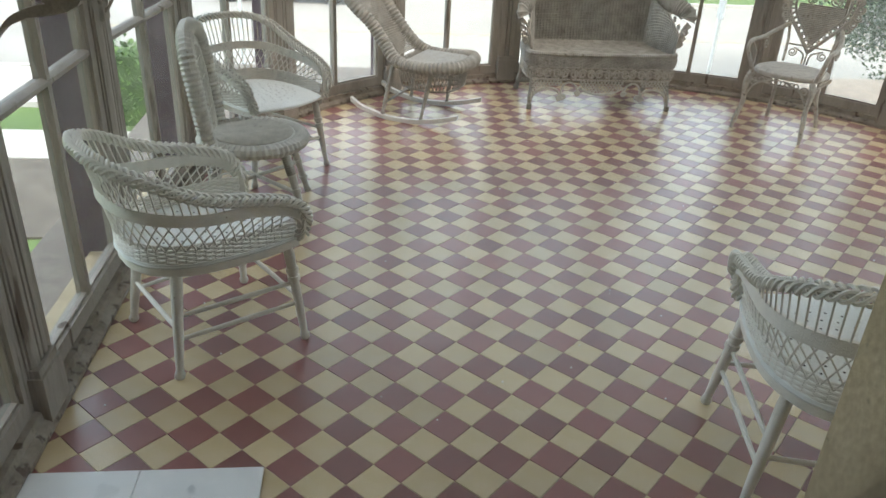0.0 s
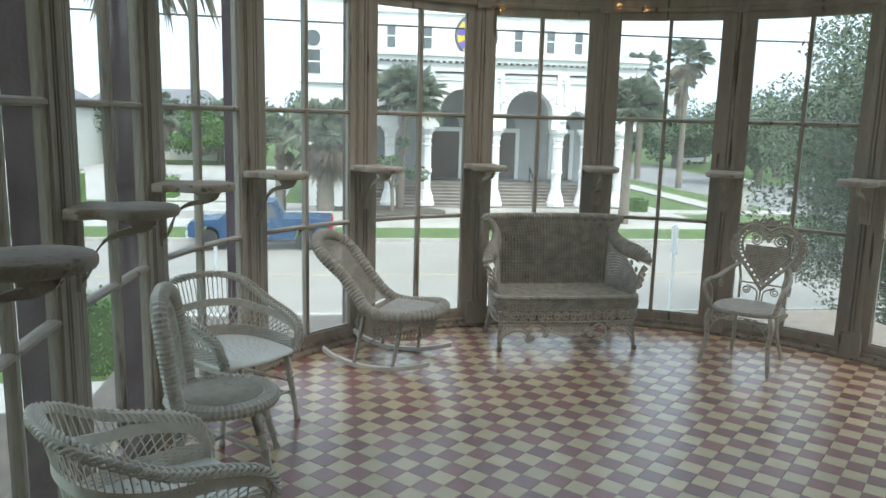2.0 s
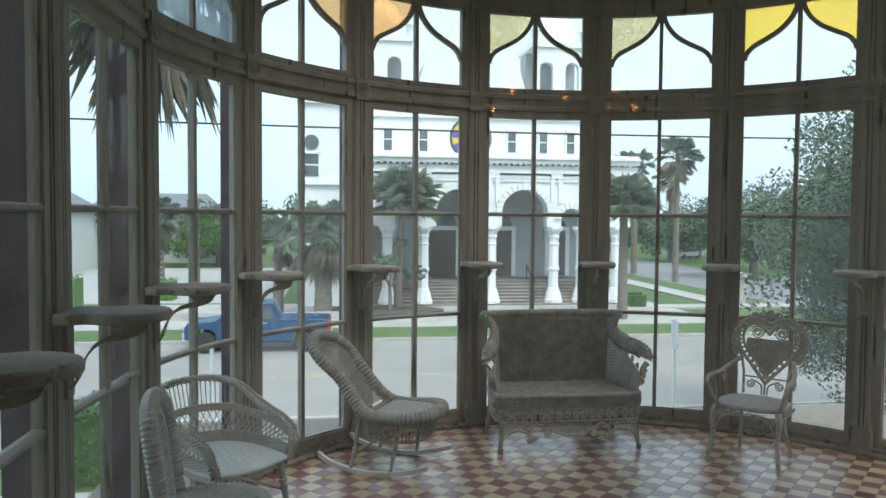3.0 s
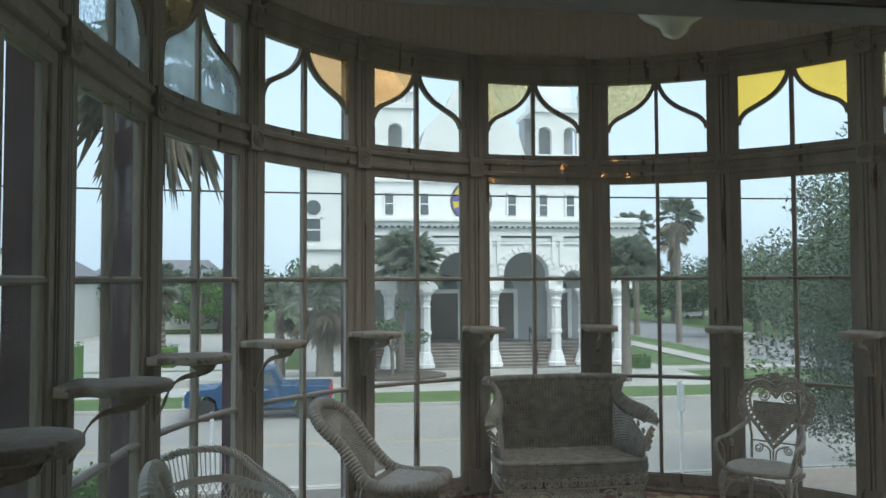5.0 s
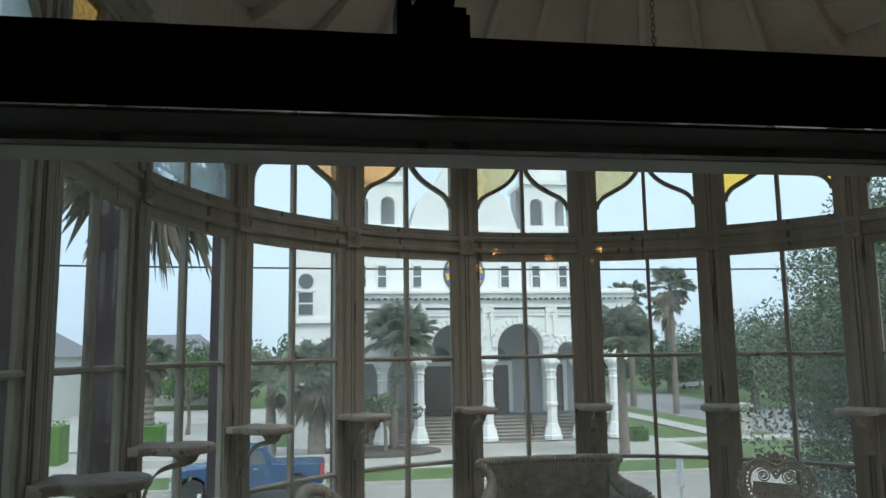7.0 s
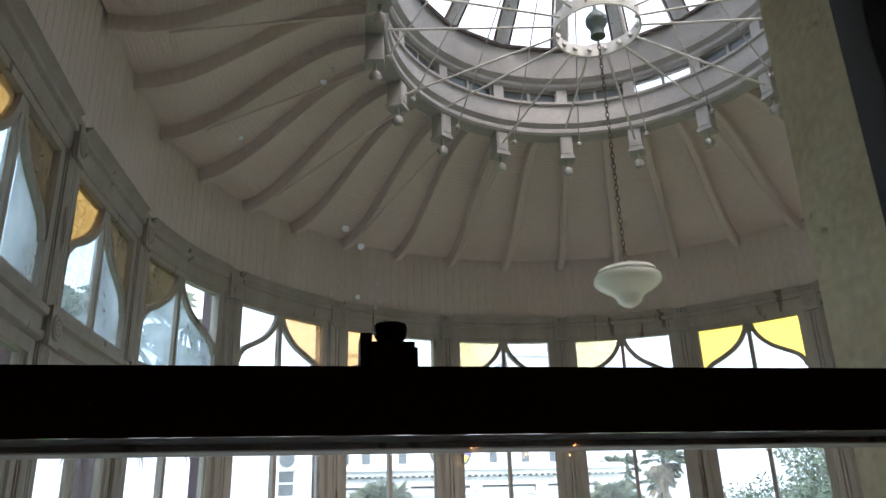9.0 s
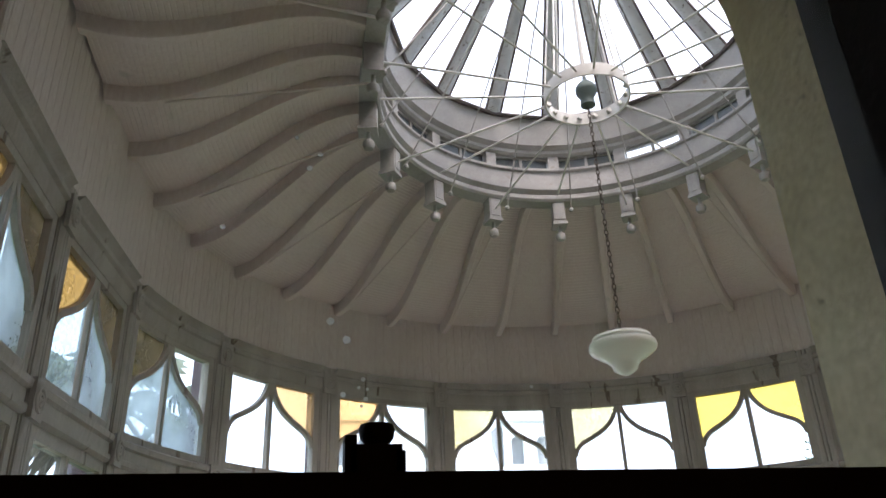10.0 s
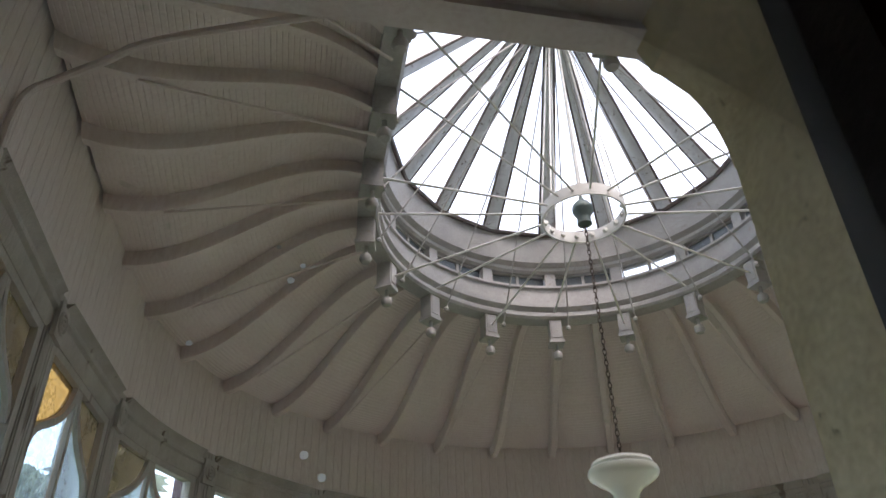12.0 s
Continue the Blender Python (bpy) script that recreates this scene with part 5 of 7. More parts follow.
# ---------- vehicles ----------
def wheel(parent, x, y, s, r=0.40):
    m = Matrix.Translation((x, y, r)) @ Matrix.Rotation(radians(90), 4, "X")
    w = part("wheel", Build().lathe([(r * 0.62, -0.12), (r * 0.95, -0.12), (r, -0.08), (r, 0.08), (r * 0.95, 0.12), (r * 0.62, 0.12)], 24, m), M_TYRE, parent, "black tyre")
    b = Build().lathe([(0.05, -0.10), (r * 0.62, -0.10), (r * 0.66, -0.11), (r * 0.66, 0.11), (r * 0.6, 0.05), (0.05, 0.05)], 24, m)
    part("rim", b, M_RIM, w, "alloy rim")
    for k in range(6):
        a = 2 * math.pi * k / 6
        part("spoke_gap", Build().lathe([(r * 0.13, s * 0.105), (r * 0.13, s * 0.115)], 8, m @ Matrix.Translation((r * 0.4 * math.cos(a), r * 0.4 * math.sin(a), 0))), M_TYRE, w)


def make_truck(at):
    t = thing("pickup_truck", at, "metallic blue crew-cab pickup parked at the kerb", "truck")
    body = [(-2.52, 0.55), (-2.54, 0.95), (-2.44, 1.13), (-1.40, 1.22), (-0.75, 1.85), (0.7, 1.9), (1.0, 1.28), (2.85, 1.25), (2.9, 0.6), (2.6, 0.5), (2.35, 0.5), (2.3, 0.8), (2.1, 0.95), (1.7, 0.95), (1.5, 0.8), (1.45, 0.48),
            (-1.35, 0.48), (-1.4, 0.8), (-1.6, 0.95), (-2.0, 0.95), (-2.2, 0.8), (-2.25, 0.5)]
    b = Build()
    b.loops([[Vector((x, y, z - (0.02 if abs(y) > 0.9 else 0))) for x, z in body] for y in (-0.95, -0.9, 0.9, 0.95)])
    bo = part("body", b, M_TRUCK, t, "glossy blue bodywork", 20)
    for pts in ([(-1.3, 1.28), (-0.72, 1.76), (-0.15, 1.8), (-0.15, 1.28)], [(-0.05, 1.28), (-0.05, 1.8), (0.6, 1.8), (0.82, 1.3)]):
        for y in (-0.957, 0.957):
            part("side_window", Build().loops([[Vector((x, y + dy, z)) for x, z in pts] for dy in (-0.004, 0.004)]), M_FARGLASS, bo, "", None)
    for x in (-1.8, 1.9):
        for s in (-1, 1):
            wheel(t, x, s * 0.84, s)
    part("bumper", Build().box(-2.62, -2.48, -0.9, 0.9, 0.5, 0.75), M_RIM, t, "chrome bumper")
    part("bumper", Build().box(2.85, 3.0, -0.9, 0.9, 0.5, 0.72), M_RIM, t, "chrome bumper")
    for s in (-1, 1):
        part("tail_lamp", Build().box(2.78, 2.93, s * 0.9 - 0.06, s * 0.9 + 0.06, 0.85, 1.2), M_TAIL, t, "red tail lamp")
        part("headlamp", Build().box(-2.57, -2.40, s * 0.75 - 0.18, s * 0.75 + 0.18, 0.85, 1.05), M_RIM, t)
    part("door_handle", Build().box(0.35, 0.5, -0.985, -0.955, 1.12, 1.16), M_RIM, t)
    return t


make_truck(pose(-3.35, 28.6, GROUND + 0.012, 0, 0, 0))


def make_car(at):
    t = thing("parked_car", at, "silver car parked by the side street", "car")
    body = [(-2.2, 0.35), (-2.25, 0.7), (-1.3, 0.85), (-0.7, 1.4), (0.9, 1.45), (1.6, 0.95), (2.2, 0.9), (2.25, 0.4)]
    bo = part("body", Build().loops([[Vector((x, y, z)) for x, z in body] for y in (-0.85, -0.8, 0.8, 0.85)]), M_SILVER, t, "", 20)
    for y in (-0.857, 0.857):
        part("side_window", Build().loops([[Vector((x, y + d, z)) for x, z in ((-1.15, 0.9), (-0.65, 1.33), (0.8, 1.36), (1.3, 0.95))] for d in (-0.004, 0.004)]), M_FARGLASS, bo, "", None)
    for x in (-1.4, 1.4):
        for s in (-1, 1):
            wheel(t, x, s * 0.75, s, 0.32)
    return t


make_car(pose(45.5, 92.0, GROUND, 0, 0, 20))
make_car(pose(34.5, 50.0, GROUND + 0.012, 0, 0, 84))

# street furniture
for x, y, h in ((8.3, 16.4, 2.6), (-3.15, 16.6, 2.1)):
    sg = thing("sign_post", Matrix.Translation((x, y, GROUND + 0.12)), "grey metal sign post on the pavement", "sign post")
    part("post", Build().tube([(0, 0, 0), (0, 0, h)], 0.045, 8), M_BAR, sg)
    part("plate", Build().box(-0.02, 0.02, -0.16, 0.16, h - 0.75, h - 0.05), M_BAR, sg)
mon = thing("pier", Matrix.Translation((24.9, 43.0, GROUND)), "pale stone monument pier beside the lawn", "pier")
part("shaft", Build().box(-0.45, 0.45, -0.45, 0.45, 0, 1.6), M_CONCRETE, mon, "", None)
part("cap", Build().box(-0.62, 0.62, -0.62, 0.62, 1.6, 1.85), M_CONCRETE, mon, "", None)
part("base", Build().box(-0.6, 0.6, -0.6, 0.6, 0, 0.3), M_CONCRETE, mon, "", None)
tagged(part("overhead_cable", Build().tube([(x, 16.2, 3.9 + 0.0006 * (x - 5) ** 2) for x in range(-35, 46, 5)], 0.022, 5), M_TYRE), "black overhead cable across the street", "cable")

for x in (-35, 45):
    up_ = thing("utility_pole", Matrix.Translation((x, 16.2, GROUND + 0.12)), "weathered wooden utility pole by the pavement", "pole")
    part("pole", Build().tube([(0, 0, 0), (0, 0, 9.2)], [0.16, 0.11], 10), M_BARK, up_)
    part("crossarm", Build().box(-0.06, 0.06, -0.9, 0.9, 8.6, 8.75), M_BARK, up_)


# ---------- wicker tools ----------
def wrapped(b, path, r, pitch=0.009, sides=8, closed=False, flat=1.0):
    """A roll wound with cane: a bar ribbed all along."""
    pts = resample(path + [path[0]] if closed else path, pitch / 2)
    if closed:
        pts = pts[:-1]
        if len(pts) % 2:
            pts = pts[:-1]
    rad = [r * (1.0 if i % 2 else 0.84) for i in range(len(pts))]
    return b.tube(pts, rad, sides, closed, flat)


def braid(b, path, r, strand, turn=0.055):
    """Three strands plaited round a path."""
    pts = resample(path, 0.007)
    for k in range(6):
        line, s = [], 0.0
        for i, p in enumerate(pts):
            a, c = pts[max(i - 1, 0)], pts[min(i + 1, len(pts) - 1)]
            t = (c - a).normalized()
            side = t.cross(Vector((0, 0, 1))).normalized()
            up = side.cross(t)
            ang = 2 * math.pi * (s / turn) * 0.5 + k * math.pi / 3
            line.append(p + side * r * 1.25 * math.sin(ang) + up * r * 0.75 * math.sin(2 * ang))
            s += 0.007
        b.tube(line, strand, 5)
    return b


def weave(b, f, rows, stakes, r=0.0026, amp=0.0022, stake_r=0.0024, v0=0.0, v1=1.0, sides=4):
    """Weavers going in and out of upright stakes over a surface f(u, v)."""
    e = 1e-3
    for j in range(rows):
        v = v0 + (v1 - v0) * (j + 0.5) / rows
        line = []
        for k in range(2 * stakes + 1):
            u = k / (2 * stakes)
            p = f(u, v)
            n = (f(min(u + e, 1), v) - f(max(u - e, 0), v)).cross(f(u, min(v + e, 1)) - f(u, max(v - e, 0)))
            n = n.normalized() if n.length > 1e-12 else Vector((0, 1, 0))
            line.append(p + n * amp * (0 if k % 2 == 0 else (1 if (k // 2 + j) % 2 else -1)))
        b.tube(line, r, sides)
    for k in range(stakes + 1):
        b.tube([f(k / stakes, v0 + (v1 - v0) * q / 6) for q in range(7)], stake_r, 4)
    return b


def spiral(b, c, r, ax, ay, turns=1.6, rod=0.005, start=0.0, n=26):
    """A curl of cane in the plane of ax and ay."""
    c, ax, ay = Vector(c), Vector(ax), Vector(ay)
    pts = []
    for i in range(n + 1):
        q = i / n
        a = start + turns * 2 * math.pi * q
        rr = r * (1 - 0.78 * q)
        pts.append(c + ax * rr * math.cos(a) + ay * rr * math.sin(a))
    return b.tube(pts, rod, 5)


def ring3(b, c, r, ax, ay, rod=0.004, n=12):
    c, ax, ay = Vector(c), Vector(ax), Vector(ay)
    return b.tube([c + r * (ax * math.cos(2 * math.pi * i / n) + ay * math.sin(2 * math.pi * i / n)) for i in range(n)], rod, 5, True)


def turned_leg(foot, top, r=0.017, rings=()):
    """A tapered round leg with turned rings at parts of its height."""
    foot, top = Vector(foot), Vector(top)
    pts, rad = [], []
    stops = [(0.0, 0.72), (0.02, 0.95), (0.05, 0.95), (0.07, 0.7), (0.3, 0.88), (0.6, 1.0), (0.85, 1.05), (1.0, 0.85)]
    for q in rings:
        stops += [(q - 0.025, 0.95), (q - 0.02, 1.25), (q + 0.02, 1.25), (q + 0.025, 0.95)]
    for q, w in sorted(stops):
        pts.append(foot.lerp(top, q))
        rad.append(r * w)
    return Build().tube(pts, rad, 10)


def mirror_path(half):
    """A path given on the +x side from the front to the middle of the back, made whole."""
    h = [Vector(p) for p in half]
    return h + [Vector((-p.x, p.y, p.z)) for p in reversed(h[:-1])]


def along(path, t):
    s = t * (len(path) - 1)
    i = min(int(s), len(path) - 2)
    return path[i].lerp(path[i + 1], s - i)


def even(path, n=160):
    total = sum((c - a).length for a, c in zip(path, path[1:]))
    return resample(path, total / n)


def make_armchair(name, at, label, mat, k=1.0):
    """Barrel armchair: braided rim, bent board, open lattice, woven apron, pierced seat."""
    ch = thing(name, at, label, "armchair", "barrel armchairs")
    rim = even(smooth_path(mirror_path([(0.262, 0.285, 0.47), (0.287, 0.290, 0.56), (0.302, 0.245, 0.635), (0.314, 0.13, 0.680), (0.322, -0.03, 0.718), (0.325, -0.15, 0.757), (0.30, -0.27, 0.82), (0.22, -0.365, 0.862), (0.09, -0.405, 0.878), (0, -0.41, 0.88)]), 5))
    band = even(smooth_path(mirror_path([(0.255, 0.28, 0.46), (0.277, 0.276, 0.55), (0.294, 0.22, 0.608), (0.304, 0.10, 0.642), (0.308, 0.0, 0.654), (0.30, -0.13, 0.66), (0.26, -0.26, 0.68), (0.16, -0.34, 0.69), (0, -0.368, 0.695)]), 5))
    apron = even(smooth_path(mirror_path([(0.25, 0.28, 0.475), (0.27, 0.14, 0.475), (0.27, -0.03, 0.475), (0.245, -0.17, 0.475), (0.17, -0.28, 0.475), (0.07, -0.325, 0.475), (0, -0.33, 0.475)]), 5))
    part("rim", braid(Build(), rim, 0.021, 0.0068, 0.085), mat, ch, "braided cane rim")
    b = Build()
    rings = []
    for i, p in enumerate(band):
        a, c = band[max(i - 1, 0)], band[min(i + 1, len(band) - 1)]
        t = (c - a).normalized()
        out = Vector((p.x, p.y + 0.02, 0)).normalized()
        up = t.cross(out).normalized()
        up = up if up.z >= 0 else -up
        rings.append([p + out * 0.007 + up * 0.024, p - out * 0.007 + up * 0.024, p - out * 0.007 - up * 0.024, p + out * 0.007 - up * 0.024])
    b.loops(rings)
    part("bent_board", b, mat, ch, "smooth bent board")
    b = Build()
    n = 62
    for i in range(n + 1):
        t = 0.035 + 0.93 * i / n
        b.tube([along(band, t), along(band, t).lerp(along(rim, t), 0.5) + Vector((0, 0, 0.004)), along(rim, t)], 0.0034, 5)
    part("upper_lattice", b, mat, ch)
    b = Build()
    n = 38
    for sgn in (1, -1):
        for i in range(n):
            t = 0.06 + 0.88 * i / (n - 1)
            t2 = min(max(t + sgn * 0.05, 0.03), 0.97)
            p0, p1 = along(apron, t) + Vector((0, 0, 0.05)), along(band, t2)
            mid = (along(apron, (t + t2) / 2) + Vector((0, 0, 0.05))).lerp(along(band, (t + t2) / 2), 0.5)
            b.tube(smooth_path([p0, mid + (p0 + p1 - 2 * mid) * 0.15, p1], 4), 0.0032, 5)
    part("lattice", b, mat, ch, "open diagonal cane lattice")
    b = Build()
    weave(b, lambda u, v: along(apron, 0.01 + 0.98 * u) + Vector((0, 0, 0.075 * v)), 9, 44, 0.0042, 0.004, 0.003)
    part("apron", b, mat, ch, "woven cane apron")
    b = Build()
    b.loops([[p + o for o in (Vector((0, 0, -0.052)), Vector((0, 0, -0.002)), Vector((-p.x * 0.06, -p.y * 0.06, -0.002)), Vector((-p.x * 0.06, -p.y * 0.06, -0.052)))] for p in apron])
    part("seat_frame", b, mat, ch, "smooth bent frame below the weave")
    # pierced seat board
    b = Build()
    rim2 = [Vector((p.x, p.y, 0)) for p in apron]
    front = [Vector((-0.25 + 0.5 * i / 12, 0.28 + 0.045 * math.sin(math.pi * i / 12), 0)) for i in range(1, 12)]
    loop = rim2 + front
    rings = [[Vector((p.x * w, p.y * w, z)) for p in loop] for w, z in ((0.96, 0.450), (1.015, 0.456), (1.03, 0.464), (1.015, 0.474), (0.97, 0.478))]
    b.loops(rings)
    seat = part("seat", b, M_SEAT, ch, "white board seat pierced with small holes")
    b = Build()
    for r_, cnt in ((0.05, 6), (0.10, 12), (0.15, 18), (0.20, 24)):
        for i in range(cnt):
            a = 2 * math.pi * i / cnt + r_ * 9
            b.lathe([(0.0045, 0.4782), (0.0045, 0.4792)], 8, Matrix.Translation((r_ * math.cos(a), 0.01 + r_ * math.sin(a), 0)))
    part("seat_holes", b, M_HOLE, seat)
    for x, y, fx, fy in ((0.225, 0.235, 0.285, 0.27), (-0.225, 0.235, -0.285, 0.27), (0.19, -0.20, 0.25, -0.26), (-0.19, -0.20, -0.25, -0.26)):
        part("leg", turned_leg((fx, fy, 0), (x, y, 0.456), 0.0215, (0.62, 0.70) if y > 0 else ()), mat, ch)
    for p0, p1 in (((0.262, 0.26, 0.17), (0.23, -0.24, 0.16)), ((-0.262, 0.26, 0.17), (-0.23, -0.24, 0.16)), ((0.245, 0.247, 0.26), (0.215, -0.225, 0.25)), ((-0.245, 0.247, 0.26), (-0.215, -0.225, 0.25)),
                   ((0.225, -0.235, 0.2), (-0.225, -0.235, 0.2)), ((0.26, 0.255, 0.2), (-0.26, 0.255, 0.2))):
        part("stretcher", Build().tube([p0, Vector(p0).lerp(Vector(p1), 0.5), p1], [0.0085, 0.0105, 0.0085], 8), mat, ch)
    if k != 1.0:
        ch.scale = (k, k, k)
    return ch


M_SEAT = material("white_seat_board", (0.72, 0.74, 0.71), (0.79, 0.81, 0.78), 0.45, 12, 90, 0.15, wear=(0.48, 0.46, 0.40), wear_at=0.7)
M_HOLE = material("dark_hole", (0.05, 0.045, 0.04), (0.07, 0.06, 0.05), 0.9, 12, 90, 0.0)


def facing(x, y, fx, fy):
    """A pose on the floor whose +y looks along (fx, fy)."""
    return pose(x, y, 0, 0, 0, math.degrees(math.atan2(-fx, fy)))


make_armchair("armchair", facing(-0.905, 0.91, 0.83, 0.56), "white painted wicker barrel armchair beside the window wall", M_WICKER, 0.975)
make_armchair("armchair", facing(1.20, 0.03, 0.25, 0.97), "white painted wicker barrel armchair by the stone jamb", M_WICKER)
make_armchair("armchair", facing(-0.91, 2.77, 0.69, -0.73), "greyed white wicker barrel armchair with pierced seat", M_WICKER_M, 0.97)


# ---------- round-seated lady's chair ----------
def make_round_chair(at):
    ch = thing("side_chair", at, "greyed wicker chair with round seat and open oval back", "chair")
    b = Build()
    wrapped(b, [Vector((0.245 * math.cos(a), 0.245 * math.sin(a), 0.425)) for a in (2 * math.pi * i / 60 for i in range(60))], 0.05, 0.026, 8, True, 0.75)
    part("seat_roll", b, M_WICKER_M, ch, "thick plaited cane seat edge")
    b = Build()
    b.lathe([(0.02, 0.425), (0.215, 0.425), (0.222, 0.445), (0.215, 0.452), (0.02, 0.456)], 40)
    for i in range(34):
        x = -0.2 + 0.4 * i / 33
        h = math.sqrt(max(0.205 ** 2 - x * x, 0.0001))
        b.tube([(x, -h, 0.455), (x, h, 0.455)], 0.0035, 4)
    part("round_seat", b, M_WICKER_M, ch, "round seat of close grey cane")
    hoop_ = smooth_path([(-0.20, -0.19, 0.42), (-0.23, -0.21, 0.55), (-0.24, -0.235, 0.75), (-0.21, -0.26, 0.90), (-0.125, -0.275, 0.965), (0, -0.28, 0.985), (0.125, -0.275, 0.965), (0.21, -0.26, 0.90), (0.24, -0.235, 0.75), (0.23, -0.21, 0.55), (0.20, -0.19, 0.42)], 6)
    b = Build()
    wrapped(b, hoop_, 0.044, 0.024, 8)
    part("back_hoop", b, M_WICKER_M, ch, "thick plaited back hoop")
    inner = smooth_path([(-0.11, -0.20, 0.44), (-0.155, -0.22, 0.58), (-0.165, -0.24, 0.74), (-0.12, -0.26, 0.87), (0, -0.265, 0.905), (0.12, -0.26, 0.87), (0.165, -0.24, 0.74), (0.155, -0.22, 0.58), (0.11, -0.20, 0.44)], 6)
    b = Build()
    wrapped(b, inner, 0.011, 0.01, 6)
    part("inner_hoop", b, M_WICKER_M, ch)
    b = Build()
    lo, hi = even(hoop_, 80), even(inner, 80)
    for i in range(3, 78):
        p, q_ = lo[i], hi[i]
        if i % 2:
            ring3(b, p.lerp(q_, 0.62), 0.016, Vector((1, 0, 0)), Vector((0, -0.25, 0.97)), 0.0032, 8)
        b.tube([p, q_], 0.003, 4)
    for i in range(9):
        x = -0.13 + 0.26 * i / 8
        top = 0.905 - 0.9 * x * x
        b.tube([(x * 0.8, -0.20, 0.44), (x, -0.23, 0.66), (x * 0.9, -0.262, top)], 0.0035, 4)
    for z, w in ((0.56, 0.14), (0.72, 0.16), (0.82, 0.14)):
        y = -0.20 - (z - 0.44) * 0.135
        b.tube([(-w, y, z), (w, y, z)], 0.0035, 4)
    part("back_lace", b, M_WICKER_M, ch, "open cane lacework")
    for sx in (1, -1):
        for sy in (1, -1):
            leg = part("leg", turned_leg((sx * 0.27, sy * 0.265, 0), (sx * 0.17, sy * 0.165, 0.42), 0.021, (0.25, 0.5)), M_WICKER_M, ch)
            b = Build()
            p0, p1 = Vector((sx * 0.20, sy * 0.195, 0.29)), Vector((sx * 0.175, sy * 0.17, 0.38))
            wrapped(b, [p0, p0.lerp(p1, 0.5), p1], 0.027, 0.011, 8)
            part("leg_wrap", b, M_WICKER_D, leg, "dark cane binding")
    for p0, p1 in (((0.225, 0.22, 0.2), (-0.225, -0.22, 0.2)), ((-0.225, 0.22, 0.2), (0.225, -0.22, 0.2))):
        part("stretcher", Build().tube([p0, ((0, 0, 0.21)), p1], 0.011, 8), M_WICKER_M, ch)
    return ch


# bare cane of bindings and feet; also the shade behind the settee front
M_WICKER_D = material("dark_bare_cane_and_gap_shade", (0.16, 0.14, 0.11), (0.30, 0.28, 0.24), 0.7, 30, 140, 0.3)
make_round_chair(facing(-0.87, 2.07, 0.995, 0.06))


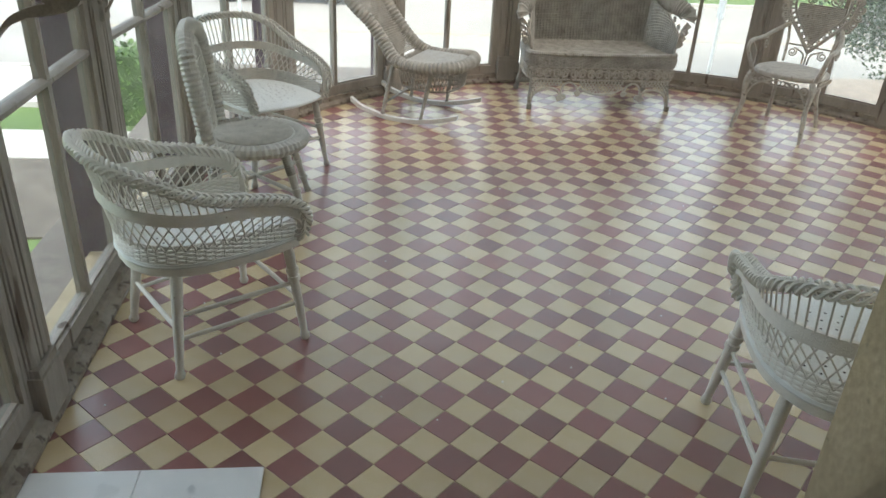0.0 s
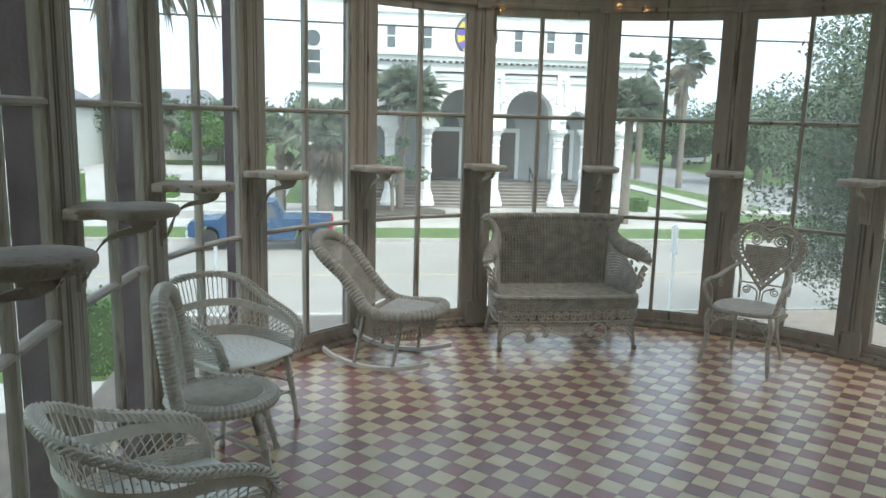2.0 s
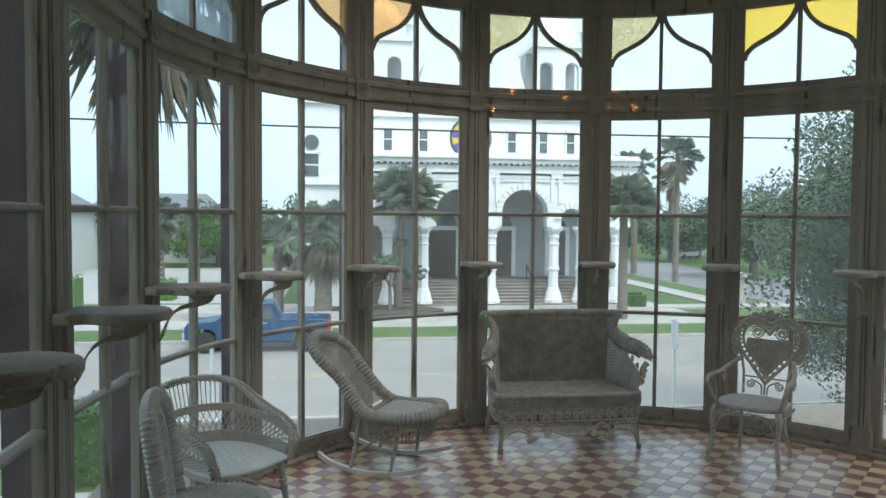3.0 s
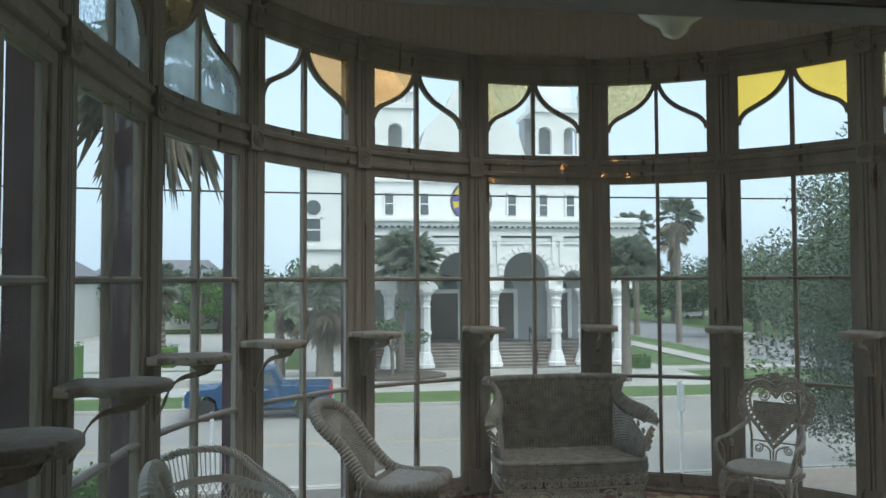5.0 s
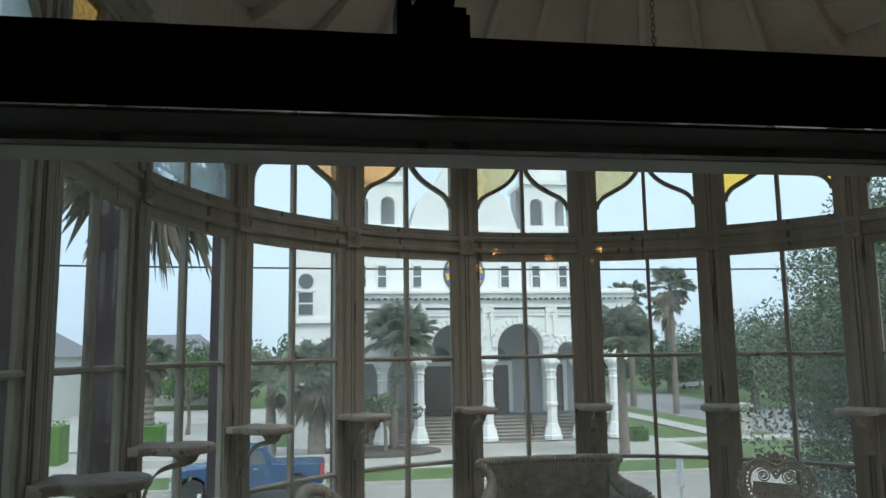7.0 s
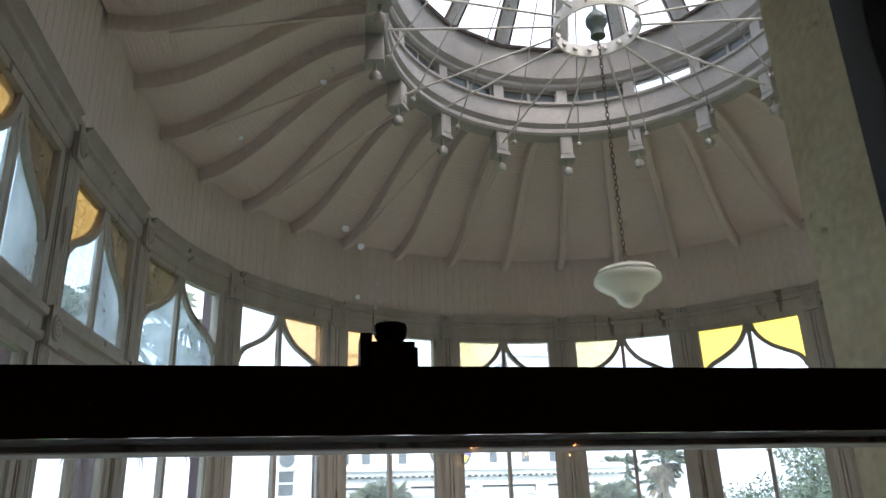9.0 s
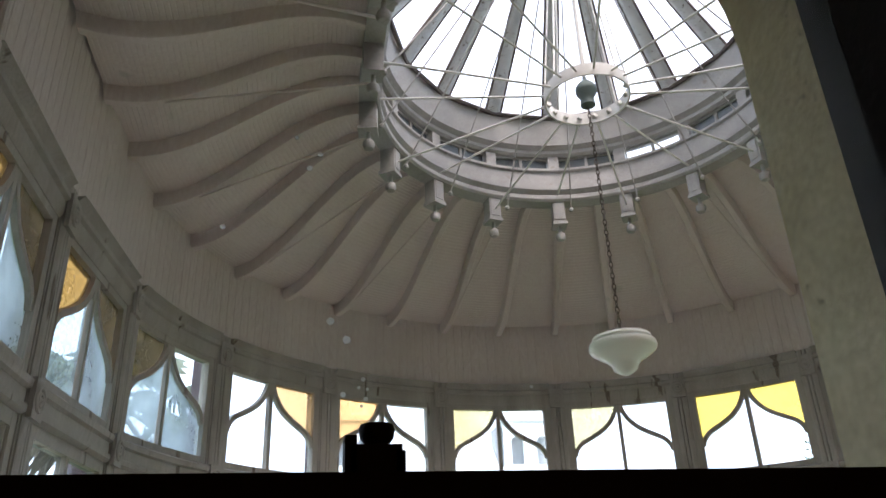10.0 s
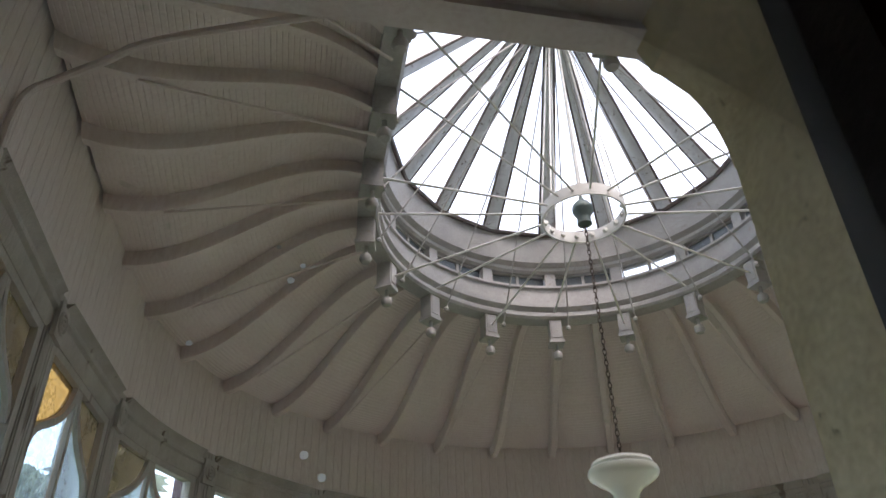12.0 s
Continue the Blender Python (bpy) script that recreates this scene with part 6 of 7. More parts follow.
# ---------- rocking chair ----------
def make_rocker(at):
    ch = thing("rocking_chair", at, "greyed wicker rocking chair with high reclined back on worn runners", "rocking chair")
    # the roll runs from the head of the back round the front of the seat
    half = [(0.0, 0.44, 0.44), (0.13, 0.43, 0.44), (0.22, 0.36, 0.435), (0.255, 0.22, 0.42), (0.25, 0.06, 0.415), (0.235, -0.06, 0.45), (0.205, -0.16, 0.55), (0.20, -0.27, 0.68), (0.235, -0.375, 0.785), (0.22, -0.447, 0.852), (0.165, -0.505, 0.905), (0.085, -0.54, 0.935), (0, -0.552, 0.945)]
    path = smooth_path(half, 6)
    whole = path + [Vector((-p.x, p.y, p.z)) for p in reversed(path[1:-1])]
    b = Build()
    wrapped(b, whole, 0.05, 0.03, 10, True)
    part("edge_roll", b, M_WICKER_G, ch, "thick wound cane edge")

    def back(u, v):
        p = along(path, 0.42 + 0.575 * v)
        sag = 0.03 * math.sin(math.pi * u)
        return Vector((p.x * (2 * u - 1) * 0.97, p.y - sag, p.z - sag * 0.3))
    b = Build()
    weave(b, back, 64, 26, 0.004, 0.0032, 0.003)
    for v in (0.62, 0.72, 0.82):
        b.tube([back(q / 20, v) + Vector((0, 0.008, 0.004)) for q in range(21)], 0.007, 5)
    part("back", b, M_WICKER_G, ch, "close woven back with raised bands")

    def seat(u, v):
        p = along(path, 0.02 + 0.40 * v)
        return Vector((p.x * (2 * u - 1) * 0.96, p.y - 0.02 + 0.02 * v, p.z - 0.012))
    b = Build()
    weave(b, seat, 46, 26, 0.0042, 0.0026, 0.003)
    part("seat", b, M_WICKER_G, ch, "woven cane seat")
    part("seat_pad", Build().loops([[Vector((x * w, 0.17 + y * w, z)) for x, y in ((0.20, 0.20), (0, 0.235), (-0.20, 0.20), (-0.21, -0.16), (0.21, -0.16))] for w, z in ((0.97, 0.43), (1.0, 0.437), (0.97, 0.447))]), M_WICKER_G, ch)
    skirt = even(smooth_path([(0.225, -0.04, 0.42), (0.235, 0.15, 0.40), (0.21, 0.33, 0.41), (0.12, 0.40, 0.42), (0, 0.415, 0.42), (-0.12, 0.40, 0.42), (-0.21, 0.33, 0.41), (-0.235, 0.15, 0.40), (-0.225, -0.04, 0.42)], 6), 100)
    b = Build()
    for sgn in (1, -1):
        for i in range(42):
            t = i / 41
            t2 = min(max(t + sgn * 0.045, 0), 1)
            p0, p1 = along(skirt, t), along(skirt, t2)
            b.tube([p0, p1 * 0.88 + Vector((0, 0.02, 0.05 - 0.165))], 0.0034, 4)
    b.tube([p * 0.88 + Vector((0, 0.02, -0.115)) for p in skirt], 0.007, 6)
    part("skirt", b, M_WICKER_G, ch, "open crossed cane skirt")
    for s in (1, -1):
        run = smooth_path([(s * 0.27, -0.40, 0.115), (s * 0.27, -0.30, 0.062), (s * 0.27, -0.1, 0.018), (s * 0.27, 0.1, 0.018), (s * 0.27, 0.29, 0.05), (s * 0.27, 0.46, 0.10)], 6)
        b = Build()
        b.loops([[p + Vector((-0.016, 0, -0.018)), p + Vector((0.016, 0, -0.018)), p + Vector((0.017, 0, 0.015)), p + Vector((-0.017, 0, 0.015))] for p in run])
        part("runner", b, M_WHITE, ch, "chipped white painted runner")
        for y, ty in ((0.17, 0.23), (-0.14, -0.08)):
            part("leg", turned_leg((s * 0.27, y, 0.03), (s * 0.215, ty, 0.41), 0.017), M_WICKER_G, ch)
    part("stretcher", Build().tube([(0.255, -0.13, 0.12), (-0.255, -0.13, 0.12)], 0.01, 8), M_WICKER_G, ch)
    return ch


make_rocker(facing(0.09, 3.92, 0.89, -0.45))


# ---------- settee ----------
def ribbed(b, f, rows, ribs, face=1.0, rib_r=0.0075, r=0.0044):
    """Close weave over stout upright ribs that stand proud of the surface."""
    weave(b, f, rows, ribs, r, 0.0052, 0.003)
    e = 1e-3
    for k in range(ribs + 1):
        line = []
        for q in range(9):
            u, v = k / ribs, q / 8
            n = (f(min(u + e, 1), v) - f(max(u - e, 0), v)).cross(f(u, min(v + e, 1)) - f(u, max(v - e, 0))).normalized()
            line.append(f(u, v) + n * 0.004 * face)
        b.tube(line, rib_r, 5)
    return b


def make_settee(at):
    st = thing("settee", at, "greyed wicker settee with rolled arms, lace skirt and woven diamonds", "settee")

    def back(u, v):
        flare = max(v - 0.70, 0) / 0.30
        return Vector(((2 * u - 1) * (0.475 + 0.085 * flare ** 1.6), -0.30 - 0.055 * v, 0.42 + 0.60 * v))
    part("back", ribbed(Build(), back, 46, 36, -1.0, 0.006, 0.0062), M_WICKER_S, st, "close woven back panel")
    # added backing sheet: keeps window light from showing through the weave
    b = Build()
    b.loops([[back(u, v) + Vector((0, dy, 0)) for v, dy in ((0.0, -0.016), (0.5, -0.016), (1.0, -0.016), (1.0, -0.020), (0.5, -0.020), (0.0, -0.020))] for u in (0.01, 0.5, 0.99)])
    part("back_gap_sheet", b, M_WICKER_S, st, "sheet added to close the gaps of the woven back", None)
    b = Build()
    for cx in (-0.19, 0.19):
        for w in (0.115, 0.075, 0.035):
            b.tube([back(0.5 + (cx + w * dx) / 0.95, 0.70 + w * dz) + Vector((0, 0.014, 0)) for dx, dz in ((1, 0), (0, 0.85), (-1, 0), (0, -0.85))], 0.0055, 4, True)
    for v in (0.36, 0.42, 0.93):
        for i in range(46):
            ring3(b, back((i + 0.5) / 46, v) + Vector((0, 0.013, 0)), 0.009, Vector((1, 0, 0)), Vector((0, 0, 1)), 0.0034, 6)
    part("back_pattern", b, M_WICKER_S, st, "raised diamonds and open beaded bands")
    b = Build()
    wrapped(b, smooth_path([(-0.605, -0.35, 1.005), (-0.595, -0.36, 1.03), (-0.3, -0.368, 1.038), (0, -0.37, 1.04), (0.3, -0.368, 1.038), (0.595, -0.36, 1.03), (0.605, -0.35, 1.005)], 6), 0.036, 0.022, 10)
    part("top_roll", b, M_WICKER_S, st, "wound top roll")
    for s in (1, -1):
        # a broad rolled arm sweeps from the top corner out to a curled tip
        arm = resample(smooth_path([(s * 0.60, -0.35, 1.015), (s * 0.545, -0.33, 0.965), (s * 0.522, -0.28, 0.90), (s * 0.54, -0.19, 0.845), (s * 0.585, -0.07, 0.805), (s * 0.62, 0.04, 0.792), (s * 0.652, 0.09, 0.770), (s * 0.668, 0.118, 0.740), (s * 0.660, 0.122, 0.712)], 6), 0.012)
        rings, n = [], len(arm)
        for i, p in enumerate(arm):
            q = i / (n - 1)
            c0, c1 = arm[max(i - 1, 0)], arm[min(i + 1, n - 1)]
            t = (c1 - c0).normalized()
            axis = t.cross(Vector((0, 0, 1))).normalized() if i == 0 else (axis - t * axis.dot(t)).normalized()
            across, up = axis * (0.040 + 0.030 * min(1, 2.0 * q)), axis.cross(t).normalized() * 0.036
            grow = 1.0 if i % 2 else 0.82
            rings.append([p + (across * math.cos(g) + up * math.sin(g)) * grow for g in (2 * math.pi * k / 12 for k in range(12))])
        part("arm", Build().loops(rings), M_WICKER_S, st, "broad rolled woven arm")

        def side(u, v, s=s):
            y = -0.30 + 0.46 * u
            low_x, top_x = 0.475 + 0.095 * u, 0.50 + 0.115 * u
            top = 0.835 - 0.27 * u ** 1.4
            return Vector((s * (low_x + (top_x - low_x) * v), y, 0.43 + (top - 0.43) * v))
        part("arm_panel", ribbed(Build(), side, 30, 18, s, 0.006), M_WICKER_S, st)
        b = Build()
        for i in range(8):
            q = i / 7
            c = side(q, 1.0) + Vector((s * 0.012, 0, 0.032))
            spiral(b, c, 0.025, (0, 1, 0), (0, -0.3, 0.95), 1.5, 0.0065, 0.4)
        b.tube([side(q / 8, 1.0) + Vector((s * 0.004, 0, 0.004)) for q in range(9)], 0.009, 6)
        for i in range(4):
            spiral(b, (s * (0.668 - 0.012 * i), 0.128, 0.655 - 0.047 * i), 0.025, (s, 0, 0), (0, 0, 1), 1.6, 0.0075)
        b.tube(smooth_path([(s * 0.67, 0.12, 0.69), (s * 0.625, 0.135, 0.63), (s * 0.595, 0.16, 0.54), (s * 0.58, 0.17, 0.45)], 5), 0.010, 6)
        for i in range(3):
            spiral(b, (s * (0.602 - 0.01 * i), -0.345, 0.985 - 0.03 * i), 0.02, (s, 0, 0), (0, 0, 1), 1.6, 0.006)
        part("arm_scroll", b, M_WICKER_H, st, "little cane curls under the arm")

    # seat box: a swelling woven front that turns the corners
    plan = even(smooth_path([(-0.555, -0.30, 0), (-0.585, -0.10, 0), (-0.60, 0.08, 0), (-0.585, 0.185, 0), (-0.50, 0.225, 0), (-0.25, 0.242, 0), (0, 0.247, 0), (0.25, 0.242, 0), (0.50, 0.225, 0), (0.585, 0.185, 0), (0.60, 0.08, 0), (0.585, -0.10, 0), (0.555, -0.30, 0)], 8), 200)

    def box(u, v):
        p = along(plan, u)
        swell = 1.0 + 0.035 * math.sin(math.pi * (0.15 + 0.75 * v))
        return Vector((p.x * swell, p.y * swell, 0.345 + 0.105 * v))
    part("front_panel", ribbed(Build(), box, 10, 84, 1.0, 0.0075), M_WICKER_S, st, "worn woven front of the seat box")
    # added dark sheet: its colour gives the shade seen in the weave's gaps
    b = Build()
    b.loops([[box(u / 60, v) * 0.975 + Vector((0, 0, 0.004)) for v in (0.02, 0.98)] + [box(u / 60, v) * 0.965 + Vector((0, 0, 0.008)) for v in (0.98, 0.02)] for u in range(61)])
    part("front_shade_sheet", b, M_WICKER_D, st, "dark sheet added as shade behind the front weave", None)
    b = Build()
    wrapped(b, [Vector((p.x * 1.0, p.y * 1.0, 0.445)) for p in plan], 0.022, 0.016, 8)
    part("seat_roll", b, M_WICKER_S, st, "wound seat edge")

    def seat(u, v):
        return Vector(((2 * u - 1) * 0.575, -0.32 + 0.55 * v, 0.447 - 0.012 * math.sin(math.pi * v)))
    part("seat", weave(Build(), seat, 44, 48, 0.0052, 0.003, 0.0032), M_WICKER_S, st, "flat woven seat")
    # band of scrolls round the box
    b = Build()
    N = 28
    for i in range(N):
        t = 0.06 + 0.88 * (i + 0.5) / N
        p, q = along(plan, t), along(plan, min(t + 0.01, 1))
        ax = (q - p).normalized() * (1 if i % 2 else -1)
        spiral(b, (p.x * 1.01, p.y * 1.02, 0.293), 0.036, ax, (0, 0, 1), 1.6, 0.008, 0.6)
        b.tube([p + Vector((0, 0, 0.335)), p - ax * 0.02 + Vector((0, 0, 0.25))], 0.006, 4)
    for z in (0.343, 0.245):
        b.tube([Vector((p.x, p.y, z)) for p in plan[8:-8:4]], 0.008, 6)
    part("scroll_band", b, M_WICKER_H, st, "band of cane scrolls")
    # scalloped lattice skirt
    b = Build()
    y0 = 0.232

    def lattice(x0, x1, low):
        """Crossed canes between the band and a curved lower edge low(x)."""
        n = int(abs(x1 - x0) / 0.027)
        for i in range(-4, n + 5):
            for sg in (1, -1):
                pts = []
                for k in range(9):
                    z = 0.243 - 0.0165 * k
                    x = x0 + (x1 - x0) * i / n + sg * (0.243 - z) * 0.75
                    if min(x0, x1) <= x <= max(x0, x1) and z >= low(x):
                        pts.append((x, y0 - 0.02 * abs(x / 0.6) ** 4, z))
                if len(pts) > 1:
                    b.tube(pts, 0.0052, 4)
    lattice(-0.185, 0.185, lambda x: 0.128 + 1.6 * x * x)
    b.tube([(x / 50, y0, max(0.128 + 1.6 * (x / 50) ** 2, 0.12)) for x in range(-9, 10)], 0.010, 6)
    for s in (1, -1):
        lattice(s * 0.32, s * 0.565, lambda x: 0.178 - 0.0 if abs(x) < 0.44 else 0.178 - 6.5 * (abs(x) - 0.44) ** 2)
        b.tube(smooth_path([(s * 0.568, y0 - 0.015, 0.075), (s * 0.545, y0 - 0.015, 0.115), (s * 0.50, y0 - 0.01, 0.155), (s * 0.43, y0, 0.176), (s * 0.365, y0, 0.158), (s * 0.335, y0, 0.118)], 5), 0.011, 6)
        b.tube(smooth_path([(s * 0.33, y0, 0.12), (s * 0.315, y0, 0.19), (s * 0.27, y0, 0.222), (s * 0.215, y0, 0.20), (s * 0.19, y0, 0.16)], 5), 0.009, 6)
        for cx, cz in ((0.338, 0.092), (0.308, 0.105), (0.192, 0.135)):
            spiral(b, (s * cx, y0 + 0.004, cz), 0.023, (s, 0, 0), (0, 0, 1), 1.8, 0.009)
    part("lace_skirt", b, M_WICKER_M, st, "scalloped cane lace skirt")
    for s in (1, -1):
        for y, fy in ((0.19, 0.235), (-0.27, -0.36)):
            leg = part("leg", Build().tube(smooth_path([(s * 0.55, y, 0.33), (s * 0.555, y, 0.20), (s * 0.568, y * 0.5 + fy * 0.5, 0.09), (s * 0.575, fy, 0.0)], 4), [0.026] * 5 + [0.023] * 4 + [0.018] * 4, 8), M_WICKER_S, st)
            part("foot", Build().lathe([(0.018, 0.0), (0.022, 0.004), (0.022, 0.04)], 10, Matrix.Translation((s * 0.575, fy, 0))), M_WICKER_D, leg, "bare dark foot")
    return st


make_settee(pose(1.605, 4.29, 0, 0, 0, 180.0))


# ---------- heart-backed chair ----------
def make_heart_chair(at):
    ch = thing("heart_chair", at, "ornate greyed wicker armchair with heart-shaped back and curled fretwork", "chair")
    T, UP = Vector((1, 0, 0)), Vector((0, -0.22, 0.975))
    O = Vector((0, -0.235, 0.47))

    def bk(x, h):
        return O + T * (x * 0.98) + UP * (h * 0.945)
    heart = [(0.0, 0.16), (0.09, 0.28), (0.17, 0.38), (0.205, 0.47), (0.185, 0.56), (0.12, 0.60), (0.05, 0.575), (0.0, 0.51)]
    full = smooth_path([bk(x, h) for x, h in heart], 6)
    full += [p for p in smooth_path([bk(-x, h) for x, h in reversed(heart)], 6)][1:-1]
    outer_h = [(0.0, 0.10), (0.11, 0.235), (0.21, 0.36), (0.245, 0.47), (0.225, 0.58), (0.15, 0.645), (0.07, 0.64), (0.0, 0.60)]
    outer = smooth_path([bk(x, h) for x, h in outer_h], 6)
    outer += [p for p in smooth_path([bk(-x, h) for x, h in reversed(outer_h)], 6)][1:-1]
    b = Build()
    wrapped(b, outer, 0.016, 0.009, 6, True)
    wrapped(b, full, 0.012, 0.009, 6, True)
    part("heart_frame", b, M_WICKER_H, ch, "double heart of wound cane")
    b = Build()
    for i in range(41):
        x = -0.17 + 0.34 * i / 40
        lo = 0.16 + abs(x) * 1.25 + 0.015
        hi = 0.47
        if hi > lo + 0.02:
            b.tube([bk(x, lo), bk(x, hi)], 0.005, 4)
    for i in range(20):
        h = 0.20 + 0.27 * i / 19
        w = min((h - 0.165) / 1.25, 0.175)
        if w > 0.01:
            b.tube([bk(-w, h) + Vector((0, 0.004, 0)), bk(w, h) + Vector((0, 0.004, 0))], 0.0045, 4)
    part("heart_panel", b, M_WICKER_H, ch, "close woven heart panel")
    b = Build()
    for s in (1, -1):
        spiral(b, bk(s * 0.095, 0.525), 0.055, T * s, UP, 2.2, 0.006, 0.5)
        spiral(b, bk(s * 0.095, 0.525), 0.03, T * -s, UP, 1.5, 0.005)
    for i in range(0, len(outer), 2):
        p, q_ = outer[i], full[int(i * len(full) / len(outer)) % len(full)]
        ring3(b, p.lerp(q_, 0.5), 0.019, T, UP, 0.0075, 8)
    part("fretwork", b, M_WICKER_H, ch, "rings and spirals between the hearts")
    b = Build()
    for i in range(19):
        a = radians(-35 + 250 * i / 18)
        c = bk(0.275 * math.cos(a), 0.45 + 0.235 * math.sin(a))
        spiral(b, c, 0.034, T, UP, 1.7, 0.0085, i)
    spiral(b, bk(0, 0.70), 0.024, T, UP, 1.5, 0.007)
    part("edge_curl", b, M_WICKER_H, ch, "row of cane curls round the back")
    b = Build()
    for s in (1, -1):
        b.tube(smooth_path([bk(s * 0.02, 0.0), bk(s * 0.03, 0.08), bk(s * 0.10, 0.12)], 6), 0.007, 6)
        spiral(b, bk(s * 0.115, 0.085), 0.036, T * s, UP, 1.7, 0.006, 1.6)
        b.tube([bk(s * 0.165, 0.0), bk(s * 0.175, 0.18), bk(s * 0.215, 0.36)], 0.011, 7)
    b.tube([bk(-0.17, 0.145), bk(0.17, 0.145)], 0.007, 6)
    b.tube([bk(0, 0), bk(0, 0.12)], 0.007, 6)
    part("back_post", b, M_WICKER_H, ch)
    b = Build()
    loop = [Vector((0.25 * math.copysign(abs(math.cos(a)) ** 0.75, math.cos(a)), 0.235 * math.copysign(abs(math.sin(a)) ** 0.8, math.sin(a)), 0)) for a in (2 * math.pi * i / 36 for i in range(36))]
    b.loops([[Vector((p.x * w, p.y * w, z)) for p in loop] for w, z in ((0.95, 0.43), (1.02, 0.437), (1.04, 0.45), (1.02, 0.463), (0.97, 0.468), (0.7, 0.466))])
    part("seat", b, M_WICKER_H, ch, "close cane seat")
    for s in (1, -1):
        b = Build()
        b.tube(smooth_path([bk(s * 0.20, 0.30), (s * 0.25, -0.16, 0.70), (s * 0.275, -0.02, 0.665), (s * 0.29, 0.12, 0.66), (s * 0.29, 0.19, 0.645), (s * 0.285, 0.215, 0.60), (s * 0.26, 0.19, 0.52), (s * 0.235, 0.17, 0.45)], 5), 0.016, 8)
        part("arm", b, M_WICKER_H, ch, "bent wound arm")
        b = Build()
        spiral(b, (s * 0.265, -0.08, 0.61), 0.05, (0, 1, 0), (0, 0, 1), 1.5, 0.006, 1.0)
        b.tube(smooth_path([(s * 0.28, 0.14, 0.645), (s * 0.27, 0.07, 0.56), (s * 0.25, 0.13, 0.46)], 5), 0.006, 6)
        part("arm_curl", b, M_WICKER_H, ch)
    for s in (1, -1):
        part("leg", Build().tube(smooth_path([(s * 0.225, 0.19, 0.44), (s * 0.245, 0.215, 0.36), (s * 0.235, 0.215, 0.22), (s * 0.255, 0.25, 0.08), (s * 0.262, 0.262, 0.0)], 4), [0.022] * 6 + [0.019] * 8 + [0.014] * 3, 8), M_WICKER_H, ch)
        part("leg", Build().tube(smooth_path([(s * 0.165, -0.20, 0.44), (s * 0.165, -0.215, 0.25), (s * 0.19, -0.28, 0.06), (s * 0.197, -0.29, 0.0)], 4), 0.016, 8), M_WICKER_H, ch)
    b = Build()
    for s in (1, -1):
        for y0, y1 in ((0.17, 0.0),):
            b.tube(smooth_path([(s * 0.24, 0.21, 0.26), (s * 0.245, 0.12, 0.38), (s * 0.24, 0.0, 0.425)], 5), 0.007, 5)
        b.tube(smooth_path([(s * 0.235, 0.215, 0.24), (s * 0.17, 0.225, 0.36), (s * 0.04, 0.23, 0.42)], 5), 0.008, 5)
        spiral(b, (s * 0.19, 0.225, 0.375), 0.035, (s, 0, 0), (0, 0, 1), 1.6, 0.006)
        spiral(b, (s * 0.242, 0.14, 0.375), 0.035, (0, 1, 0), (0, 0, 1), 1.6, 0.006)
    for i in range(9):
        ring3(b, (-0.13 + 0.26 * i / 8, 0.232, 0.405), 0.017, (1, 0, 0), (0, 0, 1), 0.0045, 8)
    for s in (1, -1):
        for i in range(7):
            ring3(b, (s * 0.247, 0.10 - 0.26 * i / 6, 0.405), 0.017, (0, 1, 0), (0, 0, 1), 0.0045, 8)
    b.tube([(-0.2, 0.228, 0.385), (0.2, 0.228, 0.385)], 0.005, 5)
    part("apron_fretwork", b, M_WICKER_H, ch, "curled cane brackets and rings below the seat")
    return ch


make_heart_chair(facing(2.94, 3.65, -0.74, -0.67))


# ---------- shelves on the posts ----------
def make_shelf(f):
    u = HALF_BAY
    sh = thing("bracket_shelf", label="weathered half-round wooden shelf on a scrolled bracket", category="shelf", group="shelves on the posts")
    z = 1.48
    b = Build()
    out = [(-0.15, 0.062), (-0.155, 0.12), (-0.125, 0.155), (-0.118, 0.185)] + [(-0.165 * math.cos(t_), 0.315 + 0.165 * math.sin(t_)) for t_ in (math.radians(-35 + 250 * i / 20) for i in range(21))] + [(0.118, 0.185), (0.125, 0.155), (0.155, 0.12), (0.15, 0.062)]
    b.loops([[f(u + e * w, 0.062 + (d - 0.062) * w, z + h) for e, d in out] for w, h in ((0.93, -0.046), (0.985, -0.040), (1.0, -0.030), (1.0, -0.010), (0.985, -0.002), (0.97, 0.0))])
    part("shelf_board", b, M_SHELF, sh)
    b = Build()
    top_ = smooth_path([(0.066, 0, -0.33), (0.10, 0, -0.30), (0.13, 0, -0.21), (0.18, 0, -0.145), (0.25, 0, -0.115), (0.33, 0, -0.10), (0.385, 0, -0.075), (0.37, 0, -0.05)], 5)
    b.loops([[f(u + e, p.x + n_ * 0.6, z + p.z + n_) for e, n_ in ((-0.02, -0.017), (0.02, -0.017), (0.02, 0.017), (-0.02, 0.017))] for p in top_])
    b.loops([[f(u + e, d, z_) for d, z_ in ((0.24, z - 0.046), (0.40, z - 0.046), (0.385, z - 0.075), (0.30, z - 0.10))] for e in (-0.019, 0.019)])
    part("scroll_bracket", b, M_SHELF, sh)
    b = Build()
    strip(b, f, u - 0.04, u + 0.04, 0.0625, 0.08, z - 0.36, z - 0.043)
    part("back_plate", b, M_SHELF, sh)
    return sh


M_SHELF = material("weathered_shelf_wood", (0.289, 0.250, 0.209), (0.428, 0.370, 0.314), 0.7, 10, 90, 0.5, wear=(0.17, 0.14, 0.11), wear_at=0.62)
for f in BAYS[:-1]:
    make_shelf(f)


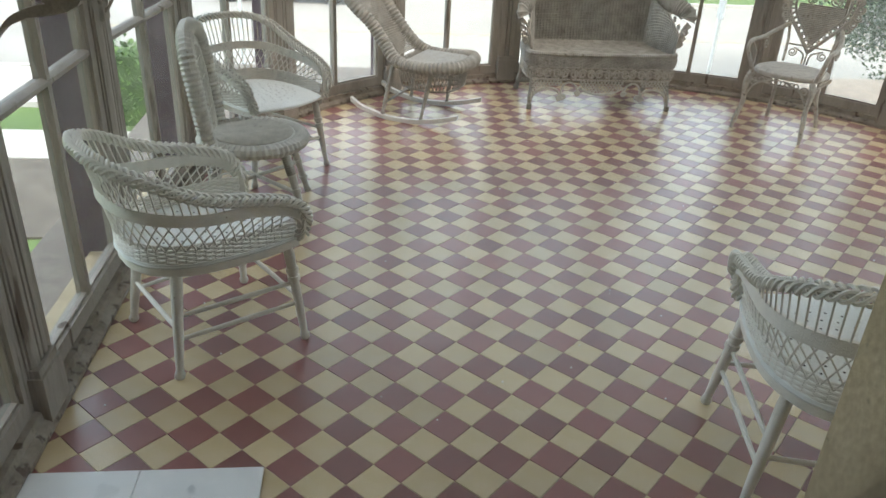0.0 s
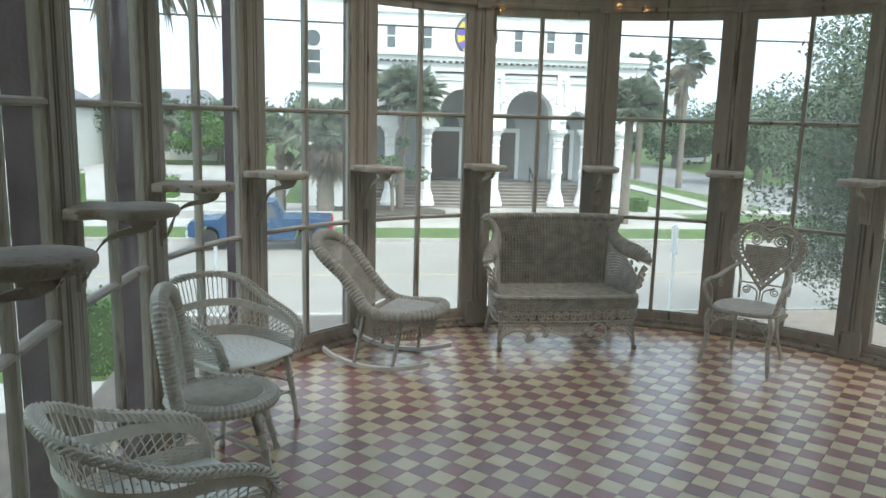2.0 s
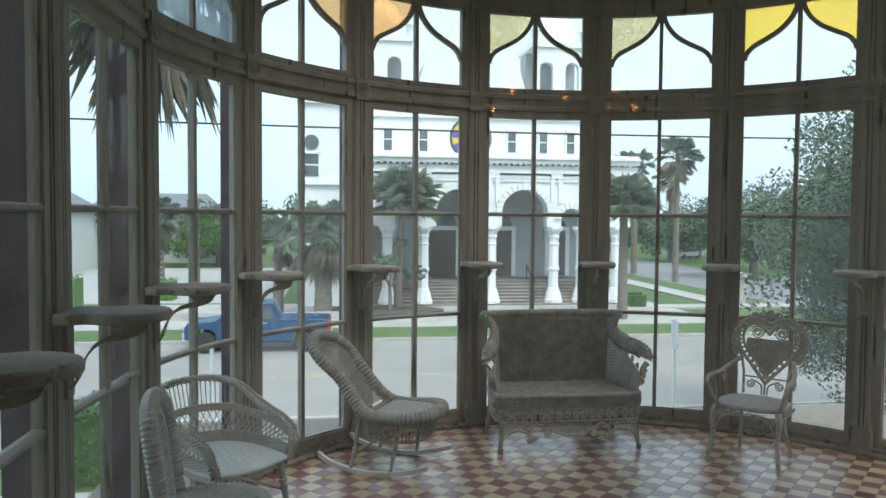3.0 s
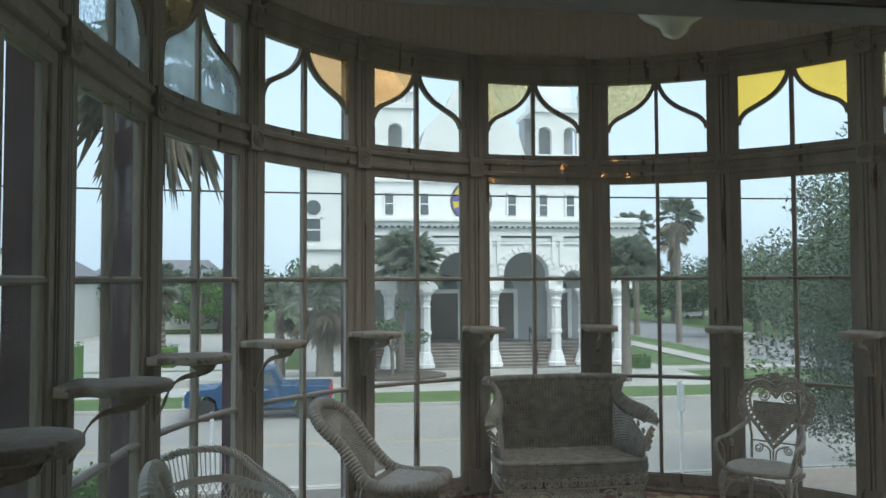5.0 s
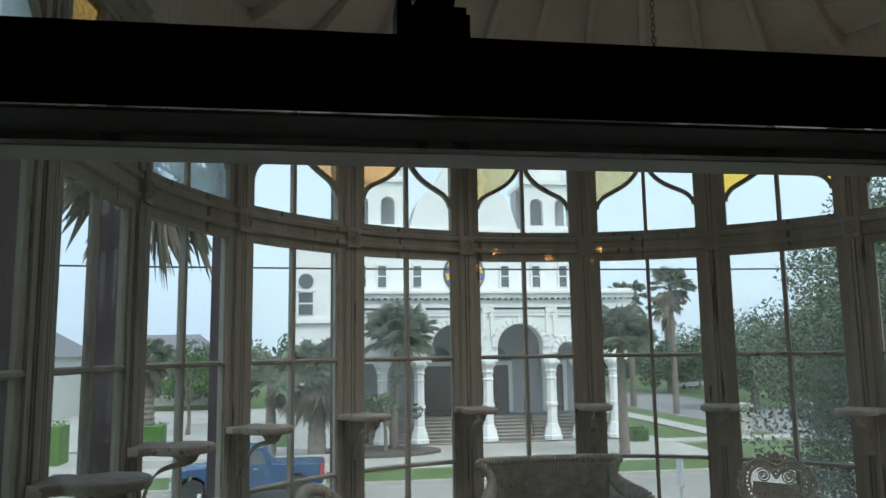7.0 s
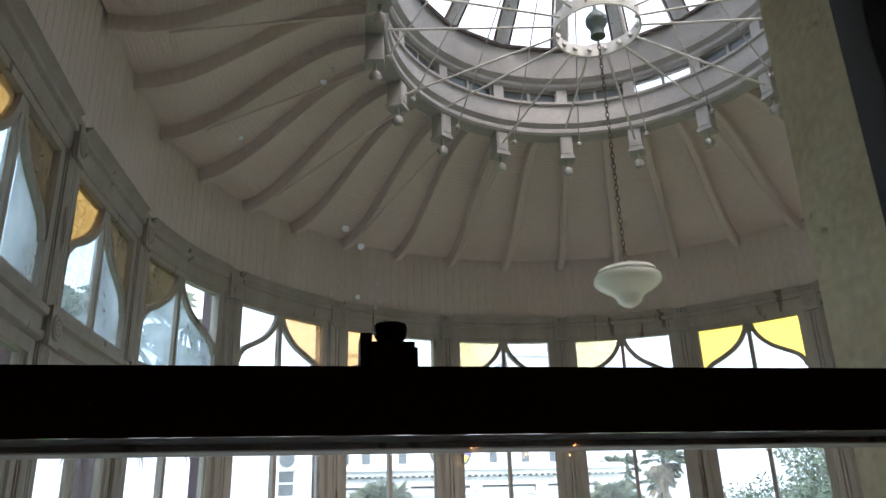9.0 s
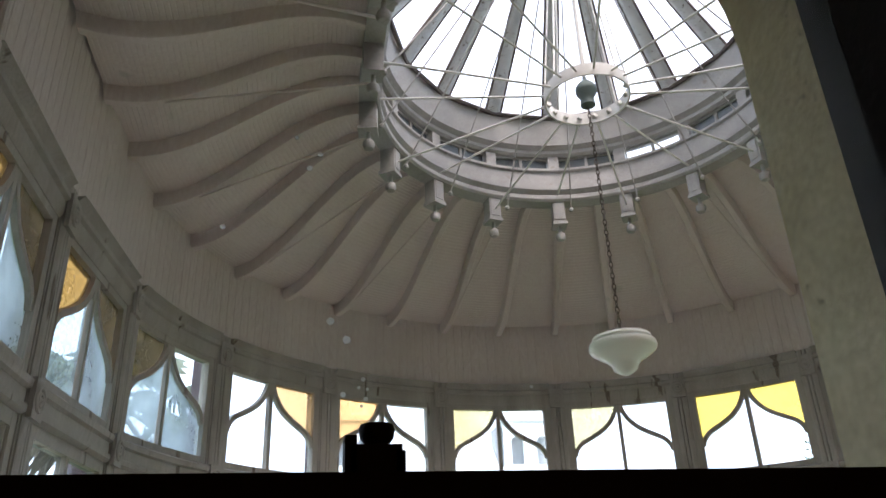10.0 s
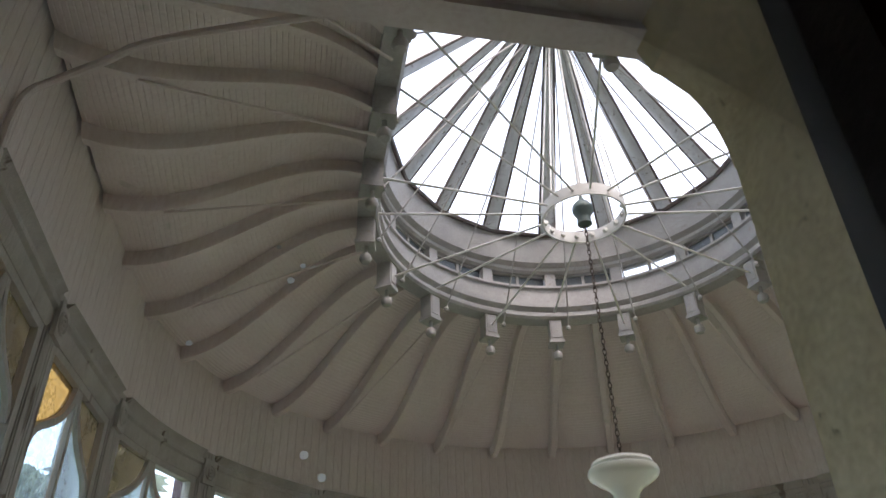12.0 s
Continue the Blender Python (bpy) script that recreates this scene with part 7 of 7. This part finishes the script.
# ---------- pendant lamp ----------
pend = thing("pendant_lamp", Matrix.Translation((CX, CY, 0)), "white milk-glass pendant bowl on a long dark chain", "lamp")
SH = [(0.02, 3.445), (0.06, 3.445), (0.10, 3.435), (0.165, 3.410), (0.17, 3.395), (0.155, 3.385), (0.19, 3.370), (0.195, 3.345), (0.185, 3.325), (0.15, 3.300), (0.10, 3.270), (0.075, 3.245), (0.065, 3.215), (0.035, 3.195), (0.01, 3.185)]
part("shade", Build().lathe(SH, 28), M_MILK, pend, "white milk-glass bowl")
b = Build()
z = 3.450
k = 0
while z < 5.030:
    b.tube([Vector((0.011 * math.cos(a), 0, z + 0.022 + 0.024 * math.sin(a))) if k % 2 else Vector((0, 0.011 * math.cos(a), z + 0.022 + 0.024 * math.sin(a))) for a in (2 * math.pi * j / 8 for j in range(8))], 0.0035, 4, True)
    z += 0.036
    k += 1
part("chain", b, M_CHAIN, pend, "dark rusty chain")
part("finial", Build().lathe([(0.02, 5.010), (0.05, 5.030), (0.045, 5.090), (0.07, 5.130), (0.072, 5.170), (0.05, 5.205), (0.02, 5.230), (0.01, 5.270)], 14), M_VERDIGRIS, pend, "green bronze ceiling cup")
part("hook_rod", Build().tube([(0, 0, 5.250), (0, 0, APEX - 0.1)], 0.007, 5), M_WHITE, pend)


# ---------- crumbs of plaster and paint on the floor ----------
rnd = random.Random(61)
b = Build()
for i in range(150):
    x, y = rnd.uniform(-1.3, 3.6), rnd.uniform(-0.4, 4.3)
    if not inside(x, y, 0.15) or (x < -0.6 and y < 0.1):
        continue
    s, a0 = rnd.uniform(0.002, 0.0055), rnd.uniform(0, 6.28)
    pts = [(x + s * rnd.uniform(0.6, 1.2) * math.cos(a0 + k * 1.257), y + s * rnd.uniform(0.6, 1.2) * math.sin(a0 + k * 1.257)) for k in range(5)]
    b.loops([[Vector((px, py, 0.0005)) for px, py in pts], [Vector((x + (px - x) * 0.7, y + (py - y) * 0.7, 0.001 + s * 0.7)) for px, py in pts]])
tagged(part("floor_crumbs", b, M_MARBLE, None, "", None), "pale crumbs of fallen paint scattered over the tiles", "debris", kind="stuff")

# ---------- floor tiles ----------
wob = random.Random(4)
far = [Build(), Build()]
for n_, (kind, cx, cy) in enumerate(spots):
    dz, ax, ay = wob.uniform(-0.0006, 0.0006), wob.uniform(-0.3, 0.3), wob.uniform(-0.3, 0.3)
    m = pose(cx, cy, dz, ax * 0.5, ay * 0.5, wob.uniform(-0.4, 0.4))
    if n_ < 300:
        ob = new("tile", tile_meshes[kind])
        ob.matrix_basis = m
        ob.parent = floor
    else:
        far[kind].add([m @ Vector(p) for p in tile_b.v], tile_b.f)
for bb, mm in zip(far, (M_RED_FAR, M_BUFF_FAR)):
    ob = part("tiles", bb, mm, floor, smooth=None)
    ob["kind"] = "stuff"
